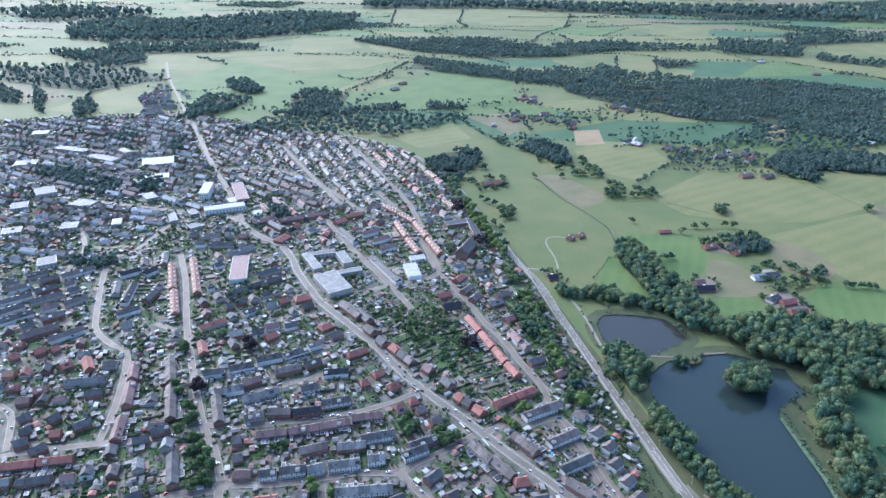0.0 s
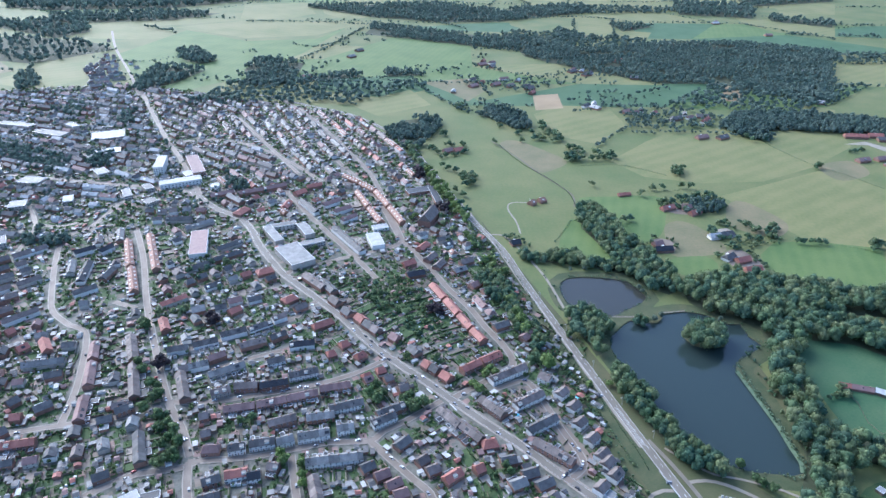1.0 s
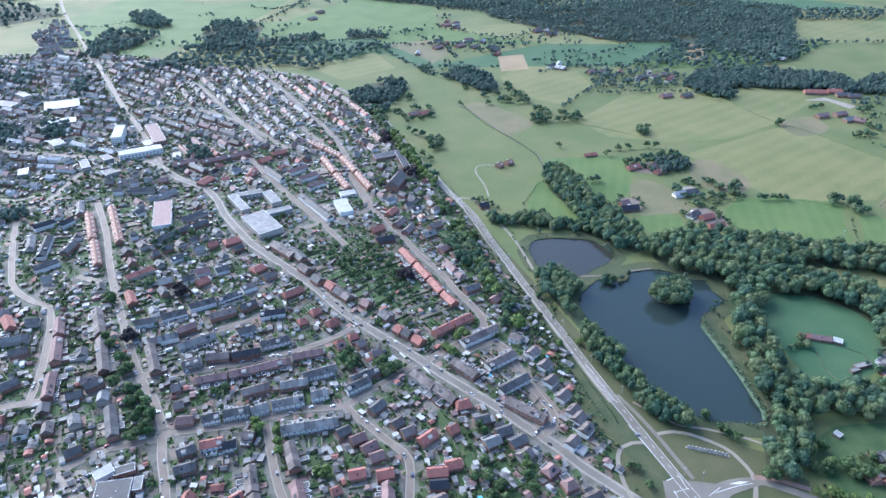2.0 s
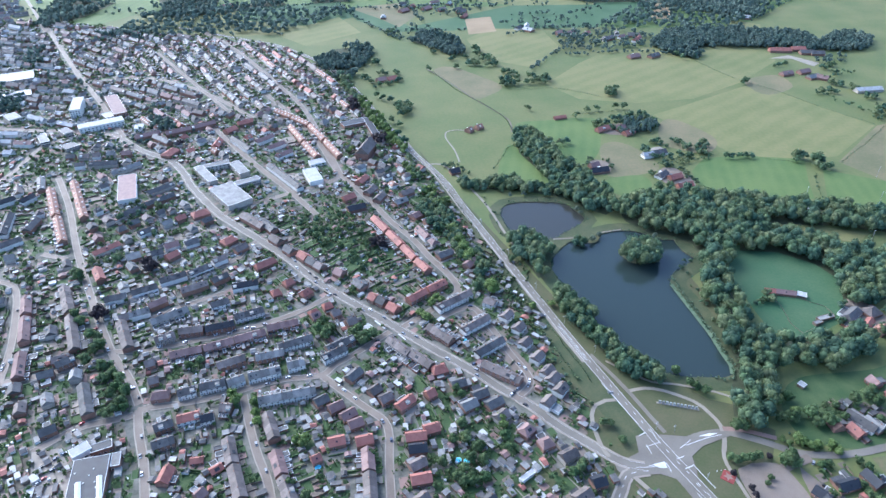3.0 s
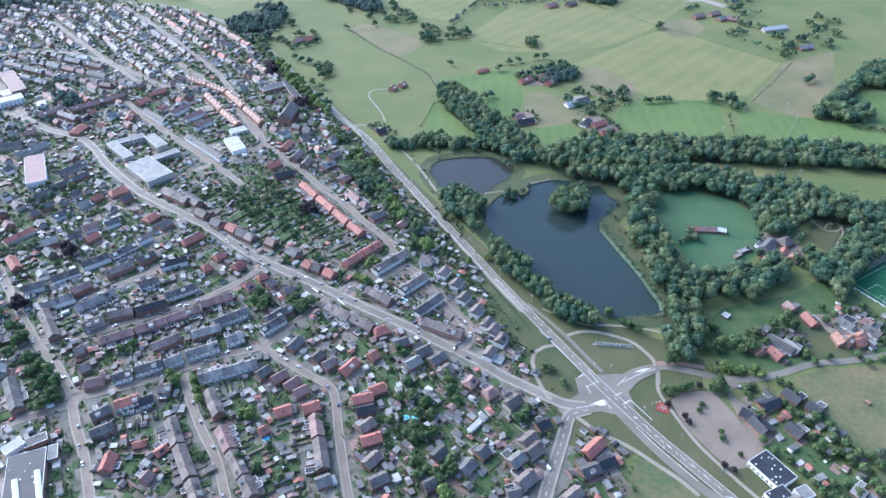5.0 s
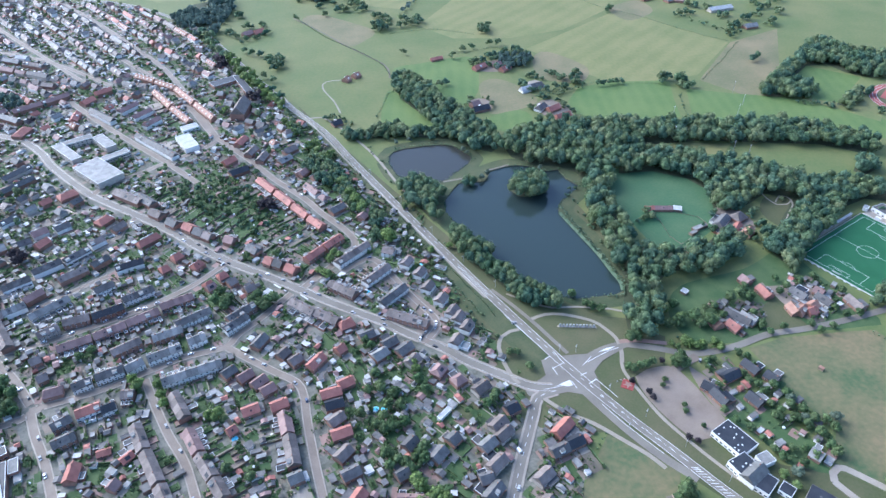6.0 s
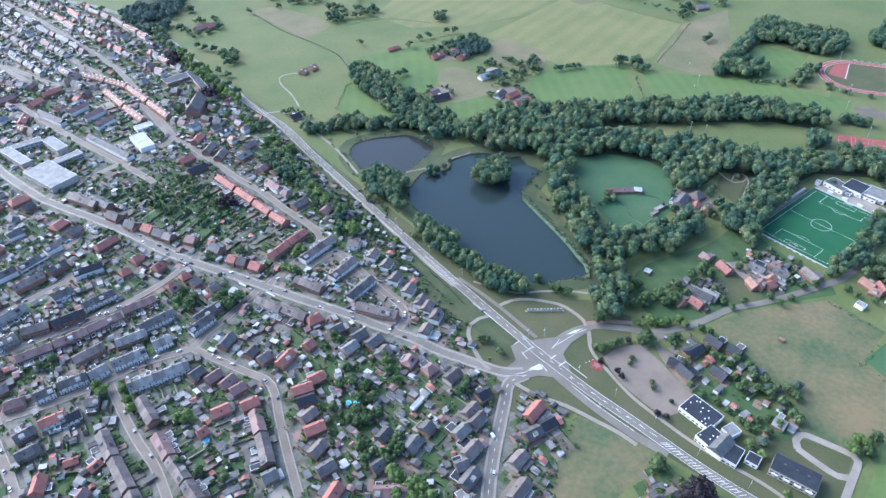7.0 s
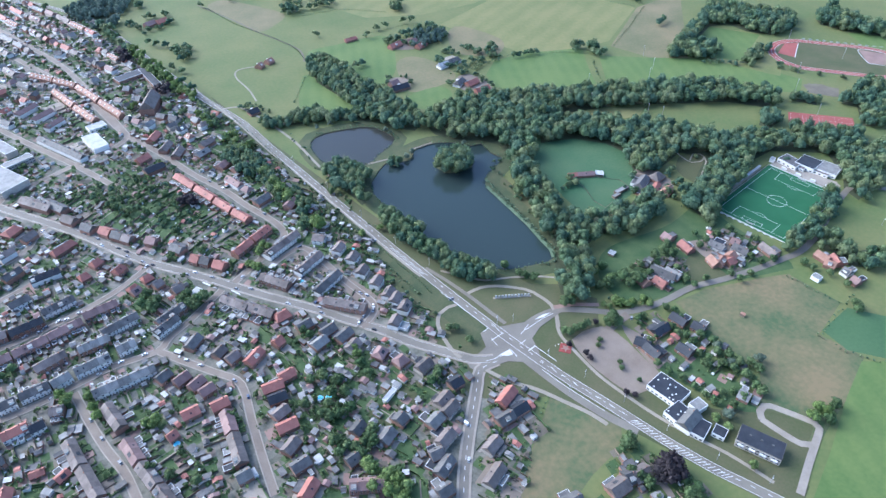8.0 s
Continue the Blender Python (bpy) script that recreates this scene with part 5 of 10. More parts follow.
area("field", [(168, 1106), (198, 1122), (243, 1062), (264, 1015), (236, 982), (211, 973), (190, 1037)], "pasture_dry", "brownish uncut strip of meadow with dry grass", "field", True)
area("field", [(665, 981), (726, 995), (723, 941), (666, 915), (653, 943)], "pasture_dry", "dry worn patch of meadow", "field", True)
area("field", [(247, 864), (292, 874), (366, 868), (347, 794), (321, 747), (285, 730), (262, 777)], "pasture_green", "fresh green pasture beside the diagonal tree belt", "field", True)
area("field", [(428, 693), (460, 724), (509, 725), (586, 701), (556, 646), (537, 606), (477, 606), (432, 641), (420, 661)], "pasture_green", "bright green mown field with faint stripes", "field")
area("field", [(450, 836), (479, 847), (504, 777), (469, 738), (428, 772)], "pasture_dry", "dry yellowed paddock beside a farm", "field", True)
area("field", [(342, 780), (369, 789), (389, 756), (390, 705), (326, 694), (326, 729)], "pasture_dry", "dry brown garden meadow beside a farm", "field", True)
area("field", [(315, 688), (360, 693), (364, 665), (332, 644), (310, 660)], "pasture_green", "smooth green grass below the farms", "field", True)
area("field", [(625, 687), (752, 782), (857, 801), (656, 566), (651, 625)], "pasture_dry", "grey-brown grazed paddock", "field")
area("field", [(592, 671), (641, 636), (704, 598), (745, 548), (773, 491), (739, 466), (650, 541), (546, 594)], "pasture_green", "green field with worn goal mouths and light poles", "field")
area("field", [(454, 573), (549, 529), (527, 514), (452, 544)], "pasture_pale", "pale green grass strip between tree belts", "field")
area("field", [(565, 528), (617, 508), (676, 476), (651, 436), (617, 429), (571, 460), (552, 494)], "pasture", "light green grass field between tree belts", "field")
area("field", [(394, 528), (428, 521), (474, 480), (464, 448), (434.1, 404.9), (362.7, 385.3), (357.5, 413.8), (359.7, 445.3), (362, 479)], "meadow", "deep green enclosed meadow beside the wood", "field", True)
area("field", [(224, 805), (241, 730), (258, 672), (235, 677), (204, 709), (189, 725)], "pasture_green", "small green field behind the tree belt", "field", True)
area("field", [(310.3, 495.1), (323.2, 494), (323.4, 421.8), (312.6, 369.5), (288.1, 339.3), (279.5, 348.1), (299, 354.6), (303.9, 392.8), (307, 446.4)], "verge", "dry grass slope along the wood", "field", True)
area("field", [(-186, 1560), (24, 1598), (60, 1465), (-26, 1400), (-177, 1474)], "crop", "dark green crop field", "field")
area("field", [(30, 1529), (88, 1530), (166, 1361), (113, 1348), (58, 1433)], "crop", "dark green crop field behind a hedge", "field")
area("field", [(-107, 1364), (22, 1465), (61, 1347), (-46, 1278)], "pasture_pale", "pale green field past the town edge", "field")
area("field", [(-207, 1754), (-4, 2064), (204, 2028), (175, 1641), (64, 1610), (-111, 1616)], "pasture_green", "green field past the town edge", "field")
area("field", [(40, 1216), (169, 1329), (225, 1186), (175, 1117), (67, 1121)], "pasture", "green field", "field")
area("field", [(256, 1273), (317, 1332), (415, 1314), (417, 1190), (336, 1096), (260, 1155)], "pasture_pale", "pale field", "field")
area("field", [(49, 1529), (154, 1558), (189, 1459), (138, 1369), (107, 1434)], "pasture_dry", "tan dry field", "field")
area("field", [(279, 1407), (335, 1417), (324, 1312), (266, 1300)], "stubble", "harvested tan field", "field")
area("field", [(-734, 1842), (-644, 2182), (-432, 2007), (-237, 2031), (-151, 2250), (-249, 1856), (-351, 1599), (-474, 1467), (-572, 1540)], "pasture_green", "green far field", "field")
area("field", [(-694, 2230), (-499, 2345), (-99, 2305), (-243, 2083), (-441, 2050)], "pasture_pale", "pale far field", "field")
area("field", [(-918, 1557), (-823, 1914), (-700, 1618), (-766, 1509)], "pasture_pale", "pale far field", "field")
area("field", [(-1063, 1626), (-973, 1611), (-885, 1472), (-962, 1455)], "pasture", "far pasture", "field")
area("field", [(-1018, 2031), (-895, 2097), (-870, 1913), (-930, 1873)], "pasture_pale", "pale far field", "field")
area("field", [(-1445, 2276), (-1244, 2317), (-1181, 2183), (-1261, 2141), (-1374, 2156)], "pasture_pale", "pale far field", "field")
area("field", [(-561, 2658), (-345, 2725), (-285, 2471), (-372, 2384), (-518, 2344)], "pasture_pale", "pale far field", "field")
area("field", [(-282, 2642), (-183, 2747), (-79, 2609), (-73, 2396), (-177, 2357), (-255, 2472)], "pasture_pale", "pale far field", "field")
area("field", [(-241, 3672), (109, 3746), (82, 3231), (-104, 3030), (-228, 3079)], "pasture_pale", "pale far field", "field")
area("field", [(41, 3002), (415, 2933), (359, 2669), (168, 2718), (39, 2834)], "pasture", "far field", "field")
area("field", [(96, 2524), (256, 2493), (221, 2317), (108, 2335)], "pasture_pale", "pale far field", "field")
area("field", [(361, 2378), (586, 2352), (517, 2038), (438, 2079), (356, 2218)], "pasture", "far field", "field")
area("field", [(591, 2309), (700, 2281), (622, 1975), (521, 1996)], "pasture_pale", "far field", "field")
area("field", [(666, 2132), (766, 2090), (707, 1962), (630, 1975)], "pasture_pale", "pale far field", "field")
area("field", [(917, 3136), (1197, 3150), (1033, 2756), (835, 2839)], "pasture_pale", "pale far field", "field")
area("field", [(1299, 3155), (1584, 3228), (1432, 2898), (1228, 2972)], "pasture", "far field", "field")
area("field", [(1150, 2374), (1413, 2205), (1290, 1996), (1153, 2076), (1119, 2225)], "pasture_pale", "pale far field", "field")
area("field", [(1435, 2673), (1695, 2684), (1521, 2388), (1315, 2358)], "pasture_pale", "pale far field", "field")
area("field", [(107, 3693), (637, 3548), (530, 3061), (240, 3102), (95, 3232)], "pasture_pale", "pale far field", "field")
area("field", [(590, 1492), (725, 1481), (657, 1339), (527, 1345)], "crop", "dark green far field", "field")
area("field", [(727, 1472), (766, 1463), (698, 1340), (661, 1348)], "stubble", "tan far field", "field")
area("field", [(815, 1323), (864, 1274), (828, 1214), (780, 1237)], "pasture_pale", "pale far field", "field")
area("field", [(-1473, 3962), (-1186, 3832), (-1219, 3564), (-978, 3216), (-1234, 3442)], "pasture_pale", "far sunlit field", "field")
area("field", [(755, 510), (710, 593), (771, 655), (843, 639), (823, 561)], "pasture_pale", "pale far field", "field")
area("field", [(947, 559), (1013, 546), (926, 484), (924, 506)], "pasture_green", "green far field", "field")
area("field", [(345.6, 342.6), (414.6, 342.5), (467.9, 354), (468.4, 318.2), (473.6, 251.7), (456.1, 248.6), (392.2, 263), (339.1, 272.4), (314.7, 285.5), (315.6, 316.3)], "lawn", "rough green grass round the houses by the lane", "field", True)
area("field", [(351, 262.2), (384.5, 261.7), (436.6, 249.4), (459.6, 242.7), (468.7, 198.1), (424.1, 182.6), (434.5, 151), (390.3, 131.6), (333, 113), (330.4, 155.5), (354.1, 177.1), (351.5, 216.3)], "paddock", "mottled green and straw-coloured meadow with a small hut", "field")
area("field", [(429.5, 184.4), (468.4, 191.6), (486.9, 170.8), (447.1, 142.4), (429.2, 161.4)], "crop", "dark green fenced field", "field")
area("field", [(428.8, 149.1), (444.6, 140.6), (344.8, 69.3), (305.5, 90.4), (342.8, 107.8), (392.5, 133.2)], "pasture_green", "smooth bright green field", "field")
area("field", [(207.7, 232.4), (221.7, 208.4), (234.9, 188.1), (224.8, 175.9), (195.4, 167.9), (176, 159.7), (145.1, 176.3), (169.7, 200.6)], "paddock", "dry mottled grass paddock between ditches", "field")
area("field", [(49.8, 298), (75, 303.7), (103.3, 288.5), (103.8, 279.8), (71.3, 273.3), (51, 284.2)], "verge", "rough grass garden", "field")

# ---- rough grass round the water and along the ditch ----
for rim, wide in ((LAKE, 15.0), (POND, 13.0)):
    line = smooth_line(rim, 8.0, True)
    line.append(line[0])
    turn = 1 if sum(a.x * b.y - b.x * a.y for a, b in zip(line, line[1:])) < 0 else -1
    v, f = ribbon(line, 0.0, turn * wide, lift())
    tagged(new("bank_grass", mesh_of("bank_grass", v, up(v, f), M["ditch_grass"])), "rough dark grass sloping to the water", "ground", kind="structure")
v, f = ribbon(smooth_line([(92, 800), (119.4, 720.4), (131.9, 652), (146.2, 581.8), (158.9, 519.2), (168.8, 472.5), (177.8, 429.7), (186.4, 390.9), (194.7, 355.5), (202.5, 322.6), (207, 306)], 6.0), -3.9, -22.0, 0.19)
tagged(new("ditch_grass", mesh_of("ditch_grass", v, up(v, f), M["ditch_grass"])), "rough dark grass strip with a ditch beside the bypass", "ground", kind="structure")
area("field", [(734, 636), (793, 672), (835, 616), (747, 567), (724, 587)], "pasture_green", "green field enclosed by a tree belt", "field")
area("bare_yard", [(760, 480), (782, 469), (781, 444), (766, 440), (754, 467)], "soil", "bare brown yard with wheel tracks beside the sports field", "ground", True)
# ---- town ground and greens at the junction ----
TOWN_EDGE = [(-962, 1455), (-803, 1508), (-585, 1539), (-285, 1381), (-186, 1341), (-90, 1277), (-38, 1181), (17, 1037), (57, 909), (83, 823), (104.2, 742.2), (135.9, 636.5), (169.2, 516.5), (158.6, 385.4), (166, 338.6), (176.4, 280.8), (199.9, 242.3), (169.7, 200.6), (125.7, 158.6), (-23.2, 234.4), (-141.5, 297.7), (-217.7, 297.3), (-330.2, 380.2)]
area("town_ground", [(-962, 1455), (-803, 1508), (-585, 1539), (-285, 1381), (-186, 1341), (-90, 1277), (-38, 1181), (17, 1037), (57, 909), (83, 823), (104.2, 742.2), (135.9, 636.5), (169.2, 516.5), (158.6, 385.4), (166, 338.6), (176.4, 280.8), (199.9, 242.3), (169.7, 200.6), (125.7, 158.6), (-23.2, 234.4), (-141.5, 297.7), (-217.7, 297.3), (-330.2, 380.2)], "yard", "worn mixed paving and bare earth between the houses", "ground")
area("verge", [(150, 300), (178, 395), (215, 400), (262, 335), (298, 296), (262, 245), (262, 205), (310, 97), (286, 86), (236, 188), (204, 233), (165, 252), (150, 275)], "verge", "dull mown grass round the road junction", "ground")
area("verge", [(84, 808.1), (123.8, 620.6), (148.4, 499.3), (165.3, 398), (175.6, 345.6), (183, 328.8), (166.2, 320.9), (157, 359.2), (142.9, 440.7), (123, 533.7), (104, 649.6), (93.6, 705.3)], "verge", "dry mown grass verge along the bypass", "ground")
area("verge", [(102, 804), (141, 641.4), (163.6, 555.3), (185.1, 473.1), (203.7, 419.2), (226.5, 363.4), (257.9, 336.6), (299.5, 314.8), (273, 302.8), (210.1, 316.8), (190.7, 385.2), (167.1, 468.4), (138.4, 629.5), (107.2, 746.4)], "verge", "mown grass bank between road and lake", "ground")
area("verge", [(207.4, 349.4), (222.1, 346.9), (241, 332.9), (251.8, 315.7), (255.2, 302.8), (238.1, 303.4), (221.9, 303), (211.8, 311.9)], "verge", "dry mown grass island of the road junction", "ground", True)
area("verge", [(176.1, 338.2), (185.7, 338.8), (192.1, 322.5), (196.2, 303.2), (191.1, 294.7), (181.7, 291.4), (169.1, 295), (171.6, 313.1)], "verge", "grass island with a bush inside the cycle loop", "ground", True)
area("verge", [(230.6, 288.1), (256.7, 294.8), (257.1, 284), (252.5, 263), (250.5, 232.7), (255.3, 206.9), (244.8, 200.3), (237.7, 216.3), (231.3, 255.3), (225.6, 280.7)], "verge", "mown grass with a flower bed star", "ground", True)
area("verge", [(185.8, 273.5), (197.3, 272.3), (209, 267.2), (219.5, 231.8), (227.1, 202.8), (212.2, 221.7), (198.1, 243.3), (185.2, 260.7)], "verge", "mown grass wedge between the roads", "ground", True)
area("verge", [(230.2, 246.6), (253.7, 204.9), (274.2, 149.4), (297, 109), (290.7, 94.9), (281.3, 112.9), (260.8, 161.5), (245.5, 201)], "verge", "long grass verge beside the bypass", "ground")
area("verge", [(162.5, 262.4), (173.6, 269.3), (179.1, 268.1), (163.5, 256.2), (150.3, 241.4)], "verge", "grass verge", "ground", True)
area("verge", [(247, 240), (262, 232), (284, 212), (300, 170), (330, 152), (336, 117), (298, 98), (275, 132), (258, 182)], "verge", "dull mown grass round the hall and the apartments", "ground", True)
area("car_park", [(252.3, 268.4), (264.2, 271.4), (281.5, 268.9), (286.6, 261.3), (288.6, 246.9), (288.7, 227.6), (289.1, 210.8), (272.8, 203.1), (260.6, 204.0), (253.6, 220.4), (250.3, 235.8), (249.5, 251.8)], "gravel", "pale gravel car park", "ground", True, z=0.43)
area("car_park", [(93.1, 459.8), (113.2, 467.7), (120.5, 434), (135.5, 397.5), (140.1, 372.7), (118.5, 355.3), (113.1, 369), (122.6, 386.6), (111.2, 417.3), (98.7, 427.5), (81.6, 416.7), (75, 432.8)], "gravel", "paved car park beside the houses", "ground", True, z=0.43)
area("car_park", [(-235.6, 363), (-217.6, 363.9), (-206.3, 346.8), (-191.2, 311), (-223.4, 318.2)], "paving", "pale paved yard beside the supermarket", "ground", z=0.43)
area("plaza", [(-121.2, 532.8), (-111.6, 539.4), (-101.7, 515.7), (-111.4, 512.1)], "red_paving", "reddish brick school yard", "ground")
area("lawn", [(-482, 834), (-454, 856), (-420, 868), (-407, 817), (-440, 808), (-465, 790)], "lawn", "small town park lawn", "ground", True)
area("lawn", [(-324.1, 480), (-308.2, 500), (-296, 484.1), (-312.3, 476.3)], "lawn", "playing lawn between the houses", "ground", True)
area("lawn", [(-387, 681), (-392, 714), (-387, 722), (-371, 674), (-379, 668)], "lawn", "long green lawn beside a street", "ground", True)
area("lawn", [(52.2, 373.2), (59.9, 377.8), (65.2, 370.3), (67, 345.9), (58.9, 338.1), (54.1, 351.7)], "lawn", "green lawn in a back garden", "ground", True)
area("lawn", [(5.2, 590.7), (34.1, 589.6), (42.3, 561.7), (18.3, 547.3), (-2.6, 561.7)], "lawn", "green garden behind houses", "ground", True)
area("lawn", [(-56.7, 660.9), (5.2, 671.7), (44.8, 581.8), (16.5, 528.8), (-24.4, 566.6)], "lawn", "overgrown green garden ground", "ground", True)
area("lawn", [(58.1, 345.1), (109.5, 339.3), (104.8, 307.2), (71.3, 289.5), (58, 302.3)], "lawn", "green garden ground", "ground", True)
area("lawn", [(75.6, 274.4), (125.5, 292.2), (132.4, 275.8), (88.1, 262.5)], "verge", "grass plot", "ground", True)
area("lawn", [(290.5, 223.4), (317, 228.3), (327.4, 203.6), (333.1, 170.8), (324.9, 153), (311.3, 165.7), (301.2, 187.9)], "lawn", "narrow garden strips behind the houses", "ground", True)
area("lawn", [(512, 428), (546, 416), (494.7, 377.7), (486.7, 405.3)], "verge", "meadow in the wood", "ground", True)
area("lawn", [(389.1, 293.1), (418.5, 303.2), (410.6, 281.5), (412.5, 264), (379.7, 269.7)], "verge", "rough grass", "ground", True)

# ---- roads ----
BYPASS = [(-295, 1438), (-187, 1354), (-102, 1292), (-38, 1207), (8, 1120), (35, 1024), (61, 920), (81, 845), (94.1, 797.5), (119.4, 720.4), (131.9, 652), (146.2, 581.8), (158.9, 519.2), (168.8, 472.5), (177.8, 429.7), (186.4, 390.9), (194.7, 355.5), (202.5, 322.6), (210, 292.4), (218, 265.5), (225.8, 240.6), (235.8, 214), (245, 188.5), (253.6, 164.4), (265.7, 135.8), (278.9, 110.7), (288.3, 92.8), (302.5, 64.1)]
bypass = road(BYPASS, 8.0, "asphalt", "wide grey asphalt bypass road with white markings")
MAIN = [(-307, 927), (-278, 889), (-251, 858), (-216, 828), (-194, 791), (-177, 749), (-142.5, 685), (-121.6, 656.6), (-91.1, 618.6), (-62.6, 581.1), (-36.2, 540.6), (-11.5, 509.2), (12.1, 482.8), (34.3, 457.1), (55.2, 432), (73.8, 411.3), (94.5, 388.2), (106.8, 371.7), (127.5, 347.2), (141.2, 326.5), (159.9, 304.5), (175, 287.8), (189.2, 280.5)]
main_street = road(MAIN, 6.8, "asphalt", "grey brick-paved main street with pale cycle strips", 1.5)
SOUTH = [(190.5, 277.2), (175.2, 276.2), (166.8, 265.8), (157.5, 253.8), (147.1, 240.4), (134.8, 224.2), (122.9, 206.8), (112.7, 190.2), (100.6, 172.1)]
south_road = road(SOUTH, 6.2, "asphalt", "grey asphalt side road with centre dashes", 1.6)
EAST = [(210.6, 288.8), (231.1, 298.4), (248.7, 301.3), (262.8, 299.5), (282.4, 288.2), (302.8, 274.3), (324.1, 268.7), (346.9, 267.5), (375.7, 268.8), (405.8, 263.7), (441.5, 259.9), (470.8, 258.4), (493.4, 258.3), (523.2, 266.7), (572.4, 287), (622, 303), (646, 284)]
east_road = road(EAST, 6.0, "asphalt", "narrow grey asphalt country lane", 0.0)
road([(208, 277.2), (214, 252.3), (219.5, 231.8), (225.8, 213.8), (232.5, 197.3), (242.3, 179.5)], 6.5, "asphalt", "grey asphalt turning lane beside the bypass", 0, "road")
road([(190.6, 396.1), (194.6, 385.5), (199.6, 371.7), (206.7, 347.7), (212.9, 321.3), (216.4, 307.1)], 3.4, "asphalt", "grey asphalt slip lane beside a narrow grass median", 0, "road")
road([(89, 833), (115.1, 716.8), (127.8, 648.9), (142.3, 579.2), (155.2, 517), (164.8, 469.9), (173.6, 426.6), (182.4, 388.1)], 3, "path", "pale concrete cycle path along the bypass", 0, "cycle_path")
road([(-170, 920), (-132, 844), (-97.8, 781.6), (-61.5, 718), (-32.4, 661.6)], 5.3, "street", "grey paved residential street", 0.9, "road")
road([(-2, 752.7), (25.8, 690.4), (46.2, 637.9), (67.1, 594.2), (79.2, 559.5), (94.6, 522.6), (97.7, 499.7), (85.4, 486.6), (61.7, 470.9), (40.1, 455.8)], 5.3, "street", "grey paved residential street", 0.9, "road")
road([(-2, 752.7), (-16.9, 735.7), (-61.5, 716.6), (-89.5, 703.1), (-122, 691.4), (-134.7, 676)], 5.3, "street", "grey paved residential street", 0.9, "road")
road([(-2, 752.7), (-9.6, 775.6), (-33, 869), (-71, 965), (-105, 1039)], 5.3, "street", "grey paved residential street", 0.9, "road")
road([(-268, 1425), (-208, 1341), (-151, 1229), (-87, 1075), (-44, 958), (-2, 752.7)], 5.3, "street", "grey paved residential street", 0.9, "road")
road([(28.7, 452.2), (0.9, 431.2), (-20.1, 417.9), (-31.4, 407.8), (-62.4, 407.7), (-86.2, 402.9), (-122.7, 395.4), (-162, 393.7), (-170, 393.2)], 4.8, "street", "grey paved residential street", 0.9, "road")
road([(-31.4, 407.8), (-14.9, 387), (0.9, 367.7), (14.1, 352), (16.5, 337.6), (14.4, 314.5), (12.4, 281.2), (11.5, 250)], 4.8, "street", "grey paved residential street", 0.9, "road")
road([(-91.4, 394.9), (-84.8, 364.1), (-77.2, 335), (-68.3, 307.5), (-62.3, 266.5)], 4.8, "street", "grey paved residential street", 0.9, "road")
road([(-169.1, 393), (-164.3, 370), (-155.7, 341.7), (-150, 315.8), (-143.7, 284.7)], 5.3, "street", "grey paved residential street", 0.9, "road")
road([(-160.2, 395.1), (-174.9, 387), (-204.7, 382.8), (-222, 373), (-235.6, 363)], 5.3, "street", "grey paved residential street", 0.9, "road")
road([(-341, 800), (-308, 723), (-276, 632), (-254.3, 578.1), (-238.1, 539.6), (-216.1, 488.7), (-201.5, 458.5), (-184.5, 431), (-169.6, 398.3)], 5.3, "street", "grey paved residential street", 0.9, "road")
road([(-356.2, 424.6), (-297.8, 436.9), (-244.2, 445.5), (-208.3, 457.1)], 4.8, "street", "grey paved residential street", 0.9, "road")
road([(-284, 440.4), (-291.4, 492.1), (-313.4, 567.5), (-339, 588), (-363, 611), (-379, 643), (-413, 736), (-422, 783), (-401, 820), (-389, 892), (-359, 924)], 4.8, "street", "grey paved residential street", 0.9, "road")
road([(-393.1, 487.3), (-374.3, 472), (-354.7, 429.8)], 4.3, "street", "grey paved residential street", 0.9, "road")
road([(-232.1, 528.5), (-205.4, 540.6), (-160.7, 560.2), (-116.9, 583.4), (-105.9, 599.9), (-93.9, 618.2)], 4.3, "street", "grey paved residential street", 0.9, "road")
road([(-205.5, 464.1), (-174.4, 461.3), (-129.8, 468.3), (-89.8, 477.2), (-51.7, 491.4), (-27, 507.5), (-13.6, 517.5)], 4.3, "street", "grey paved residential street", 0.9, "road")
road([(-180.9, 504.5), (-145.4, 521.4), (-118.7, 532.3)], 4.3, "street", "grey paved residential street", 0.9, "road")
road([(-281.1, 614.2), (-308, 628)], 5, "street", "grey paved residential street", 0.9, "road")
road([(75.8, 463.7), (104, 473.9), (114.4, 451), (124.4, 410.7), (133.4, 374.2), (114.2, 356.3)], 4.3, "street", "grey paved residential street", 0.9, "road")
road([(-289, 910), (-338, 935), (-411, 952), (-508, 978), (-648, 1013)], 5.3, "street", "grey paved residential street", 0.9, "road")
road([(-289, 910), (-356, 1057), (-415, 1174), (-548, 1465), (-585, 1539)], 5.3, "street", "grey paved residential street", 0.9, "road")
road([(-478, 825), (-444, 816), (-414, 834)], 4.3, "street", "grey paved residential street", 0.9, "road")
road([(-546, 1442), (-636, 1649), (-761, 1916), (-864, 2174)], 4.3, "street", "grey paved residential street", 0.9, "road")
road([(-518, 891), (-474, 816), (-464, 750)], 4.3, "street", "grey paved residential street", 0.9, "road")
road([(-310, 1280), (-212, 1087), (-159, 984)], 4.3, "street", "grey paved residential street", 0.9, "road")
road([(-400, 1142), (-301, 1144), (-209, 1073), (-120, 950)], 4.3, "street", "grey paved residential street", 0.9, "road")
road([(207.2, 351.1), (219.7, 352), (233.3, 347.1), (251.8, 332.4), (257.6, 320.1), (260.1, 307.5), (256.7, 294.8), (250.7, 284.1)], 3.2, "path", "narrow pale cycle path", 0, "cycle_path")
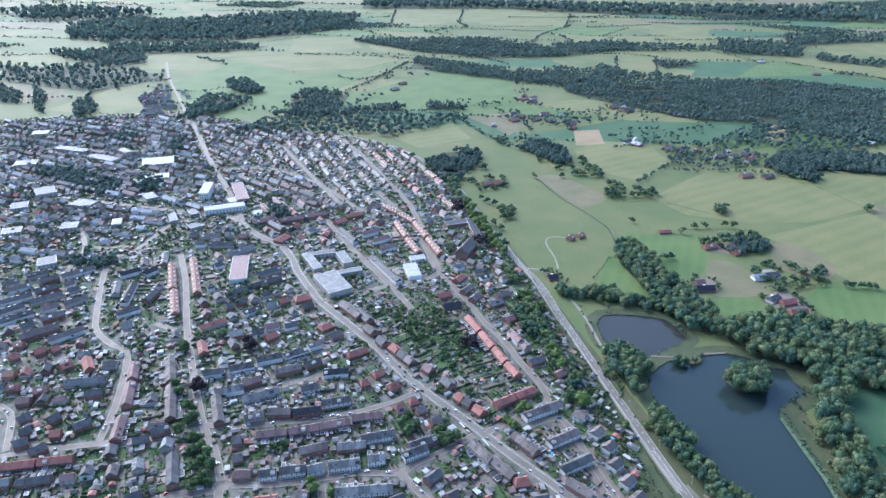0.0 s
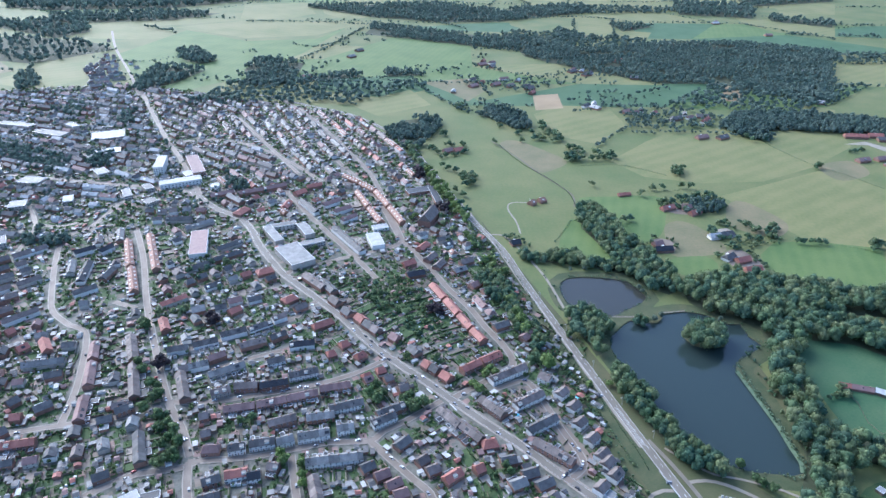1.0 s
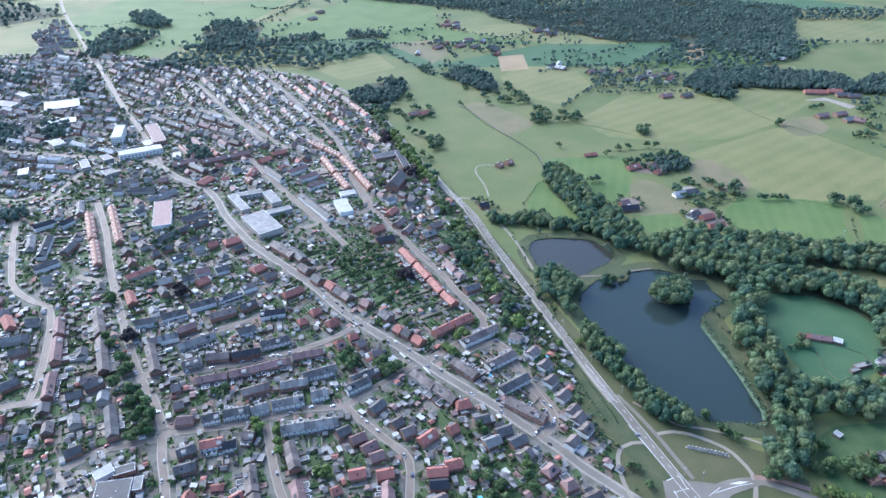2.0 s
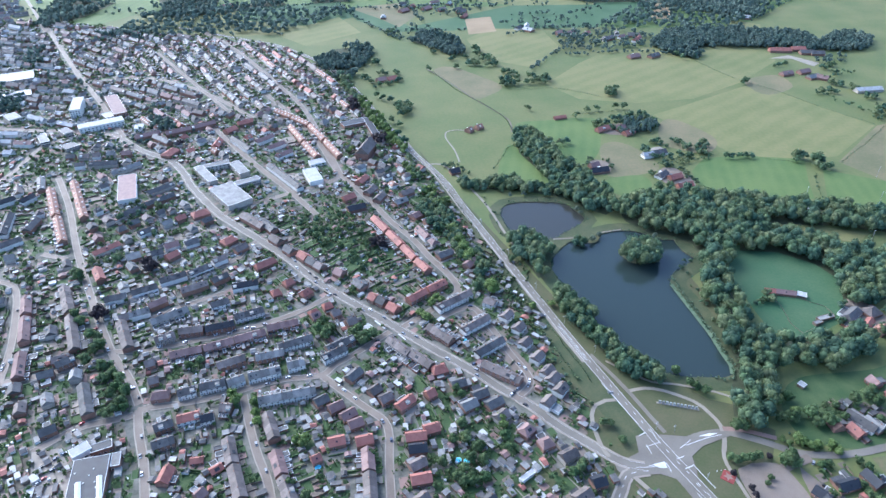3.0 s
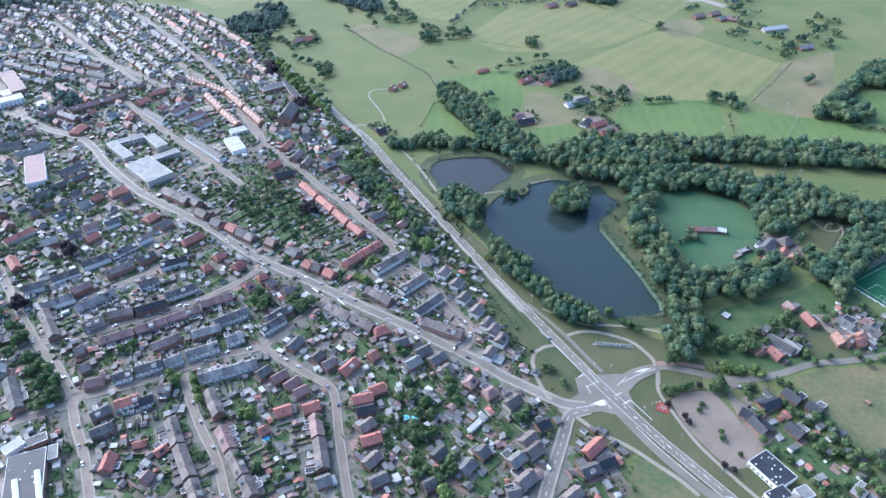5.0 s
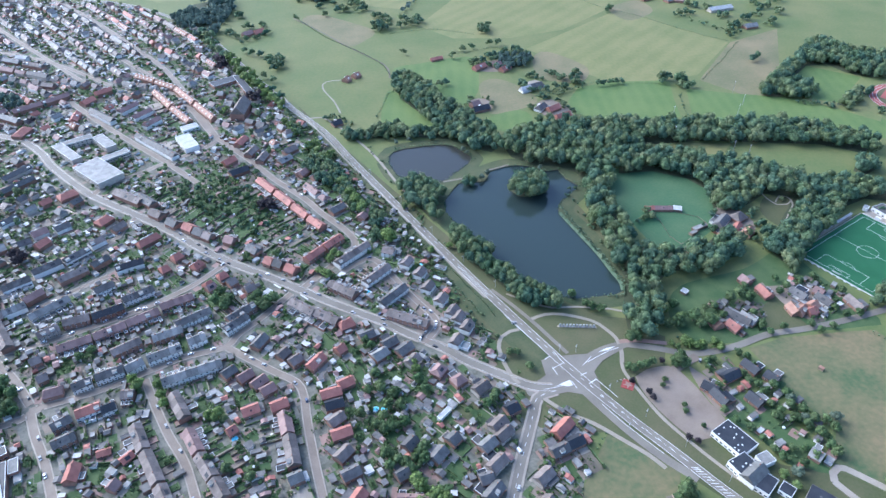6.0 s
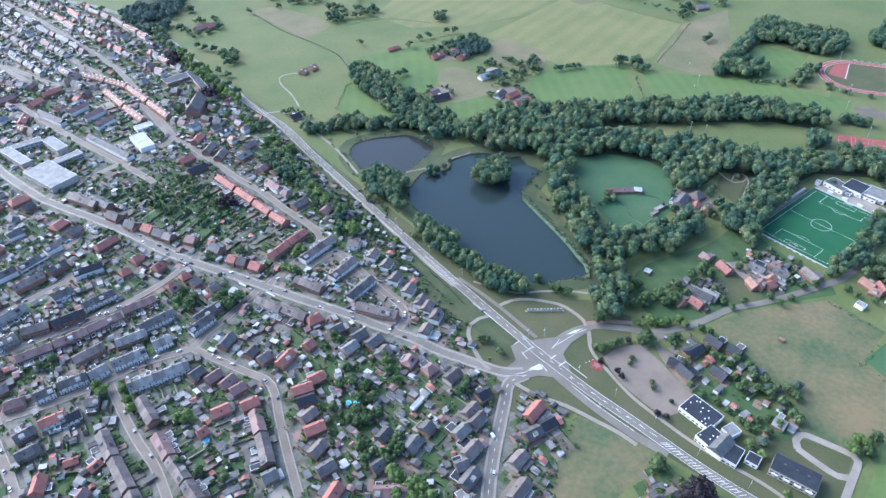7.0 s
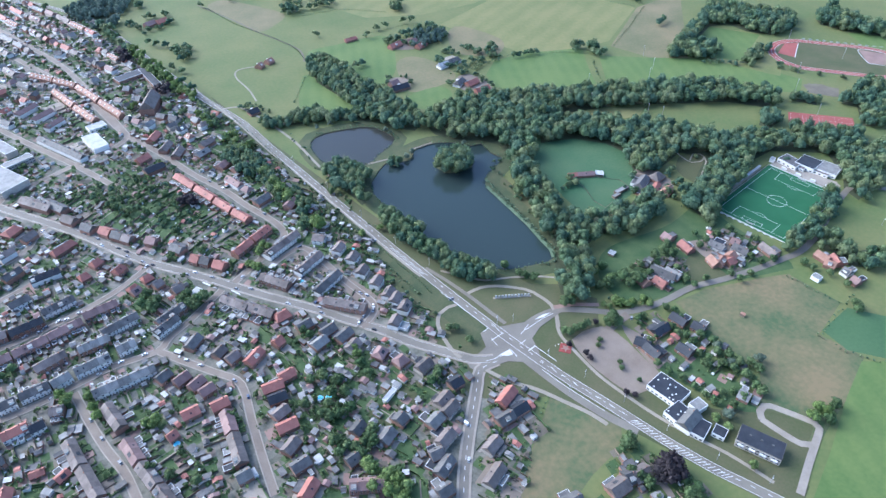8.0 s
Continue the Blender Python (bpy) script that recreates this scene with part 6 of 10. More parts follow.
road([(192.6, 343.9), (184.6, 344.5), (175.7, 341.3), (169, 331.5), (166.4, 317.2), (166.1, 302.9), (168, 293)], 3.2, "path", "narrow pale cycle path", 0, "cycle_path")
road([(178.9, 274.2), (188, 257.4), (201.7, 241.3), (213, 222.9), (222.6, 206.3), (227.3, 193.8)], 3.2, "path", "narrow pale cycle path", 0, "cycle_path")
road([(256.7, 294.8), (247.9, 278.7), (247.2, 259.3), (248.8, 230.6), (254.7, 206.1), (261.4, 184.4), (270.6, 161.3), (282.5, 137.7), (292.2, 109.3)], 2.6, "path", "narrow brown footpath", 0, "footpath")
road([(104.1, 763.8), (123.6, 761), (132.5, 743.6), (143.5, 711.7), (158.1, 653.8), (164.4, 598.4), (170.2, 548)], 3, "path", "sandy track along the road", 0, "footpath")
road([(148, 764), (148, 798), (143, 836), (147, 856), (159, 861), (179, 857)], 2.2, "path", "pale sandy farm track", 0, "footpath")
road([(300.4, 477.4), (300.8, 457.3), (301.5, 432.6), (302.1, 404.3), (300.5, 380.5), (299.9, 363.7), (296.3, 355.1)], 3.6, "reed", "pale green reed bed along the lake shore", 0, "reed_bed")
road([(228.5, 131.6), (229.5, 142.9), (221.4, 149.5), (210.8, 158.8), (196.6, 149.6)], 4.5, "gravel", "gravel drive between houses", 0, "road")
road([(200.6, 386.5), (214.1, 371), (228.5, 357.6), (247.2, 351.5), (273.4, 339), (288.2, 327)], 2.2, "path", "narrow path along the lake", 0, "footpath")
road([(156, 1120), (193, 1021), (206, 978), (230, 919), (242, 880), (236, 842)], 2.4, "soil", "brown farm track along a ditch", 0, "footpath")
road([(260.2, 303.8), (274.2, 299.9), (294.4, 289)], 4, "red_paving", "reddish brick path", 0, "footpath")
road([(280.4, 262.6), (292.0, 266.0), (308.3, 269.2)], 7, "gravel", "gravel drive into the car park", 0, "road")
road([(322.6, 146.8), (327, 152.6), (333, 154.5), (337, 152.3), (352.2, 128), (351.1, 123.2), (334.2, 114.3), (318.1, 105.9), (300, 96)], 5.0, "paving", "pale concrete drive round a lawn", 0, "road")
road([(322.8, 147.5), (326.7, 131.7), (330.5, 121.2), (337.5, 116)], 5.0, "paving", "pale concrete drive beside the apartment block", 0, "road")
area("lawn", [(328.5, 149.5), (331, 151.5), (334.5, 150), (349, 128), (348, 125.5), (338, 120.5), (335, 122), (329, 137)], "verge", "dry oblong lawn inside the concrete drive", "ground", True)
area("junction", [(193.8, 307.8), (200, 307.9), (208.6, 306.7), (220, 304.1), (233.4, 300.3), (247.5, 301.2), (261.5, 301.6), (266.7, 297.3), (254, 294.9), (237.8, 291), (226.1, 283.8), (224.1, 273.1), (220.1, 261.2), (210.3, 265.3), (197.9, 273.2), (186.4, 274.5), (173.9, 273.9), (169.4, 281.1), (170, 290.7), (180.8, 289.9), (190.2, 293.2)], "asphalt", "broad grey asphalt road junction", "road", z=0.45)

# ---- houses and terraces, street by street ----
terrace((29.5, 637.2), (41.5, 608.9), 4, "roof_red", back=-1)
terrace((42.9, 605.2), (53.6, 578.7), 4, "roof_red", back=-1)
terrace((54.8, 575.3), (64.1, 552.6), 4, "roof_red", back=-1)
terrace((65.3, 549.3), (74, 530.7), 4, "roof_red", back=-1)
terrace((49.1, 487.4), (66.5, 498.2), 4, "roof_red", annex=1)
terrace((68.3, 499.6), (86.8, 509.9), 3, "roof_red")
terrace((73.4, 471.9), (107.1, 490), 6, "roof_brown", wall="plaster")
terrace((62.1, 447.9), (78.8, 426.1), 5, "roof_brown")
terrace((90.1, 437.8), (115.8, 452.5), 6, "roof_brown", wall="plaster")
terrace((95.5, 407.2), (121.2, 421.8), 6, "roof_dark", wall="plaster")
terrace((98.9, 395.3), (124.7, 371.5), 8, "roof_brown")
house(122.4, 473.4, radians(-38), 11.0, 9.0, 5, 3.4, "roof_brown", "plaster", 0, 1)
house(132.7, 451.9, radians(42), 11.0, 9.0, 5, 3.4, "roof_brown", "plaster", 0, 1)
house(139.2, 434.4, radians(42), 11.0, 9.0, 5, 3.4, "roof_brown", "plaster", 0, 1)
house(139.6, 414.5, radians(42), 11.0, 9.0, 5, 3.4, "roof_brown", "plaster", 0, 1)
house(144.9, 396.0, radians(42), 11.0, 9.0, 5, 3.4, "roof_brown", "plaster", 0, 1)
house(148.2, 378.7, radians(42), 11.0, 9.0, 5, 3.4, "roof_brown", "plaster", 0, 1)
house(150.2, 370.2, radians(42), 11.0, 9.0, 5, 3.4, "roof_brown", "plaster", 0, 1)
house(152.8, 358.1, radians(42), 11.0, 9.0, 5, 3.4, "roof_brown", "plaster", 0, 1)
house(139.2, 346.8, radians(42), 11.0, 9.0, 5, 3.4, "roof_brown", "plaster", 0, 1)
house(-30.0, 555.6, radians(-49), 9.5, 10.0, 4.6, 4, "roof_brown", "brick", 0, 1)
house(-11.3, 541.9, radians(-45), 10.1, 10.0, 4.6, 4, "roof_maroon", "brick", 0, 1)
house(6.7, 519.5, radians(-55), 13.1, 10.0, 4.6, 4, "roof_dark", "brick", 0, 1)
house(18.2, 497.5, radians(-49), 8.5, 10.0, 4.6, 4, "roof_red", "brick", 0, 1)
house(25.2, 490.9, radians(-45), 9.1, 10.0, 4.6, 4, "roof_dark", "brick", 0, 1)
house(34.5, 479.5, radians(-49), 10.8, 10.0, 4.6, 4, "roof_red", "brick", 0, 1)
house(-74.0, 610.8, radians(-52), 14.9, 10.0, 4.6, 4, "roof_brown", "brick", 0, 1)
house(-60.0, 589.2, radians(-52), 12.6, 10.0, 4.6, 4, "roof_dark", "brick", 0, 1)
house(-45.8, 575.9, radians(-52), 12.3, 10.0, 4.6, 4, "roof_red", "brick", 0, 1)
house(-37.3, 564.5, radians(-49), 11.3, 10.0, 4.6, 4, "roof_dark", "brick", 0, 1)
terrace((-111.4, 666.3), (-87.6, 637.7), 5, "roof_brown", d=11)
terrace((-92.1, 652.5), (-76.5, 628.5), 3, "roof_dark", d=10)
house(-82.8, 568.5, radians(31), 22.0, 9.0, 4.4, 3.8, "roof_red", "brick", 2, 1)
house(-59.5, 533.4, radians(33), 9.8, 9.0, 4.4, 3.8, "roof_red", "brick", 2, 1)
house(-70.6, 519.1, radians(23), 8.7, 9.0, 4.4, 3.8, "roof_red", "brick", 2, 1)
house(-43.2, 514.7, radians(39), 10.7, 9.0, 4.4, 3.8, "roof_red", "brick", 2, 1)
house(-36.1, 483.9, radians(30), 9.2, 9.0, 4.4, 3.8, "roof_red", "brick", 2, 1)
house(-23.9, 491.8, radians(21), 8.8, 9.0, 4.4, 3.8, "roof_red", "brick", 2, 1)
house(-34.8, 479.6, radians(25), 7.7, 9.0, 4.4, 3.8, "roof_maroon", "brick", 0, 1)
house(-17.1, 480.5, radians(25), 7.8, 9.0, 4.4, 3.8, "roof_brown", "brick", 0, 1)
house(-3.7, 466.4, radians(20), 8.5, 9.0, 4.4, 3.8, "roof_brown", "brick", 0, 1)
terrace((26.4, 437.1), (41.6, 416.4), 5, "roof_brown", wall="brick_pale")
terrace((42.7, 417.6), (57.5, 399.1), 4, "roof_brown")
house(63.0, 395.8, radians(11), 12.7, 11.0, 4.2, 3.6, "roof_red", "brick", 3, 1)
house(75.3, 377.2, radians(12), 11.8, 9.5, 4.4, 3.6, "roof_dark", "brick", 0, 1)
house(89.6, 363.4, radians(17), 12.2, 9.5, 4.4, 3.6, "roof_dark", "brick", 0, 1)
house(98.6, 352.8, radians(25), 13.5, 9.5, 4.4, 3.6, "roof_dark", "brick", 0, 1)
house(79.3, 354.1, radians(21), 12.6, 9.5, 4.4, 3.6, "roof_flat", "brick", 0, 1)
house(100.8, 339.3, radians(32), 11.2, 9.5, 4.4, 3.6, "roof_brown", "brick_pale", 0, 1)
house(115.9, 322.9, radians(37), 11.3, 9.5, 4.4, 3.6, "roof_maroon", "brick", 3, 1)
house(126.3, 309.0, radians(18), 10.1, 9.5, 4.4, 3.6, "roof_maroon", "brick", 3, 1)
house(139.1, 296.6, radians(21), 12.7, 9.5, 4.4, 3.6, "roof_brown", "brick_pale", 0, 1)
house(152.2, 272.0, radians(10), 9.8, 9.5, 4.4, 3.6, "roof_navy", "brick", 0, 1)
house(124.2, 249.7, radians(23), 11.9, 9.5, 4.4, 3.6, "roof_flat", "brick", 0, 1)
house(137.6, 262.5, radians(26), 13.0, 9.5, 4.4, 3.6, "roof_brown", "brick_pale", 0, 1)
house(104.1, 262.2, radians(27), 8.3, 9.5, 4.4, 3.6, "roof_dark", "brick", 0, 1)
house(75.6, 268.6, radians(30), 10.4, 9.5, 4.4, 3.6, "roof_dark", "brick", 0, 1)
house(90.4, 253.8, radians(32), 12.0, 9.5, 4.4, 3.6, "roof_dark", "brick", 0, 1)
house(35.5, 330.4, radians(-0), 14.9, 9.0, 4.4, 3.4, "roof_red", "brick", 0, 1)
house(47.6, 335.9, radians(10), 11.5, 9.0, 4.4, 3.4, "roof_red", "brick", 0, 1)
house(35.3, 319.5, radians(-1), 13.0, 9.0, 4.4, 3.4, "roof_navy", "brick", 0, 1)
house(33.5, 305.9, radians(22), 12.0, 9.0, 4.4, 3.4, "roof_brown", "brick", 0, 1)
house(34.2, 293.6, radians(3), 14.2, 9.0, 4.4, 3.4, "roof_red", "brick", 0, 1)
house(31.4, 276.8, radians(33), 12.2, 9.0, 4.4, 3.4, "roof_brown", "brick", 0, 1)
house(32.4, 260.8, radians(11), 12.4, 9.0, 4.4, 3.4, "roof_dark", "brick", 0, 1)
house(-6.9, 349.8, radians(18), 10.7, 9.0, 4.4, 3.4, "roof_maroon", "brick", 0, 1)
house(-1.6, 332.8, radians(7), 12.4, 9.0, 4.4, 3.4, "roof_red", "brick", 0, 1)
house(-21.4, 335.1, radians(7), 12.2, 9.0, 4.4, 3.4, "roof_red", "brick", 0, 1)
terrace((-0, 323.7), (-0.4, 304.8), 4, "roof_maroon")
terrace((-0.2, 302.9), (-0.9, 278.2), 4, "roof_brown")
house(-1.9, 270.1, radians(8), 9.8, 9.0, 4.2, 3.6, "roof_flat", "brick", 0, 1)
house(-5.2, 399.9, radians(44), 13.6, 9.0, 4.6, 3.8, "roof_dark", "brick", 0, 1)
house(9.7, 380.6, radians(37), 9.5, 9.0, 4.6, 3.8, "roof_brown", "brick", 0, 1)
house(17.4, 371.0, radians(24), 9.9, 9.0, 4.6, 3.8, "roof_brown", "brick", 0, 1)
house(31.6, 363.6, radians(36), 15.5, 9.0, 4.6, 3.8, "roof_red", "brick", 0, 1)
house(51.9, 369.9, radians(27), 7.6, 9.0, 4.6, 3.8, "roof_red", "brick", 0, 1)
house(-31.5, 376.5, radians(28), 10.7, 9.0, 4.6, 3.8, "roof_dark", "brick", 0, 1)
house(-20.6, 368.1, radians(24), 11.4, 9.0, 4.6, 3.8, "roof_maroon", "brick", 0, 1)
house(-12.0, 358.8, radians(29), 11.9, 9.0, 4.6, 3.8, "roof_maroon", "brick", 0, 1)
terrace((-88.2, 410.8), (-63.5, 414.9), 6, "roof_flat", wall="plaster")
terrace((-57.8, 418.2), (-44.4, 420.6), 3, "roof_flat", wall="plaster")
terrace((-104.1, 405.6), (-91.6, 410.3), 3, "roof_flat", wall="plaster")
terrace((-124.9, 404.7), (-105.5, 407.7), 5, "roof_dark", wall="plaster")
terrace((-140.6, 401), (-127.7, 403.5), 3, "roof_dark", wall="plaster")
house(-153.8, 402.1, radians(2), 13.7, 9.0, 4.2, 3.6, "roof_maroon", "brick", 2, 1)
house(-162.1, 419.6, radians(16), 7.5, 8.5, 4.2, 3.6, "roof_brown", "brick", 0, 1)
house(-168.6, 440.2, radians(17), 7.7, 8.5, 4.2, 3.6, "roof_brown", "brick", 0, 1)
terrace((-78.8, 383.1), (-35.7, 387.8), 10, "roof_flat", wall="plaster")
terrace((-136.9, 373.4), (-121, 375.9), 4, "roof_red", wall="plaster", back=-1)
terrace((-120.2, 371.3), (-110.8, 373.1), 3, "roof_navy", wall="plaster")
terrace((-152.4, 367.2), (-139.9, 371.9), 4, "roof_dark")
terrace((-150.9, 351.3), (-136.3, 355.2), 4, "roof_dark")
terrace((-106.6, 381.2), (-98.3, 379.3), 3, "roof_brown")
terrace((-98.1, 348.7), (-93, 325.5), 4, "roof_brown")
terrace((-92.1, 323.4), (-85, 296.2), 4, "roof_brown")
terrace((-71.9, 367.7), (-65.2, 343.4), 4, "roof_brown")
terrace((-64.3, 331.5), (-59, 310.8), 4, "roof_maroon")
terrace((-58.3, 308.3), (-51.9, 287.9), 4, "roof_brown")
terrace((-51.2, 286), (-46.5, 270.5), 3, "roof_brown")
terrace((-84.2, 293.3), (-80.1, 278), 3, "roof_brown")
house(-104.2, 325.6, radians(31), 9.0, 7.0, 2.6, 2.2, "roof_red", "brick", 0, 1)
house(-137.3, 324.1, radians(76), 13.6, 9.0, 4.2, 3.6, "roof_red", "brick", 0, 1)
house(-118.5, 335.5, radians(2), 9.0, 6.0, 2.5, 2, "roof_red", "brick", 0, 1)
house(-112.0, 305.2, radians(49), 7.0, 8.0, 4.2, 3.6, "roof_maroon", "brick", 0, 1)
house(-36.0, 322.0, radians(22), 7.0, 7.0, 4.2, 3.6, "roof_red", "brick", 0, 1)
terrace((-215, 421.8), (-203.6, 389.4), 4, "roof_dark")
house(-241.0, 457.1, radians(9), 13.8, 8.5, 4.2, 3.6, "roof_brown", "brick", 0, 1)
house(-228.7, 378.9, radians(25), 11.7, 8.5, 4.2, 3.6, "roof_dark", "brick", 0, 1)
house(-248.2, 440.1, radians(18), 11.8, 8.5, 4.2, 3.6, "roof_dark", "brick", 0, 1)
terrace((-224.6, 531.9), (-206.5, 536.1), 4, "roof_dark", wall="plaster")
terrace((-202.6, 538.6), (-181.1, 546.6), 5, "roof_dark", wall="plaster")
terrace((-180.1, 553.4), (-157.3, 562.7), 5, "roof_dark", wall="plaster")
terrace((-154.6, 561.2), (-134.7, 573.5), 5, "roof_dark", wall="plaster")
terrace((-134.2, 579.2), (-122.1, 586.2), 3, "roof_brown", wall="plaster")
terrace((-183.2, 516.2), (-169.2, 524.5), 4, "roof_maroon")
terrace((-157.9, 534.5), (-135.2, 544.2), 6, "roof_brown")
terrace((-131.3, 546), (-117.8, 554.8), 3, "roof_dark")
terrace((-177.2, 492.3), (-148, 506.7), 7, "roof_flat", wall="brick_pale")
terrace((-198.2, 505.4), (-181.5, 511), 5, "roof_flat", wall="plaster")
terrace((-128, 507.9), (-113, 513.5), 4, "roof_dark", wall="plaster")
terrace((-150.9, 476), (-130.9, 476.7), 5, "roof_brown")
terrace((-128.9, 475.5), (-105.1, 480), 6, "roof_navy")
terrace((-105.6, 487.8), (-80.9, 494.9), 6, "roof_dark", wall="plaster")
terrace((-169.4, 467.1), (-154.1, 473.1), 5, "roof_brown", wall="brick_pale")
terrace((-153.4, 446.3), (-128.8, 450.4), 7, "roof_maroon")
terrace((-127.5, 450.8), (-103.7, 456.7), 7, "roof_maroon")
terrace((-102.9, 457.2), (-77.8, 464.1), 7, "roof_maroon")
terrace((-76.5, 468.2), (-50.4, 473.1), 7, "roof_maroon")
terrace((-29.9, 422.1), (-10.9, 432.4), 6, "roof_dark", wall="plaster")
terrace((-25.8, 432.9), (-3.5, 443.7), 5, "roof_dark")
terrace((-65.9, 441.9), (-38.1, 450), 5, "roof_dark", wall="plaster")
terrace((-83.7, 432.1), (-61.4, 435.3), 6, "roof_flat")
terrace((-114.1, 426.9), (-92.7, 434.1), 5, "roof_brown")
terrace((-111.3, 533.6), (-88.2, 537.3), 5, "roof_navy", wall="plaster")
terrace((-244.3, 584.9), (-235.2, 564.8), 3, "roof_red")
terrace((-203.1, 497.3), (-189.5, 461.2), 5, "roof_brown")
house(-214.1, 603.6, radians(22), 13.6, 12.0, 4.2, 3.6, "roof_flat", "brick", 0, 1)
house(-191.4, 605.5, radians(18), 11.6, 8.5, 4.2, 3.6, "roof_dark", "plaster", 0, 1)
house(-179.4, 618.0, radians(22), 14.2, 10.0, 4.2, 3.6, "roof_maroon", "plaster", 0, 1)
house(-159.6, 619.8, radians(24), 13.6, 8.5, 4.2, 3.6, "roof_dark", "plaster", 0, 1)
house(-122.8, 617.9, radians(42), 15.4, 12.0, 4.2, 3.6, "roof_red", "brick", 3, 1)
house(-109.0, 601.2, radians(37), 13.2, 8.5, 4.2, 3.6, "roof_brown", "brick", 0, 1)
house(-158.6, 678.9, radians(26), 18.5, 13.0, 4.2, 3.6, "roof_red", "brick", 4, 1)
terrace((-338, 762), (-314, 698), 6, "roof_orange")
terrace((-311, 693), (-291, 641), 6, "roof_orange")
terrace((-316, 776), (-282, 688), 7, "roof_orange")
terrace((-390, 732), (-371, 746), 5, "roof_navy", wall="plaster")
terrace((-362, 735), (-352, 749), 4, "roof_navy", wall="plaster")
terrace((-357, 664), (-364, 709), 5, "roof_navy", wall="plaster")
terrace((-354, 639), (-335, 654), 5, "roof_dark", wall="plaster")
terrace((-335, 669), (-331, 693), 4, "roof_dark")
terrace((-296.1, 547.8), (-288.9, 522.3), 3, "roof_maroon")
terrace((-287.4, 516.2), (-278.2, 483.3), 3, "roof_maroon")
terrace((-275.2, 468), (-268.7, 438.7), 4, "roof_maroon")
terrace((-266.3, 557.7), (-251.3, 519.1), 4, "roof_brown")
terrace((-248.8, 512.3), (-233, 466.1), 4, "roof_brown")
terrace((-243.2, 448.6), (-230.3, 455.8), 4, "roof_dark")
terrace((-344.3, 407.6), (-319.4, 412.1), 6, "roof_red")
terrace((-318, 412.7), (-292.6, 417.4), 6, "roof_red")
house(-359.1, 466.4, radians(49), 9.9, 9.5, 4.6, 3.6, "roof_dark", "brick", 0, 1)
house(-348.9, 449.8, radians(39), 9.2, 9.5, 4.6, 3.6, "roof_dark", "brick", 0, 1)
house(-344.9, 435.9, radians(32), 10.5, 9.5, 4.6, 3.6, "roof_dark", "brick", 0, 1)
house(-400.0, 568.5, radians(41), 10.6, 9.5, 4.6, 3.6, "roof_red", "brick", 0, 1)
house(-361.5, 544.0, radians(49), 10.6, 9.5, 4.6, 3.6, "roof_red", "brick", 0, 1)
house(-341.8, 546.5, radians(-57), 22.0, 9.5, 4.6, 3.6, "roof_red", "brick", 0, 1)
house(-365.6, 505.5, radians(21), 11.9, 9.5, 4.6, 3.6, "roof_orange", "brick", 0, 1)
house(-333.5, 466.6, radians(52), 9.5, 9.5, 4.6, 3.6, "roof_dark", "brick", 0, 1)
house(-305.4, 458.8, radians(38), 14.2, 9.5, 4.6, 3.6, "roof_dark", "brick", 0, 1)
house(-326.6, 427.8, radians(50), 13.0, 9.5, 4.6, 3.6, "roof_dark", "brick", 0, 1)
house(-315.3, 501.9, radians(18), 14.1, 9.5, 4.6, 3.6, "roof_dark", "brick", 0, 1)
house(-420.0, 558.0, radians(56), 7.2, 9.5, 4.6, 3.6, "roof_red", "brick", 0, 1)
house(-386.5, 572.0, radians(50), 7.8, 9.5, 4.6, 3.6, "roof_red", "brick", 0, 1)
house(-201.7, 504.0, radians(12), 7.9, 9.5, 4.6, 3.6, "roof_brown", "brick", 0, 1)
house(-194.3, 483.0, radians(13), 7.7, 9.5, 4.6, 3.6, "roof_brown", "brick", 0, 1)
house(-188.1, 464.8, radians(12), 7.5, 9.5, 4.6, 3.6, "roof_brown", "brick", 0, 1)
house(-168.1, 436.6, radians(11), 8.1, 9.5, 4.6, 3.6, "roof_brown", "brick", 0, 1)
house(-162.1, 419.5, radians(8), 8.8, 9.5, 4.6, 3.6, "roof_maroon", "brick", 0, 1)
house(-155.5, 402.0, radians(9), 8.5, 9.5, 4.6, 3.6, "roof_maroon", "brick", 0, 1)
house(-175.8, 598.2, radians(42), 13.0, 9.5, 4.6, 3.6, "roof_red", "brick", 0, 1)
house(-217.2, 606.6, radians(49), 17.8, 9.5, 4.6, 3.6, "roof_dark", "brick", 0, 1)
terrace((-87, 962), (-64, 935), 5, "roof_orange", back=-1)
terrace((-62, 932), (-40, 904), 5, "roof_orange", back=-1)
terrace((-38, 899), (-19.7, 849.1), 5, "roof_orange", back=-1)
terrace((-17.8, 843.4), (-0.7, 795.7), 5, "roof_orange", back=-1)
terrace((-65, 900), (-47.3, 848.2), 5, "roof_orange")
terrace((-46, 842.7), (-29.2, 798.9), 5, "roof_orange")
terrace((-88.6, 785.4), (-50.2, 719), 9, "roof_dark", wall="plaster")
terrace((-141, 873), (-115, 833), 3, "roof_navy", wall="plaster")
terrace((-109, 855), (-88, 872), 3, "roof_maroon", wall="plaster")
terrace((-93, 833), (-72, 848), 3, "roof_maroon", wall="plaster")
terrace((-80.9, 805.6), (-63.1, 821.1), 3, "roof_maroon", wall="plaster")
house(-216.5, 843.5, radians(63), 22.0, 14.0, 4.2, 3.6, "roof_red", "brick", 4, 1)
house(-146.5, 904.0, radians(43), 17.7, 12.0, 4.2, 3.6, "roof_red", "brick", 0, 1)
terrace((-138, 920), (-118, 929), 4, "roof_red")
house(-159.5, 861.5, radians(79), 22.0, 10.0, 4.2, 3.6, "roof_red", "brick", 0, 1)
terrace((-232, 902), (-201, 915), 8, "roof_maroon")
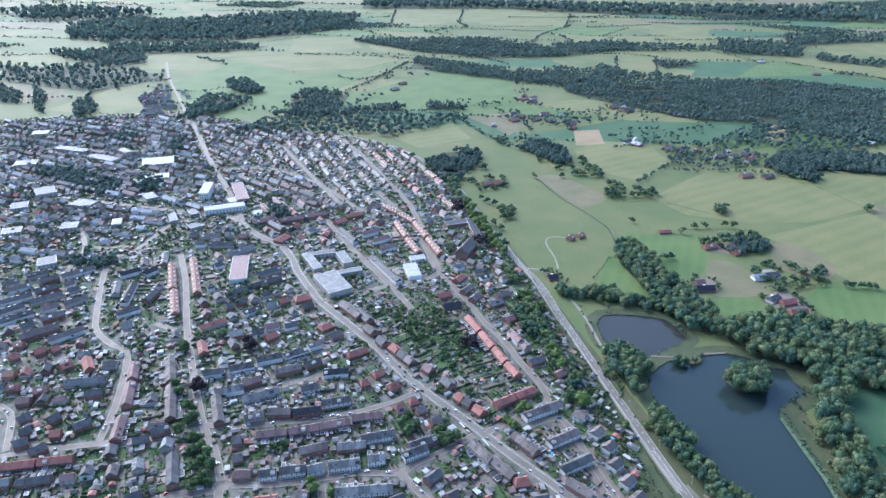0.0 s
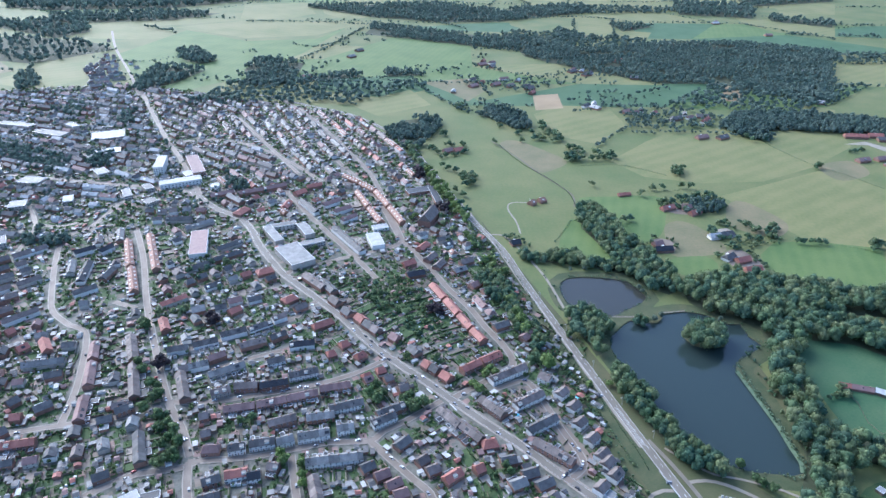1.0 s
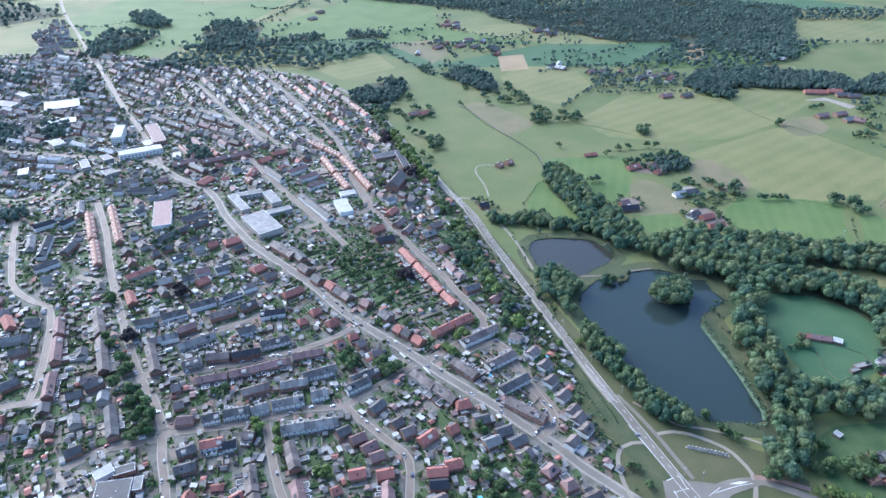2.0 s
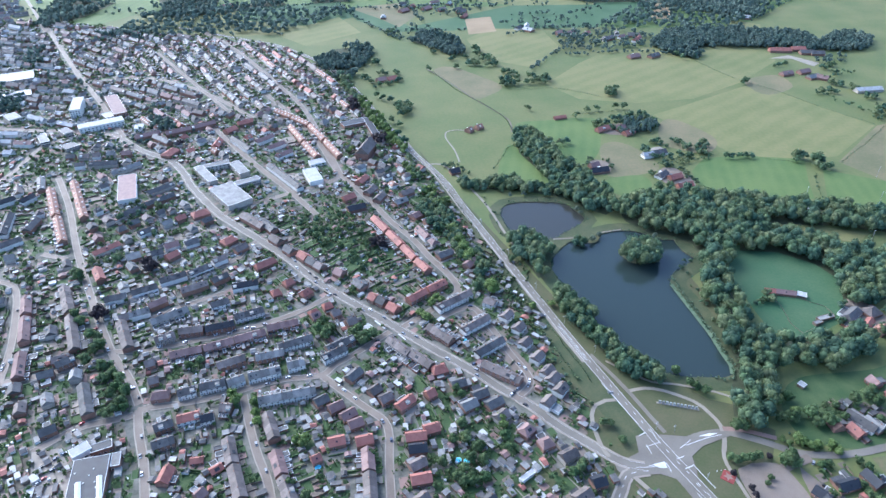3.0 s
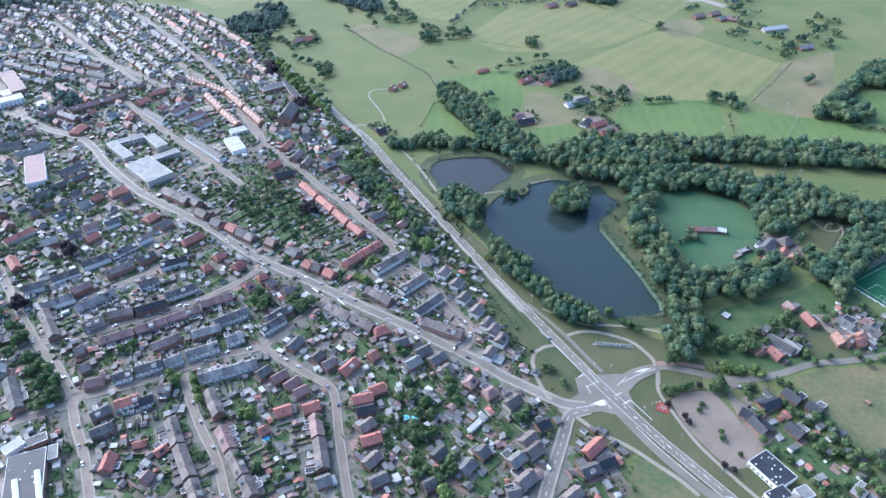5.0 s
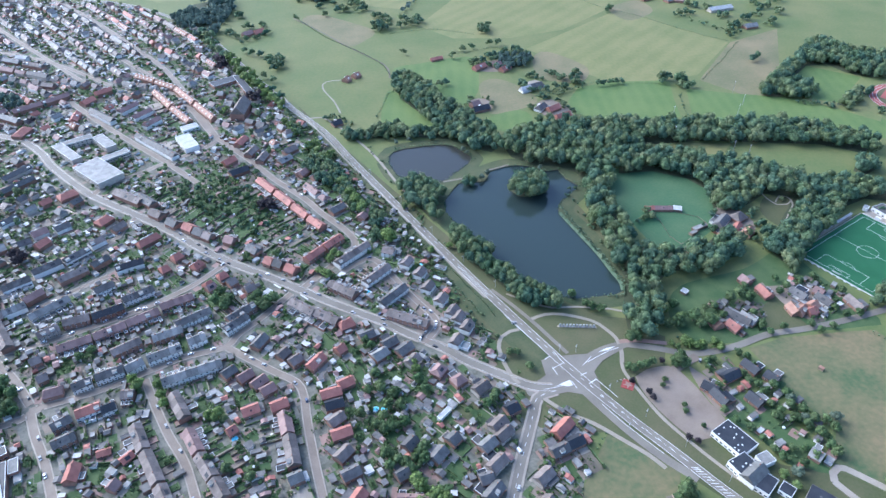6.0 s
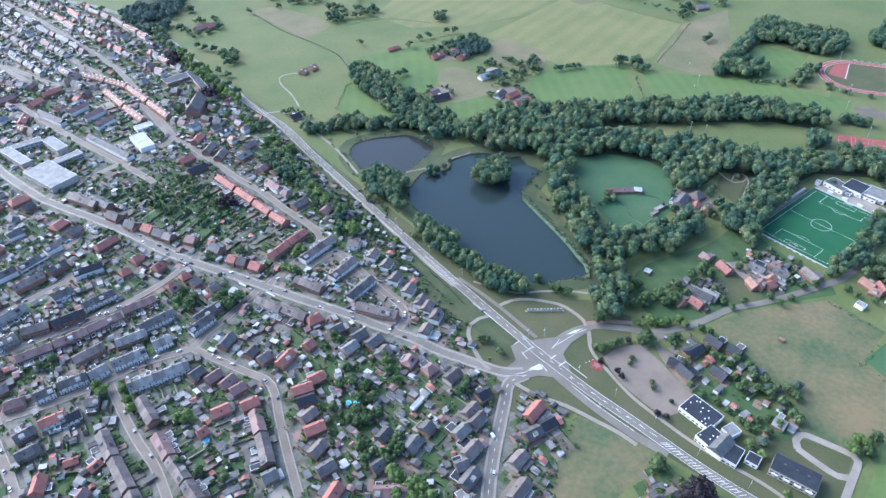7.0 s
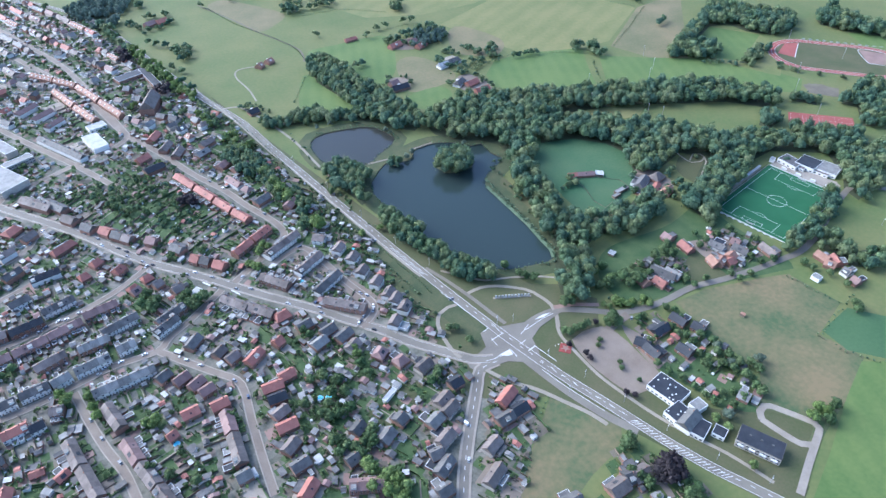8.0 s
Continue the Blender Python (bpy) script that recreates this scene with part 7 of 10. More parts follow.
terrace((-200, 916), (-170, 931), 8, "roof_maroon")
terrace((-270, 894), (-241, 909), 6, "roof_maroon")
house(32.8, 805.1, radians(67), 34.0, 17.0, 9, 9, "roof_brown", "brick", 0, 0, name="church")
house(153.5, 268.8, radians(12), 13.9, 9.0, 4.2, 3.8, "roof_navy", "brick", 0, 1)
house(137.7, 253.9, radians(25), 13.0, 9.0, 4.2, 3.8, "roof_brown", "brick_pale", 0, 1)
house(123.4, 246.8, radians(-1), 10.2, 9.0, 4.2, 3.8, "roof_navy", "brick", 0, 1)
house(124.1, 234.3, radians(26), 14.0, 9.0, 4.2, 3.8, "roof_brown", "brick_pale", 0, 1)
house(113.2, 226.4, radians(-1), 9.1, 9.0, 4.2, 3.8, "roof_dark", "brick", 0, 1)
house(113.3, 215.7, radians(31), 15.2, 9.0, 4.2, 3.8, "roof_dark", "brick", 0, 1)
house(105.8, 200.8, radians(8), 10.4, 9.0, 4.2, 3.8, "roof_dark", "brick", 0, 1)
house(177.7, 244.0, radians(27), 16.8, 9.0, 4.2, 3.8, "roof_red", "brick", 0, 1)
house(180.1, 231.1, radians(6), 12.0, 9.0, 4.2, 3.8, "roof_navy", "brick", 0, 1)
house(167.3, 228.9, radians(7), 12.8, 9.0, 4.2, 3.8, "roof_dark", "brick", 0, 1)
house(148.6, 214.8, radians(24), 13.1, 9.0, 4.2, 3.8, "roof_brown", "brick_pale", 0, 1)
house(138.2, 195.1, radians(29), 17.1, 9.0, 4.2, 3.8, "roof_brown", "brick_pale", 0, 1)
house(76.6, 269.5, radians(17), 12.7, 9.0, 4.2, 3.8, "roof_dark", "brick", 0, 1)
house(89.0, 253.6, radians(17), 9.9, 9.0, 4.2, 3.8, "roof_navy", "brick", 0, 1)
house(63.5, 248.4, radians(13), 8.8, 9.0, 4.2, 3.8, "roof_dark", "brick", 0, 1)
house(105.8, 262.0, radians(12), 8.7, 9.0, 4.2, 3.8, "roof_dark", "brick", 0, 1)
house(31.2, 241.3, radians(41), 14.0, 9.0, 4.2, 3.8, "roof_red", "brick", 0, 1)
house(32.8, 257.5, radians(11), 9.1, 9.0, 4.2, 3.8, "roof_dark", "brick", 0, 1)
house(77.7, 638.2, radians(37), 15.7, 10.0, 4.2, 3.6, "roof_maroon", "brick", 0, 1)
house(91.7, 624.1, radians(19), 18.1, 10.0, 4.2, 3.6, "roof_maroon", "brick", 0, 1)
house(118.6, 539.2, radians(42), 19.2, 10.0, 4.2, 3.6, "roof_maroon", "brick", 0, 1)
house(94.7, 557.7, radians(25), 16.7, 10.0, 4.2, 3.6, "roof_dark", "brick", 0, 1)
house(12.2, 664.0, radians(17), 20.0, 10.0, 4.2, 3.6, "roof_navy", "brick", 0, 1)
house(4.6, 688.8, radians(30), 15.2, 10.0, 4.2, 3.6, "roof_red", "brick", 0, 1)
house(62.7, 670.6, radians(28), 15.7, 10.0, 4.2, 3.6, "roof_flat", "brick", 0, 1)
house(71.8, 689.9, radians(29), 16.2, 10.0, 4.2, 3.6, "roof_brown", "brick", 0, 1)
house(22.6, 729.0, radians(55), 18.3, 10.0, 4.2, 3.6, "roof_red", "brick", 0, 1)
house(30.8, 701.8, radians(53), 17.6, 10.0, 4.2, 3.6, "roof_brown", "brick", 0, 1)
house(39.9, 683.7, radians(57), 16.7, 10.0, 4.2, 3.6, "roof_brown", "brick", 0, 1)

# ---- farms and houses in the fields ----
house(361.5, 826.5, radians(20), 20.2, 10.0, 3.2, 4, "roof_red", "brick", 0, 1)
house(393.0, 810.0, radians(27), 17.9, 10.0, 3.2, 4, "roof_red", "brick", 0, 1)
house(387.5, 826.0, radians(9), 13.2, 10.0, 3.2, 4, "roof_maroon", "brick", 0, 1)
house(193.5, 860.5, radians(29), 10.3, 10.0, 3.2, 4, "roof_orange", "brick", 0, 1)
house(178.5, 853.0, radians(41), 9.2, 10.0, 3.2, 4, "roof_orange", "brick", 0, 1)
house(136.8, 735.4, radians(15), 12.0, 10.0, 3.2, 4, "roof_navy", "brick", 0, 1)
house(314.0, 709.0, radians(5), 22.0, 10.0, 3.2, 4, "roof_navy", "brick", 0, 1)
house(312.0, 723.0, radians(18), 12.6, 10.0, 3.2, 4, "roof_maroon", "brick", 0, 1)
house(407.5, 744.0, radians(11), 21.4, 10.0, 3.2, 4, "roof_dark", "plaster", 2, 1)
house(390.5, 739.5, radians(11), 15.3, 10.0, 3.2, 4, "roof_pale", "plaster", 0, 1)
house(385.5, 686.0, radians(34), 18.0, 10.0, 3.2, 4, "roof_dark", "plaster", 2, 1)
house(398.5, 677.5, radians(16), 17.7, 10.0, 3.2, 4, "roof_red", "brick", 0, 1)
house(400.0, 655.5, radians(9), 20.2, 10.0, 3.2, 4, "roof_red", "brick", 0, 1)
house(428.8, 387.9, radians(21), 16.2, 10.0, 3.2, 4, "roof_red", "brick", 0, 1)
house(438.4, 405.6, radians(29), 22.0, 10.0, 3.2, 4, "roof_dark", "plaster", 2, 1)
house(458.2, 406.2, radians(13), 14.0, 13.0, 3.2, 5, "roof_brown", "brick", 5, 0)
house(446.0, 393.0, radians(35), 13.0, 7.0, 2.6, 2.8, "roof_red", "brick", 0, 0, name="barn")
house(449.8, 382.5, radians(22), 12.4, 10.0, 3.2, 4, "roof_orange", "brick", 0, 1)
house(412.9, 282.8, radians(-99), 11.1, 9.0, 3.2, 3.6, "roof_orange", "brick", 0, 1)
house(430.9, 280.8, radians(13), 9.1, 9.0, 3.2, 3.6, "roof_orange", "brick", 0, 1)
house(418.1, 280.0, radians(18), 10.4, 9.0, 3.2, 3.6, "roof_orange", "brick", 0, 1)
house(425.2, 276.1, radians(3), 8.5, 9.0, 3.2, 3.6, "roof_red", "brick", 0, 1)
house(430.8, 296.6, radians(-71), 13.8, 9.0, 3.2, 3.6, "roof_dark", "plaster", 0, 1)
house(445.0, 282.8, radians(-78), 14.2, 9.0, 3.2, 3.6, "roof_dark", "plaster", 0, 1)
house(449.4, 292.9, radians(-64), 8.1, 9.0, 3.2, 3.6, "roof_maroon", "brick", 0, 1)
house(405.6, 308.5, radians(-90), 14.2, 9.0, 3.2, 3.6, "roof_red", "brick", 0, 1)
house(400.5, 326.6, radians(-86), 9.6, 9.0, 3.2, 3.6, "roof_maroon", "brick", 0, 1)
house(343.1, 294.1, radians(-90), 14.3, 9.0, 3.2, 3.6, "roof_orange", "brick", 0, 1)
house(354.1, 284.2, radians(-77), 11.2, 9.0, 3.2, 3.6, "roof_red", "brick", 0, 1)
house(363.9, 291.9, radians(-64), 22.0, 9.0, 3.2, 3.6, "roof_dark", "plaster", 0, 1)
house(370.9, 287.2, radians(-74), 14.0, 9.0, 3.2, 3.6, "roof_flat", "brick", 0, 1)
house(500.6, 242.2, radians(-88), 12.3, 9.0, 3.2, 3.6, "roof_orange", "brick", 0, 1)
house(506.1, 233.4, radians(-115), 11.9, 9.0, 3.2, 3.6, "roof_red", "brick", 0, 1)
house(466.1, 270.5, radians(-93), 17.0, 9.0, 3.2, 3.6, "roof_brown", "brick", 0, 1)
house(498.0, 232.6, radians(-68), 9.2, 9.0, 3.2, 3.6, "roof_orange", "brick", 0, 1)
house(501.8, 218.9, radians(-90), 7.0, 9.0, 3.2, 3.6, "roof_dark", "plaster", 0, 1)
house(498.6, 207.9, radians(-90), 7.0, 9.0, 3.2, 3.6, "roof_maroon", "brick", 0, 1)
house(317.2, 242.9, radians(7), 15.4, 9.0, 3.2, 3.6, "roof_navy", "brick", 0, 1)
house(296.1, 238.7, radians(-59), 11.5, 9.0, 3.2, 3.6, "roof_navy", "brick", 0, 1)
house(297.1, 228.6, radians(-82), 14.0, 9.0, 3.2, 3.6, "roof_navy", "brick", 0, 1)
house(319.0, 218.0, radians(-77), 11.9, 9.0, 3.2, 3.6, "roof_navy", "brick", 0, 1)
house(325.6, 166.2, radians(-66), 8.0, 9.0, 3.2, 3.6, "roof_flat", "brick", 0, 1)
house(337.3, 244.2, radians(-76), 13.3, 9.0, 3.2, 3.6, "roof_navy", "brick", 0, 1)
house(345.1, 230.4, radians(-72), 10.4, 9.0, 3.2, 3.6, "roof_navy", "brick", 0, 1)
house(202.1, 151.9, radians(6), 13.7, 11.0, 3.4, 4, "roof_brown", "brick", 0, 1)
house(220.9, 152.9, radians(-2), 12.5, 11.0, 3.4, 4, "roof_brown", "brick", 0, 1)
house(212.8, 154.6, radians(-5), 7.0, 11.0, 3.4, 4, "roof_dark", "brick", 0, 1)
house(171.4, 157.6, radians(-3), 12.2, 11.0, 3.4, 4, "roof_dark", "brick", 0, 1)
house(386.1, 450.0, radians(-22), 9.0, 7.0, 2.6, 2.4, "roof_red", "brick", 0, 0, name="barn")
house(399.0, 445.5, radians(-22), 18.0, 7.0, 2.6, 2.4, "roof_maroon", "brick", 0, 0, name="barn")
house(391.1, 383.5, radians(16), 22.0, 7.0, 2.6, 2.4, "roof_brown", "brick", 0, 0, name="barn")
house(316.0, 876.5, radians(9), 18.2, 7.0, 2.6, 2.4, "roof_red", "brick", 0, 0, name="barn")
house(76.5, 1069.5, radians(25), 16.6, 12.0, 3.5, 4, "roof_maroon", "brick", 0, 0, name="farmhouse")
house(93.5, 1071.5, radians(25), 16.6, 12.0, 3.5, 4, "roof_red", "brick", 0, 0, name="farmhouse")
house(192.0, 859.0, radians(41), 18.4, 12.0, 3.5, 4, "roof_red", "brick", 0, 0, name="farmhouse")
house(638.0, 1148.5, radians(24), 21.9, 12.0, 3.5, 4, "roof_red", "brick", 0, 0, name="farmhouse")
house(743.5, 992.0, radians(13), 22.0, 12.0, 3.5, 4, "roof_maroon", "brick", 0, 0, name="farmhouse")
house(777.5, 996.0, radians(13), 22.0, 12.0, 3.5, 4, "roof_maroon", "brick", 0, 0, name="farmhouse")
house(777.5, 970.5, radians(14), 22.0, 12.0, 3.5, 4, "roof_flat", "brick", 0, 0, name="farmhouse")
house(789.5, 965.0, radians(-47), 19.1, 12.0, 3.5, 4, "roof_maroon", "brick", 0, 0, name="farmhouse")
house(527.5, 1116.5, radians(17), 22.0, 12.0, 3.5, 4, "roof_maroon", "brick", 0, 0, name="farmhouse")
house(564.0, 1114.5, radians(25), 22.0, 12.0, 3.5, 4, "roof_dark", "brick", 0, 0, name="farmhouse")
house(820.0, 820.0, radians(-2), 22.0, 12.0, 3.5, 4, "roof_flat", "brick", 0, 0, name="farmhouse")
house(-107.0, 1859.5, radians(43), 22.0, 14.0, 3.5, 4, "roof_dark", "brick", 0, 0, name="farmhouse")
house(-123.5, 1787.0, radians(42), 22.0, 14.0, 3.5, 4, "roof_flat", "brick", 0, 0, name="farmhouse")
house(299.5, 2370.0, radians(2), 22.0, 14.0, 3.5, 4, "roof_pale", "brick", 0, 0, name="farmhouse")
house(203.5, 1685.5, radians(26), 22.0, 14.0, 3.5, 4, "roof_maroon", "brick", 0, 0, name="farmhouse")
house(224.0, 1662.0, radians(45), 17.0, 14.0, 3.5, 4, "roof_dark", "brick", 0, 0, name="farmhouse")
house(551.0, 1708.0, radians(24), 22.0, 14.0, 3.5, 4, "roof_red", "brick", 0, 0, name="farmhouse")
house(409.5, 1603.5, radians(31), 22.0, 14.0, 3.5, 4, "roof_dark", "brick", 0, 0, name="farmhouse")
house(435.5, 1571.0, radians(29), 22.0, 14.0, 3.5, 4, "roof_dark", "brick", 0, 0, name="farmhouse")
house(751.0, 3860.5, radians(26), 22.0, 14.0, 3.5, 4, "roof_pale", "brick", 0, 0, name="farmhouse")
house(540.0, 1536.5, radians(-11), 22.0, 14.0, 3.5, 4, "roof_flat", "brick", 0, 0, name="farmhouse")
house(-213.5, 1581.5, radians(26), 22.0, 14.0, 3.5, 4, "roof_maroon", "brick", 0, 0, name="farmhouse")
house(1099.5, 2023.5, radians(1), 22.0, 14.0, 3.5, 4, "roof_maroon", "brick", 0, 0, name="farmhouse")
house(1023.0, 2224.5, radians(2), 22.0, 14.0, 3.5, 4, "roof_pale", "brick", 0, 0, name="farmhouse")
house(856.0, 1317.5, radians(-21), 19.3, 14.0, 3.5, 4, "roof_pale", "brick", 0, 0, name="farmhouse")
house(969.5, 1576.0, radians(-6), 22.0, 14.0, 3.5, 4, "roof_flat", "brick", 0, 0, name="farmhouse")
house(441.0, 1275.0, radians(27), 22.0, 14.0, 3.5, 4, "roof_maroon", "brick", 0, 0, name="farmhouse")
house(522.5, 1225.5, radians(29), 22.0, 14.0, 3.5, 4, "roof_dark", "brick", 0, 0, name="farmhouse")
house(577.0, 1237.0, radians(-14), 22.0, 14.0, 3.5, 4, "roof_dark", "brick", 0, 0, name="farmhouse")
house(386.5, 1303.5, radians(-49), 19.8, 14.0, 3.5, 4, "roof_pale", "brick", 0, 0, name="farmhouse")
house(160.5, 1482.0, radians(37), 22.0, 14.0, 3.5, 4, "roof_maroon", "brick", 0, 0, name="farmhouse")
house(211.5, 1492.5, radians(38), 22.0, 14.0, 3.5, 4, "roof_maroon", "brick", 0, 0, name="farmhouse")
house(241.0, 1479.0, radians(36), 22.0, 14.0, 3.5, 4, "roof_brown", "brick", 0, 0, name="farmhouse")
house(281.0, 1456.0, radians(36), 22.0, 14.0, 3.5, 4, "roof_dark", "brick", 0, 0, name="farmhouse")
house(-1690.5, 3680.5, radians(3), 22.0, 14.0, 3.5, 4, "roof_pale", "brick", 0, 0, name="farmhouse")
house(1504.0, 3851.0, radians(35), 22.0, 14.0, 3.5, 4, "roof_maroon", "brick", 0, 0, name="farmhouse")

# ---- woods, tree belts and single trees ----
wood([(237, 826), (252, 837), (266, 832), (276, 774), (287, 703), (301, 654), (301, 611), (286, 602.1), (268.8, 617.2), (251, 653), (238, 717), (227, 778)], 9.4, 5.8, 14, 1, label="dense diagonal belt of dark green deciduous trees")
wood([(135.9, 712.9), (150.4, 708), (166.7, 696.2), (182.2, 712.1), (207, 714), (213, 692), (223, 681), (257, 678), (255, 648), (217.9, 668.3), (193.4, 675.7), (157, 686.7), (134.9, 695.8)], 7.6, 4.8, 9, 2, label="bushy green tree belt behind the pond")
wood([(356, 652), (385, 640), (445, 620), (504, 596), (574, 571), (647, 541), (677, 514), (704, 479), (704, 462), (678, 454), (648, 487), (611, 504), (523, 542), (455, 560), (432, 561), (386, 598)], 9.9, 6.2, 15, 3, label="long dark green tree belt between fields")
wood([(415, 558), (473, 538), (501, 505), (527, 497), (543, 477), (559, 451), (588, 429), (621, 412), (645, 387), (675, 368), (712, 335), (664, 301), (640, 326), (656, 352), (607, 384), (561, 376), (489.7, 345.4), (452.4, 324.8), (451.7, 358.6), (484.7, 377.8), (537, 410), (509, 432), (483, 421), (455.2, 414.5), (442.9, 426), (459, 459), (453, 486), (428, 511), (391, 520)], 9.9, 6.2, 15, 4)
wood([(350, 640), (391, 605), (432, 561), (386, 521), (357.6, 481.9), (347.6, 440.9), (336.7, 403), (347, 390), (360, 378), (392, 380), (412, 379), (428, 388), (432.5, 376.4), (422.7, 353.8), (376.9, 347.5), (350.3, 354.4), (323.3, 343.8), (318, 321.2), (288.4, 297.8), (272.3, 306.5), (283.5, 331.6), (303.9, 358.7), (311.5, 394.2), (320.2, 442.6), (329.4, 482.8), (349.2, 508.8), (352.9, 540.8), (340.5, 558.5), (314.8, 569.7), (299.8, 594.6), (302, 624)], 9.9, 6.5, 16, 5, label="mature dark green wood along the lake")
wood([(461.1, 377.1), (484.7, 377.8), (486.2, 342), (450.5, 322.9), (449.1, 355.8)], 9.4, 6, 14, 6)
wood([(478.9, 266.8), (498.4, 276.2), (540.8, 286.8), (605, 313), (602, 301), (554.6, 279.4), (505, 263.4), (477.8, 258.6)], 8.8, 5.5, 11, 7, label="row of full green trees beside the football pitch")
wood([(646, 335), (701, 328), (637, 282), (602.1, 279.2), (604, 300)], 10.5, 6, 13, 8)
wood([(519.6, 269.4), (540, 267.8), (535.8, 246.8), (535.1, 229.4), (558.5, 225.5), (531.2, 206.1), (511.2, 216.9), (513.6, 241), (507.2, 253.3)], 10.5, 5.4, 10, 9)
wood([(671, 620), (702, 595), (731, 591), (748, 615), (736, 630), (732, 639), (792, 674), (828, 667), (832, 629), (853, 602), (896, 606), (925, 643), (894, 686), (870, 732), (838, 723), (789, 689), (717, 654)], 9.6, 6.4, 12, 10)
wood([(666, 423), (678, 396), (716, 367), (701, 356), (647, 404)], 8.5, 5.5, 11, 11)
wood([(950, 620), (1019, 644), (992, 612), (1006, 541), (980, 523), (954, 555), (936, 598)], 10.5, 6.6, 12, 12)
wood([(735, 561), (746, 547), (805, 571), (805, 588)], 9, 5.5, 10, 13)
wood([(756, 424), (790, 436), (824, 446), (851, 431), (751, 359), (730, 371), (764, 404)], 9.5, 6.0, 12, 14)
wood([(710, 457), (723, 462), (744, 438), (733, 428)], 8.0, 4.8, 9, 96, label="green trees behind the tennis courts")
wood([(651, 447), (677, 439), (662, 423), (636, 417), (629, 431)], 10.5, 6, 12, 94)
copse([(20, 975), (18, 1035), (11, 1062), (3, 1089), (-5, 1112)], 6, 3, 4, 223, far=False, label="loose clump of green bushes and trees on grass")
copse([(158.1, 653.8), (164.4, 634.3), (160.8, 671.8), (160.7, 588.2), (166.2, 561.5), (176.8, 565.1), (157.6, 554.8), (169.7, 531.6), (160.3, 613.2), (156.7, 689.8), (166.6, 538.8), (168.2, 505.8), (174.4, 472.4), (151.2, 715)], 5, 2, 1.6, 220, far=False, label="loose clump of green bushes and trees on grass")
copse([(320.8, 501.3), (331.6, 507.7), (323.1, 488.2), (319.9, 466.8), (316.8, 446.4), (313.7, 416.8), (313.2, 397.3), (310.5, 379.8)], 5, 2, 2.2, 221, far=False, label="loose clump of green bushes and trees on grass")
copse([(100.2, 703.9), (107.3, 668.2), (120.3, 603.7), (129.6, 562.9), (140.1, 510.5), (146.7, 472.9), (153.1, 422.9), (158.5, 392.4), (161.4, 358.2), (167, 341.4), (163.7, 351.4), (150, 447.1)], 6, 3, 2.4, 222, far=False, label="loose clump of green bushes and trees on grass")
wood([(165, 572), (183.9, 581.1), (202.9, 565.9), (200.6, 545.6), (184, 520.8), (185.3, 502.9), (177.7, 498.7), (172.1, 520.7), (164.6, 546.8)], 7.0, 5.6, 13, 15, label="round green trees on the grass bank of the lake")
wood([(182.8, 483.6), (196.7, 482.2), (207.9, 450.3), (207.3, 420.7), (216.8, 396.1), (230.2, 375.2), (240.6, 359.7), (230.5, 352.2), (211.1, 365.8), (204, 382.7), (195.1, 407.8), (184.8, 443.8), (181.8, 464.4)], 6.8, 5.4, 13, 16, label="thick green trees along the lake bank")
wood([(270.3, 531), (286.2, 542.3), (298.9, 544.4), (307.2, 534.7), (308, 519.2), (297.4, 505.5), (281.7, 505.7), (269.6, 513.5)], 6.4, 6, 17, 17, label="clump of tall willows covering the lake island")
wood([(227.3, 557.5), (242, 567), (245.4, 557.6), (236.8, 547.5)], 5.8, 3.6, 6, 18)
tree(252.5, 561.7, 3.5, "leaf_grey")
tree(260.7, 567.5, 3.5, "leaf_grey")
tree(318.5, 557.2, 3.5, "leaf_grey")
tree(189.6, 666.3, 3.5, "leaf_grey")
tree(205.8, 666.2, 3.5, "leaf_grey")
tree(255.9, 624.4, 3.5, "leaf_grey")
tree(257.3, 615.2, 3.5, "leaf_grey")
tree(340, 565, 3.5, "leaf_grey")
tree(250.3, 363.2, 4.2, "leaf")
tree(258.9, 343.8, 4.2, "leaf")
tree(264.4, 339.3, 4.2, "leaf")
tree(256.3, 348.5, 4.2, "leaf")
tree(251.9, 365.8, 3.5, "leaf_light")
tree(159.1, 462, 3.5, "leaf_light")
tree(177.7, 463.3, 3.5, "leaf_light")
hedge([(306.1, 487), (304.7, 464), (304.8, 438.1), (304.4, 407.9), (302.6, 382.1), (302.4, 364.1), (294.8, 351.6), (281.9, 351.8)], 1.3, 1.5, 1.9, 19, wide=1.6, mat="reed")
hedge(LAKE + LAKE[:1], 3.4, 1.2, 1.8, 250, wide=1.4, label="low bushes and reeds along the lake shore")
hedge(POND + POND[:1], 3.4, 1.2, 1.8, 251, wide=1.4, label="low bushes and reeds along the pond shore")
hedge([(113, 735), (124, 675), (134, 615), (147, 545), (159, 480), (168, 435), (177, 390), (181, 366)], 2.2, 1.0, 1.5, 252, wide=0.5, label="low dark hedge along the ditch")
hedge([(185, 654.8), (211.8, 654.4), (237.3, 649.2), (259.3, 620), (261.4, 602.1)], 4, 1.5, 2.2, 20, wide=1.5)
tree(40, 972, 8.5, "leaf_light", group="lime trees along the bypass")
tree(42, 950, 8.5, "leaf_light", group="lime trees along the bypass")
tree(44, 933, 8.5, "leaf_light", group="lime trees along the bypass")
tree(47, 919, 8.5, "leaf_light", group="lime trees along the bypass")
tree(50, 902, 8.5, "leaf_light", group="lime trees along the bypass")
tree(55, 888, 8.5, "leaf_light", group="lime trees along the bypass")
tree(60, 871, 8.5, "leaf_light", group="lime trees along the bypass")
tree(65, 854, 8.5, "leaf_light", group="lime trees along the bypass")
tree(70, 837, 8.5, "leaf_light", group="lime trees along the bypass")
tree(74, 824.4, 8.5, "leaf_light", group="lime trees along the bypass")
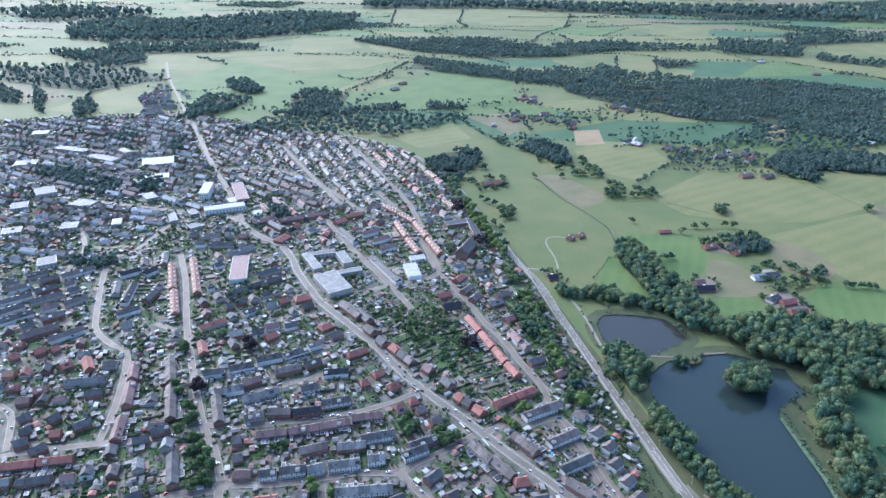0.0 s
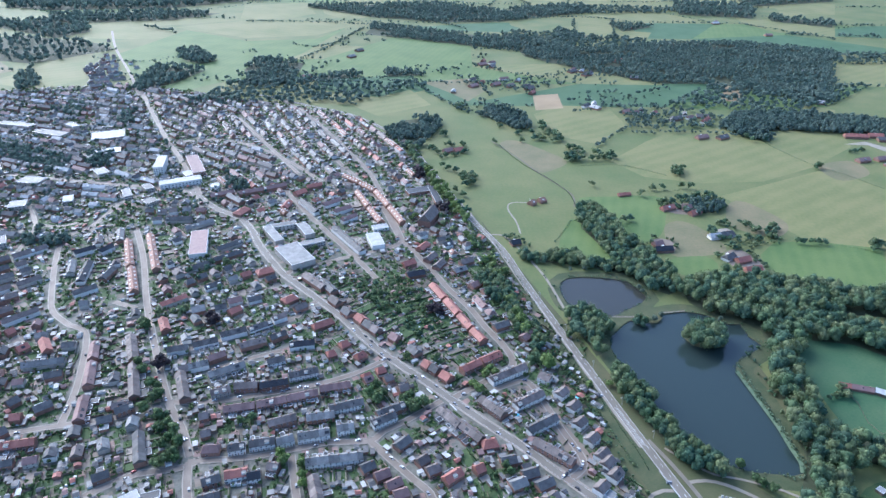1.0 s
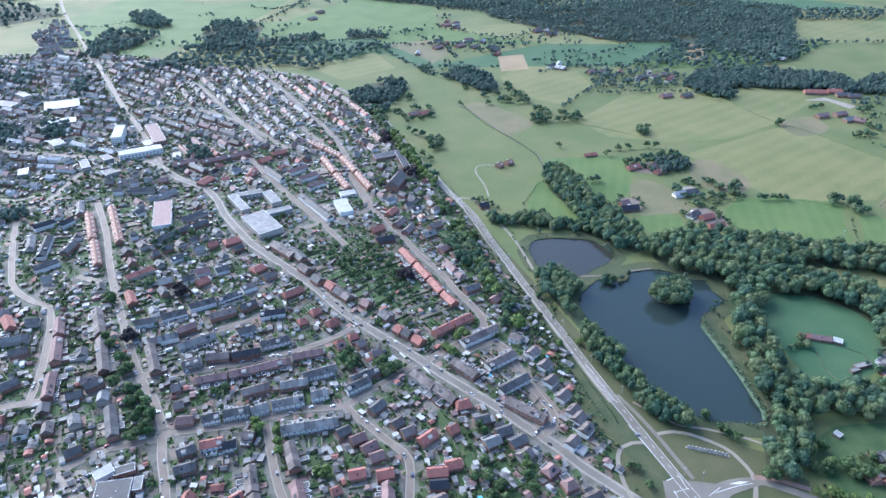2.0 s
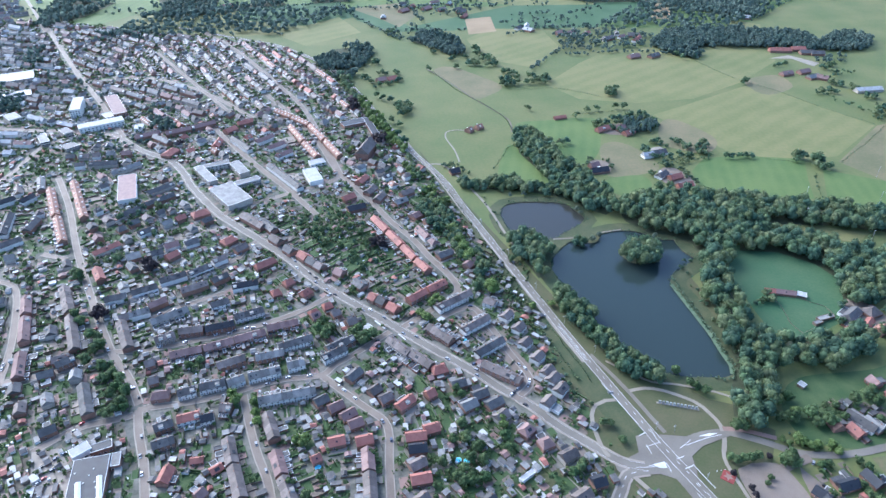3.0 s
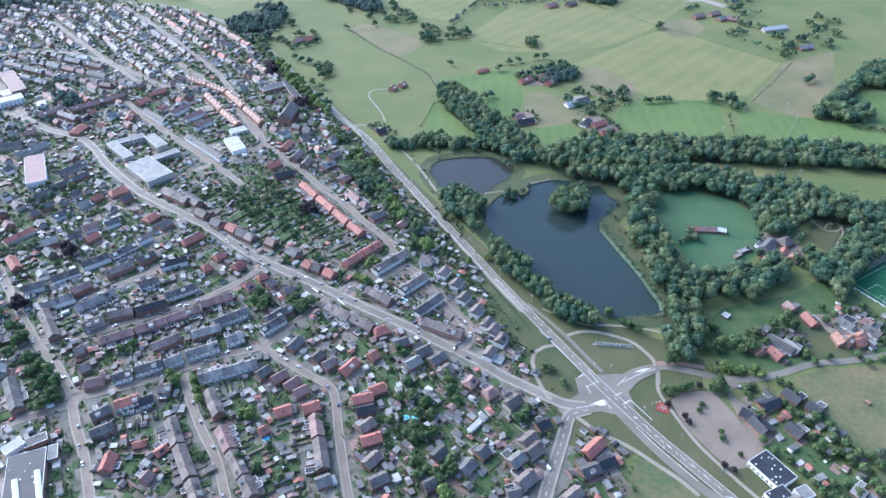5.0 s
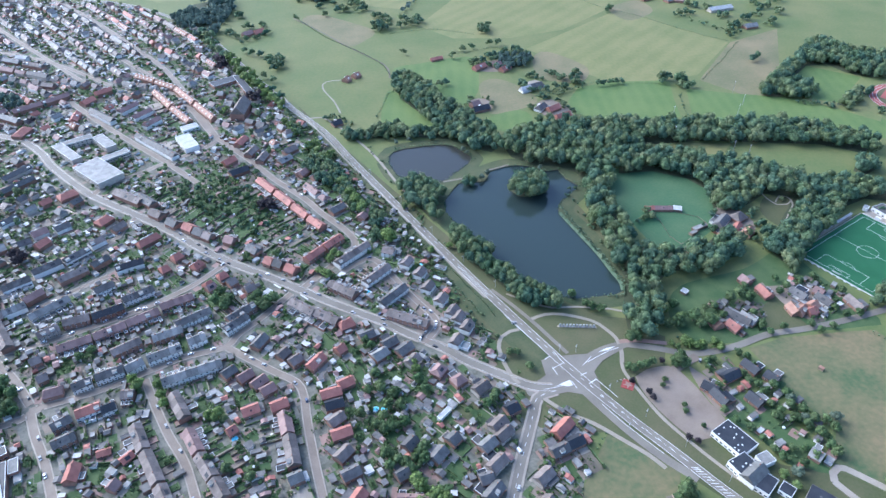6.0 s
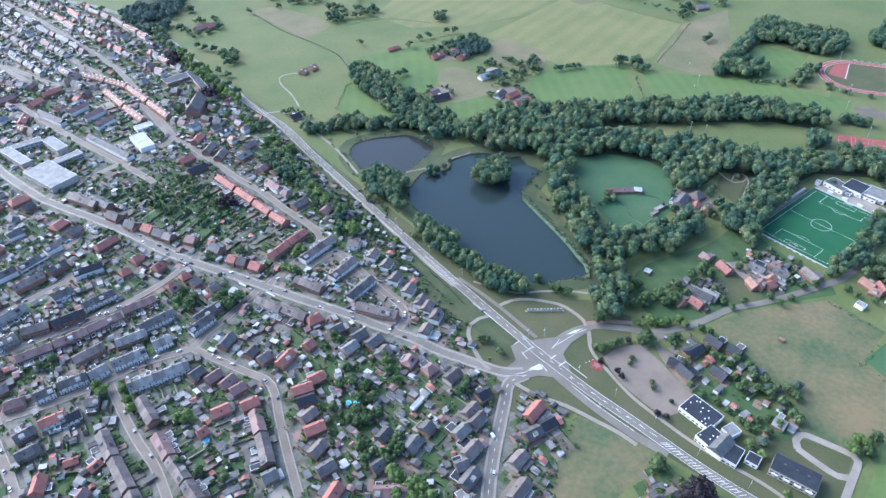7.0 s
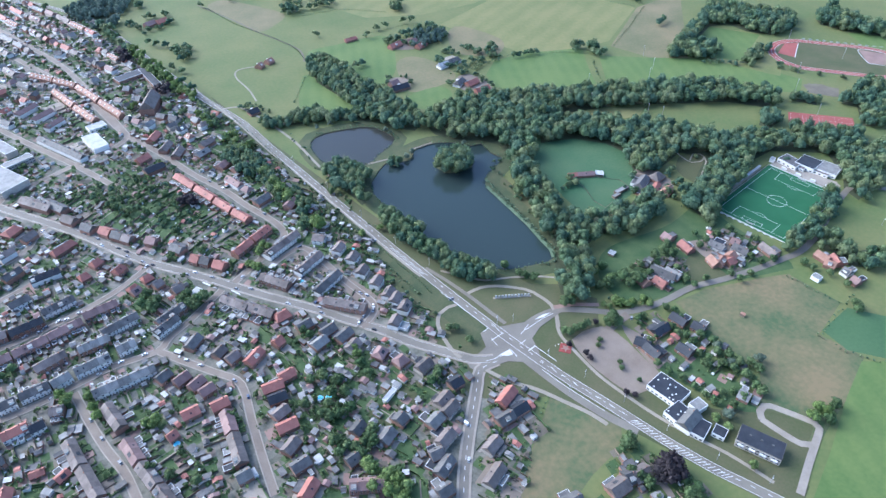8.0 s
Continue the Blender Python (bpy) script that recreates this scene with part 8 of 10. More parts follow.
tree(78.2, 812, 8.5, "leaf_light", group="lime trees along the bypass")
tree(81.6, 796.8, 8.5, "leaf_light", group="lime trees along the bypass")
tree(47, 951, 8.5, "leaf_light", group="lime trees along the bypass")
tree(52, 921, 8.5, "leaf_light", group="lime trees along the bypass")
tree(60, 901, 8.5, "leaf_light", group="lime trees along the bypass")
tree(65, 872, 8.5, "leaf_light", group="lime trees along the bypass")
tree(16, 1072, 8, "leaf")
tree(19, 1051, 8, "leaf")
tree(23, 1031, 8, "leaf")
tree(27, 1011, 8, "leaf")
tree(32, 991, 8, "leaf")
tree(38, 983, 8, "leaf")
tree(12, 1093, 8, "leaf")
tree(76, 847, 8, "leaf")
tree(83, 822, 8, "leaf")
tree(24, 1076, 8, "leaf")
tree(79.4, 760, 5.5, "leaf_light")
tree(82.8, 746, 5.5, "leaf_light")
tree(82, 731.6, 5.5, "leaf_light")
tree(9.7, 823.1, 5.5, "leaf_light")
tree(14.7, 814, 5.5, "leaf_light")
tree(26, 970, 8, "leaf_dark")
tree(29, 956, 8, "leaf_dark")
tree(24, 951, 8, "leaf_dark")
tree(49.4, 841.2, 8, "leaf_dark")
tree(53.2, 832.3, 8, "leaf_dark")
tree(59.2, 835.8, 8, "leaf_dark")
tree(24, 1080, 5.5, "leaf")
tree(14, 1076, 5.5, "leaf")
tree(51.5, 789.7, 5.5, "leaf")
tree(53.6, 767, 5.5, "leaf")
tree(62.2, 771.5, 5.5, "leaf")
tree(49.4, 813.3, 5.5, "leaf")
tree(29.8, 837.2, 5.5, "leaf")
tree(34.3, 848.3, 5.5, "leaf")
tree(92.7, 688.1, 5.5, "leaf")
tree(97.4, 677.4, 5.5, "leaf")
tree(98.1, 661.1, 5.5, "leaf")
tree(105.3, 665.1, 5.5, "leaf")
tree(91.6, 664.6, 5.5, "leaf")
tree(106.3, 646.3, 5.5, "leaf")
tree(93.4, 689.3, 6.8, "leaf_light")
tree(101.3, 690.6, 6.8, "leaf_light")
tree(100.1, 672.1, 6.8, "leaf_light")
tree(102.9, 654.8, 6.8, "leaf_light")
tree(110.8, 661, 6.8, "leaf_light")
tree(110.8, 598.4, 6.8, "leaf_light")
tree(113.4, 576.2, 6.8, "leaf_light")
tree(114.8, 562.1, 6.8, "leaf_light")
tree(117, 547.8, 6.8, "leaf_light")
tree(126.2, 496, 6.8, "leaf_light")
tree(129, 488.7, 6.8, "leaf_light")
hedge([(122.7, 581.5), (132.7, 545.8), (141.6, 510.9), (147.3, 487.8), (155.1, 449.9), (162.4, 414.5), (167, 390.1), (171.2, 367.2)], 2.6, 1.7, 3.4, 231, wide=0.8)
wood([(79.6, 646.3), (93.4, 661), (110.6, 649.5), (114.7, 621.2), (116.3, 583.8), (108.4, 568.1), (99.1, 587.6), (88.9, 615.1)], 7, 4.4, 11, 21, label="green copse between houses and bypass")
wood([(103.5, 567.1), (119.4, 570), (132.5, 550.1), (132.2, 520.1), (118.3, 489.7), (109.2, 497.2), (117.9, 521.3), (112, 546.4)], 7, 4.2, 10, 22, label="green copse between houses and bypass")
hedge([(99.6, 700.3), (120.9, 606.1), (138.6, 527.3), (151.4, 452.5), (159.8, 397), (167.2, 342.4)], 5, 2, 4, 23, wide=2)
wood([(83.3, 799.7), (89.3, 765.5), (97.9, 729.7), (89.5, 719.7), (83.1, 751.2)], 6, 3.6, 7, 24)
tree(79.9, 739.6, 4, "leaf_light")
tree(84.9, 726.6, 4, "leaf_light")
tree(77.6, 758.5, 4, "leaf_light")
tree(-224.9, 516.9, 5.5, "leaf_dark")
tree(-226.5, 509.5, 5.5, "leaf_dark")
tree(-220.2, 511.9, 5.5, "leaf_dark")
tree(-197.6, 588.5, 5.5, "leaf_dark")
tree(-191.4, 581.4, 5.5, "leaf_dark")
tree(-194.1, 576.5, 5.5, "leaf_dark")
tree(31.8, 592.1, 5.5, "leaf_dark")
tree(26.3, 589, 5.5, "leaf_dark")
tree(33.8, 583, 5.5, "leaf_dark")
tree(20, 985, 5.5, "leaf_dark")
tree(27, 952, 5.5, "leaf_dark")
tree(-208, 868, 5.5, "leaf_dark")
tree(-28.1, 469, 5.5, "leaf")
tree(-22.7, 460.1, 5.5, "leaf")
tree(-32.3, 460, 5.5, "leaf")
tree(-26.4, 453.4, 5.5, "leaf")
tree(-244, 683, 5.5, "leaf")
tree(-229.8, 668.2, 5.5, "leaf")
tree(-224, 688, 5.5, "leaf")
tree(-224, 702, 5.5, "leaf")
tree(-212.9, 685.2, 5.5, "leaf")
tree(-207, 704, 5.5, "leaf")
tree(-194.2, 695.4, 5.5, "leaf")
tree(-253.5, 601, 5.5, "leaf")
tree(-229.8, 599.5, 5.5, "leaf")
tree(-227.7, 604.9, 5.5, "leaf")
tree(-264.3, 583, 5.5, "leaf")
tree(-257.4, 574.2, 5.5, "leaf")
tree(-245.6, 513.8, 5.5, "leaf")
tree(-237.6, 504.4, 5.5, "leaf")
tree(-224.9, 483.2, 5.5, "leaf")
tree(-216.9, 464, 5.5, "leaf")
tree(-213.9, 470.2, 5.5, "leaf")
tree(-220.5, 451.5, 5.5, "leaf")
tree(-201.1, 428, 5, "leaf")
tree(-195.9, 433.1, 5, "leaf")
tree(-188.6, 416.1, 5, "leaf")
tree(-191.9, 407.9, 5, "leaf")
tree(-181.6, 399.8, 5, "leaf")
tree(-186.2, 392.3, 5, "leaf")
tree(-191.5, 389.6, 5, "leaf")
tree(-181.5, 410.3, 5, "leaf")
tree(-206.2, 443.1, 5, "leaf")
tree(-188.2, 425.2, 5, "leaf")
tree(-232.2, 603.9, 4.2, "leaf_light")
tree(-99.6, 394.4, 4.2, "leaf_light")
tree(-95.2, 389.2, 4.2, "leaf_light")
tree(-97, 385.5, 4.2, "leaf_light")
tree(-81.7, 383.2, 4.2, "leaf_light")
tree(-80.1, 371.4, 4.2, "leaf_light")
tree(-78.6, 362.7, 4.2, "leaf_light")
tree(74.4, 489.5, 4.2, "leaf_light")
tree(78.6, 483.4, 4.2, "leaf_light")
tree(69.9, 481.9, 4.2, "leaf_light")
tree(57.6, 469.7, 4.2, "leaf_light")
tree(60.7, 464.1, 4.2, "leaf_light")
tree(62.7, 460.5, 4.2, "leaf_light")
tree(-50.5, 340.8, 4.2, "leaf_light")
tree(-45.8, 337.7, 4.2, "leaf_light")
tree(-42.6, 341.1, 4.2, "leaf_light")
tree(99.8, 336.8, 4.2, "leaf_light")
tree(100.4, 331, 4.2, "leaf_light")
tree(-201.1, 645.2, 4.2, "leaf")
tree(-193, 627.4, 4.2, "leaf")
tree(-115, 923, 4.2, "leaf")
tree(-111, 903, 4.2, "leaf")
tree(-254, 945, 4.2, "leaf")
tree(-245, 933, 4.2, "leaf")
tree(-240, 951, 4.2, "leaf")
tree(-42, 869, 4.2, "leaf")
tree(-218.5, 481.8, 4.2, "leaf")
tree(-178.5, 393.4, 4.2, "leaf")
tree(-0.3, 512.3, 4.2, "leaf")
tree(25.4, 507.5, 4.2, "leaf")
tree(158.8, 538.4, 4.2, "leaf")
tree(-128.5, 437.5, 4.2, "leaf")
tree(-136.7, 432.7, 4.2, "leaf")
tree(1.5, 320.9, 4.2, "leaf")
tree(-54.1, 304.2, 4.2, "leaf")
tree(-43.3, 292.7, 4.2, "leaf")
tree(-29.2, 280.7, 4.2, "leaf")
tree(70.3, 321.2, 4.5, "leaf")
tree(77.1, 314.4, 4.5, "leaf")
tree(70.9, 305.4, 4.5, "leaf")
tree(64.9, 296.7, 4.5, "leaf")
tree(69.5, 290.8, 4.5, "leaf")
tree(62.8, 287.5, 4.5, "leaf")
tree(99.6, 320.1, 4.5, "leaf")
tree(100.9, 309.1, 4.5, "leaf")
tree(50.5, 304.9, 4.5, "leaf")
tree(84.5, 264.1, 4, "leaf")
tree(79.7, 260.7, 4, "leaf")
tree(75, 257.4, 4, "leaf")
tree(64.3, 259.8, 4, "leaf")
tree(61.6, 264.8, 4, "leaf")
tree(58.9, 269.8, 4, "leaf")
tree(67.7, 250.5, 4, "leaf")
tree(143.2, 284.2, 4, "leaf")
tree(138, 281.3, 4, "leaf")
tree(146.9, 288.4, 4, "leaf")
tree(50.5, 304.9, 4, "leaf")
tree(72.7, 373, 4, "leaf")
tree(75.7, 366.1, 4, "leaf")
tree(29.5, 657.7, 4, "leaf")
tree(-43.8, 661.8, 4, "leaf")
tree(-32.2, 647.1, 4, "leaf")
tree(-27.1, 622.9, 4, "leaf")
tree(-14.4, 643.2, 4, "leaf")
tree(-9.7, 619, 4, "leaf")
tree(2.6, 627.7, 4, "leaf")
tree(13.4, 613.8, 4, "leaf")
tree(-22.3, 599.8, 4, "leaf")
tree(-8.5, 591.4, 4, "leaf")
tree(17.3, 591, 4, "leaf")
tree(-33.2, 613.2, 4, "leaf")
tree(-50.1, 639.5, 4, "leaf")
tree(4.4, 572.9, 4, "leaf")
tree(1.4, 456.1, 5, "leaf")
tree(8.1, 444.9, 5, "leaf")
tree(4.6, 439.4, 5, "leaf")
tree(-4.1, 451.5, 5, "leaf")
tree(13.4, 448.1, 5, "leaf")
tree(1.3, 444.9, 5, "leaf")
tree(79.7, 226.5, 5, "leaf_light")
tree(82.8, 220.3, 5, "leaf_light")
tree(75, 224.5, 5, "leaf_light")
tree(77.9, 214.1, 5, "leaf_light")
tree(85.8, 214.3, 5, "leaf_light")
tree(74.9, 215.8, 5, "leaf_light")
tree(80.9, 208.2, 5, "leaf_light")
tree(67.1, 224.3, 5, "leaf_light")
tree(70.3, 240.7, 5, "leaf_light")
tree(71.9, 235.2, 5, "leaf_light")
tree(70.3, 250.1, 4.5, "leaf")
tree(68.7, 255.8, 4.5, "leaf")
tree(80.2, 254.5, 4.5, "leaf")
tree(57.4, 257.1, 4.5, "leaf")
tree(57.2, 266.9, 4.5, "leaf")
tree(58.5, 291.8, 4.5, "leaf")
tree(68.7, 286.3, 4.5, "leaf")
tree(77.4, 287, 4.5, "leaf")
tree(79.4, 302.6, 4.5, "leaf")
tree(70.6, 336.8, 4.5, "leaf")
tree(70.6, 324.7, 4.5, "leaf")
tree(79.5, 314, 4.5, "leaf")
tree(61.6, 323.6, 4.5, "leaf")
tree(178.5, 320.2, 3.5, "leaf")
tree(182.1, 303.5, 3.5, "leaf")
tree(173.7, 321.5, 3.5, "leaf")
tree(292.5, 270, 5, "leaf")
tree(286.7, 267.5, 5, "leaf")
tree(292.1, 264.6, 5, "leaf")
tree(274.6, 301.3, 5, "leaf")
tree(268.6, 300.8, 5, "leaf")
tree(251.4, 277, 3.6, "leaf")
tree(253.8, 272.9, 3.6, "leaf")
tree(260.5, 274.8, 3.6, "leaf")
tree(265.1, 273.7, 3.6, "leaf")
tree(271.2, 274.5, 3.6, "leaf")
tree(278.9, 273.8, 2.6, "leaf_dark")
tree(252.6, 251.4, 2.6, "leaf_dark")
tree(252.1, 245.4, 2.6, "leaf_dark")
tree(246.5, 264.3, 2.6, "leaf_dark")
tree(328.9, 275.8, 3.5, "leaf_light")
tree(328.6, 268.5, 3.5, "leaf_light")
tree(312.6, 277.1, 3.5, "leaf_light")
tree(318.7, 277.5, 3.5, "leaf_light")
tree(308.8, 286.6, 3.5, "leaf_light")
tree(309.9, 280.8, 3.5, "leaf_light")
tree(237, 148.6, 7, "leaf_dark")
tree(242, 146.8, 7, "leaf_dark")
tree(231.1, 146.2, 7, "leaf_dark")
tree(233.9, 141.1, 7, "leaf_dark")
tree(239.9, 141.5, 7, "leaf_dark")
tree(235.4, 144.8, 7, "leaf_dark")
tree(258.9, 203.3, 2.4, "leaf_dark")
tree(255.2, 208.1, 2.4, "leaf_dark")
tree(231.1, 176.1, 4.5, "leaf")
tree(227.4, 174.6, 4.5, "leaf")
tree(229.9, 171.8, 4.5, "leaf")
tree(243.9, 127.4, 4.5, "leaf")
tree(237.4, 127.9, 4.5, "leaf")
tree(241.3, 122.3, 4.5, "leaf")
tree(323.2, 201, 4, "leaf")
tree(338.6, 205.1, 4, "leaf")
tree(344, 215.1, 4, "leaf")
tree(339.9, 223.9, 4, "leaf")
tree(334.1, 195.1, 4, "leaf")
tree(337.4, 187.3, 4, "leaf")
tree(343.9, 199.1, 4, "leaf")
tree(352.4, 185.3, 4, "leaf")
tree(353.6, 178.5, 4, "leaf")
tree(340.6, 179.6, 4, "leaf")
tree(339.7, 168.4, 4, "leaf")
tree(325, 165, 4, "leaf")
tree(312.6, 163.5, 4, "leaf")
tree(339.3, 162.9, 4, "leaf")
tree(345.1, 189.2, 4, "leaf")
tree(342.8, 209.3, 4, "leaf_grey")
tree(339.6, 192.2, 4, "leaf_grey")
tree(361.2, 185.5, 4, "leaf_grey")
tree(303.8, 160.1, 4, "leaf_grey")
tree(294.6, 162.4, 3.4, "leaf_light")
tree(296.2, 152.7, 3.4, "leaf_light")
tree(288.5, 123.7, 3.4, "leaf_light")
tree(362, 134.2, 5, "leaf_light")
tree(363.1, 128.3, 5, "leaf_light")
tree(352.7, 131.2, 5, "leaf_light")
tree(374.3, 130.3, 4.5, "leaf")
tree(360.9, 124.2, 4.5, "leaf")
tree(329.5, 303.5, 6, "leaf", "tall oval green tree standing alone on rough grass")
tree(339, 294.5, 6, "leaf", "tall oval green tree standing alone on rough grass")
hedge([(296, 287), (306, 281), (318, 276), (330, 273)], 2.4, 2.4, 4.2, 253, wide=2.2, far=False, mat="leaf_light", label="row of fresh green small trees beside the lane", name="tree_row")
tree(373.1, 312.3, 5, "leaf")
tree(384.8, 314.6, 5, "leaf")
tree(387.1, 306.4, 5, "leaf")
tree(389.7, 316.4, 5, "leaf")
tree(322.6, 322.5, 5, "leaf")
tree(314.6, 302.6, 5, "leaf")
tree(329.9, 294.4, 5, "leaf")
tree(338.6, 297.6, 5, "leaf")
tree(305.1, 303.9, 5, "leaf")
tree(319.9, 307.7, 4.5, "leaf_light")
tree(311.8, 320.2, 4.5, "leaf_light")
tree(474, 190.2, 4.5, "leaf")
tree(470.3, 184.9, 4.5, "leaf")
tree(598, 366, 4, "leaf")
tree(481, 443, 4, "leaf")
tree(494, 449, 4, "leaf")
tree(265.5, 253.4, 2.4, "leaf")
tree(270.3, 257.4, 2.4, "leaf")
tree(269.5, 232.3, 2.4, "leaf")
tree(266.8, 227.6, 2.4, "leaf")
tree(270.8, 212.3, 2.4, "leaf")
tree(289.3, 266.8, 5.5, "leaf", "round full green tree beside the lane")
tree(310.1, 260.5, 3.2, "leaf")
tree(316.1, 260.8, 3.2, "leaf")
tree(327.1, 240.9, 3.2, "leaf")
tree(326.8, 234.3, 3.2, "leaf")
tree(330.4, 229, 3.2, "leaf")
tree(330.1, 222.6, 3.2, "leaf")
tree(338.3, 259.6, 3.2, "leaf")
tree(342.1, 254, 3.2, "leaf")
tree(339.4, 244.7, 3.2, "leaf")
tree(332, 221.6, 3.2, "leaf")
tree(327.5, 211.1, 3.2, "leaf")
tree(329, 204, 3.2, "leaf")
tree(301.8, 237.8, 3.2, "leaf")
tree(292.2, 217.6, 3.2, "leaf")
tree(294, 207.6, 3.2, "leaf")
tree(299.3, 198.8, 3.2, "leaf")
tree(300.9, 189.2, 3.2, "leaf")
tree(302.5, 179.9, 3.2, "leaf")
tree(304.1, 173.5, 3.2, "leaf")
tree(314.8, 176.1, 3.2, "leaf")
tree(321.8, 172.3, 3.2, "leaf")
tree(346, 309.9, 3.4, "leaf")
tree(354.8, 309.4, 3.4, "leaf")
tree(353.8, 297.5, 3.4, "leaf")
tree(332.4, 301, 3.4, "leaf")
tree(379.9, 291.6, 3.4, "leaf")
tree(376.1, 277.4, 3.4, "leaf")
tree(377.3, 268.8, 3.4, "leaf")
tree(390.6, 269.6, 3.4, "leaf")
tree(418.8, 305.1, 3.4, "leaf")
tree(429.1, 308.7, 3.4, "leaf")
tree(444, 309.9, 3.4, "leaf")
tree(459.2, 311.1, 3.4, "leaf")
tree(426, 319.6, 3.4, "leaf")
tree(469, 287.1, 3.4, "leaf")
tree(446.4, 272.6, 3.4, "leaf")
tree(449.2, 262.6, 3.4, "leaf")
tree(460.7, 260.6, 3.4, "leaf")
tree(414.7, 264.6, 3.4, "leaf")
tree(415.5, 256.1, 3.4, "leaf")
tree(429.3, 256.7, 3.4, "leaf")
tree(487.9, 225.1, 3.4, "leaf")
tree(488.3, 209, 3.4, "leaf")
tree(481.4, 236.8, 3.4, "leaf")
tree(481.2, 245.3, 3.4, "leaf")
tree(524.3, 248.1, 3.4, "leaf")
tree(526.3, 238.2, 3.4, "leaf")
tree(532.5, 226.1, 3.4, "leaf")
tree(523.6, 214.1, 3.4, "leaf")
tree(241.3, 122.3, 4, "leaf")
tree(235.4, 123.4, 4, "leaf")
tree(219.6, 151.5, 4, "leaf")
tree(221.6, 145.9, 4, "leaf")
tree(217.5, 157.2, 4, "leaf")
tree(241.9, 135.1, 4, "leaf")
tree(94, 944, 6, "leaf")
tree(96, 926, 6, "leaf")
tree(104, 930, 6, "leaf")
tree(76, 901, 6, "leaf")
tree(85, 885, 6, "leaf")
tree(339, 875, 6, "leaf")
tree(363, 894, 6, "leaf")
tree(378, 895, 6, "leaf")
tree(407, 899, 6, "leaf")
tree(421, 896, 6, "leaf")
tree(362, 844, 6, "leaf")
tree(289, 791, 6, "leaf")
tree(299, 795, 6, "leaf")
tree(278, 912, 6, "leaf")
tree(730, 711, 6, "leaf")
tree(580, 707, 6, "leaf")
tree(570, 695, 6, "leaf")
tree(595, 694, 6, "leaf")
tree(587, 678, 6, "leaf")
tree(599, 671, 6, "leaf")
tree(588, 667, 6, "leaf")
tree(410, 844, 5, "leaf")
tree(425, 855, 5, "leaf")
tree(436, 859, 5, "leaf")
tree(430, 829, 5, "leaf")
tree(435, 822, 5, "leaf")
tree(396, 843, 5, "leaf")
tree(388, 843, 5, "leaf")
tree(461, 746, 5, "leaf")
tree(470, 746, 5, "leaf")
tree(460, 735, 5, "leaf")
tree(446, 751, 5, "leaf")
tree(443, 769, 5, "leaf")
tree(488, 720, 5, "leaf")
tree(494, 718, 5, "leaf")
tree(505, 716, 5, "leaf")
tree(514, 718, 5, "leaf")
tree(520, 714, 5, "leaf")
tree(90, 943, 6, "leaf")
tree(97, 932, 6, "leaf")
tree(88, 956, 6, "leaf")
tree(91, 921, 6, "leaf")
tree(82, 980, 6, "leaf")
tree(63, 1000, 6, "leaf")
tree(70, 987, 6, "leaf")
tree(158, 1107, 6, "leaf")
tree(315, 1018, 6, "leaf")
tree(328, 1023, 6, "leaf")
tree(306, 1020, 6, "leaf")
tree(416, 952, 6, "leaf")
tree(422, 944, 6, "leaf")
tree(296, 1062, 6, "leaf")
tree(292, 1023, 6, "leaf")
tree(280, 1039, 6, "leaf")
tree(206, 1111, 6, "leaf")
tree(240, 1133, 6, "leaf")
tree(648, 962, 6, "leaf")
tree(658, 971, 6, "leaf")
tree(607, 1113, 6, "leaf")
tree(608, 1094, 6, "leaf")
tree(631, 1095, 6, "leaf")
tree(737, 714, 6, "leaf")
tree(748, 719, 6, "leaf")
tree(104, 930, 6, "leaf")
tree(98, 939, 6, "leaf")
tree(418, 953, 6, "leaf")
tree(426, 957, 6, "leaf")
tree(280, 1033, 6, "leaf")
tree(283, 1015, 6, "leaf")
tree(332, 1016, 6, "leaf")
tree(325, 1023, 6, "leaf")
tree(253, 1171, 6, "leaf")
tree(257, 1140, 6, "leaf")
tree(261, 1110, 6, "leaf")
tree(652, 965, 6, "leaf")
tree(-54, 1215, 6, "leaf")
copse([(-45, 650), (-30, 640), (-18, 628), (-5, 640), (-35, 615), (-22, 602), (5, 618), (14, 600), (-8, 585), (20, 580), (28, 562), (-2, 565), (12, 552), (32, 600), (22, 625), (-12, 655), (38, 545), (-40, 628)], 9, 4, 2.8, 242, far=False, label="loose green trees and bushes in long back gardens")
copse([(-240, 690), (-226, 676), (-214, 690), (-200, 700), (-246, 600), (-262, 578), (-216, 470), (-205, 440), (-190, 415), (-183, 400)], 8, 3, 3.4, 243, far=False, label="full green trees along a town street")
hedge([(390, 714), (416, 715), (444, 719), (467, 722)], 4, 2.6, 6, 30, wide=1.5)
hedge([(575, 661), (557, 632), (543, 603)], 4, 2, 5, 31, wide=1.5)
hedge([(575, 560), (556, 537), (540, 514)], 5, 2.5, 6, 32, wide=1.5)
hedge([(221, 797), (202, 763), (187, 738)], 3, 1.4, 2.5, 33, wide=1.5)
hedge([(788, 962), (829, 975), (859, 986)], 6, 4, 9, 34, wide=3)
hedge([(739, 906), (750, 878), (762, 840), (766, 795)], 7, 4, 9, 35, wide=3)
hedge([(763, 795), (789, 812), (812, 829)], 6, 4, 9, 36, wide=4)
hedge([(619, 1160), (622, 1120), (630, 1092)], 6, 3, 7, 37, wide=2)
hedge([(627, 1086), (650, 992), (685, 931), (722, 838), (751, 787)], 2.6, 0.9, 1.4, 38, wide=0.5)
hedge([(166, 1100), (188, 1017), (218, 950), (238, 892), (236, 823), (226, 798)], 2.6, 1, 1.6, 39, wide=0.8)
hedge([(283, 995), (347, 994), (405, 948)], 2.6, 1, 1.6, 40, wide=1.5)
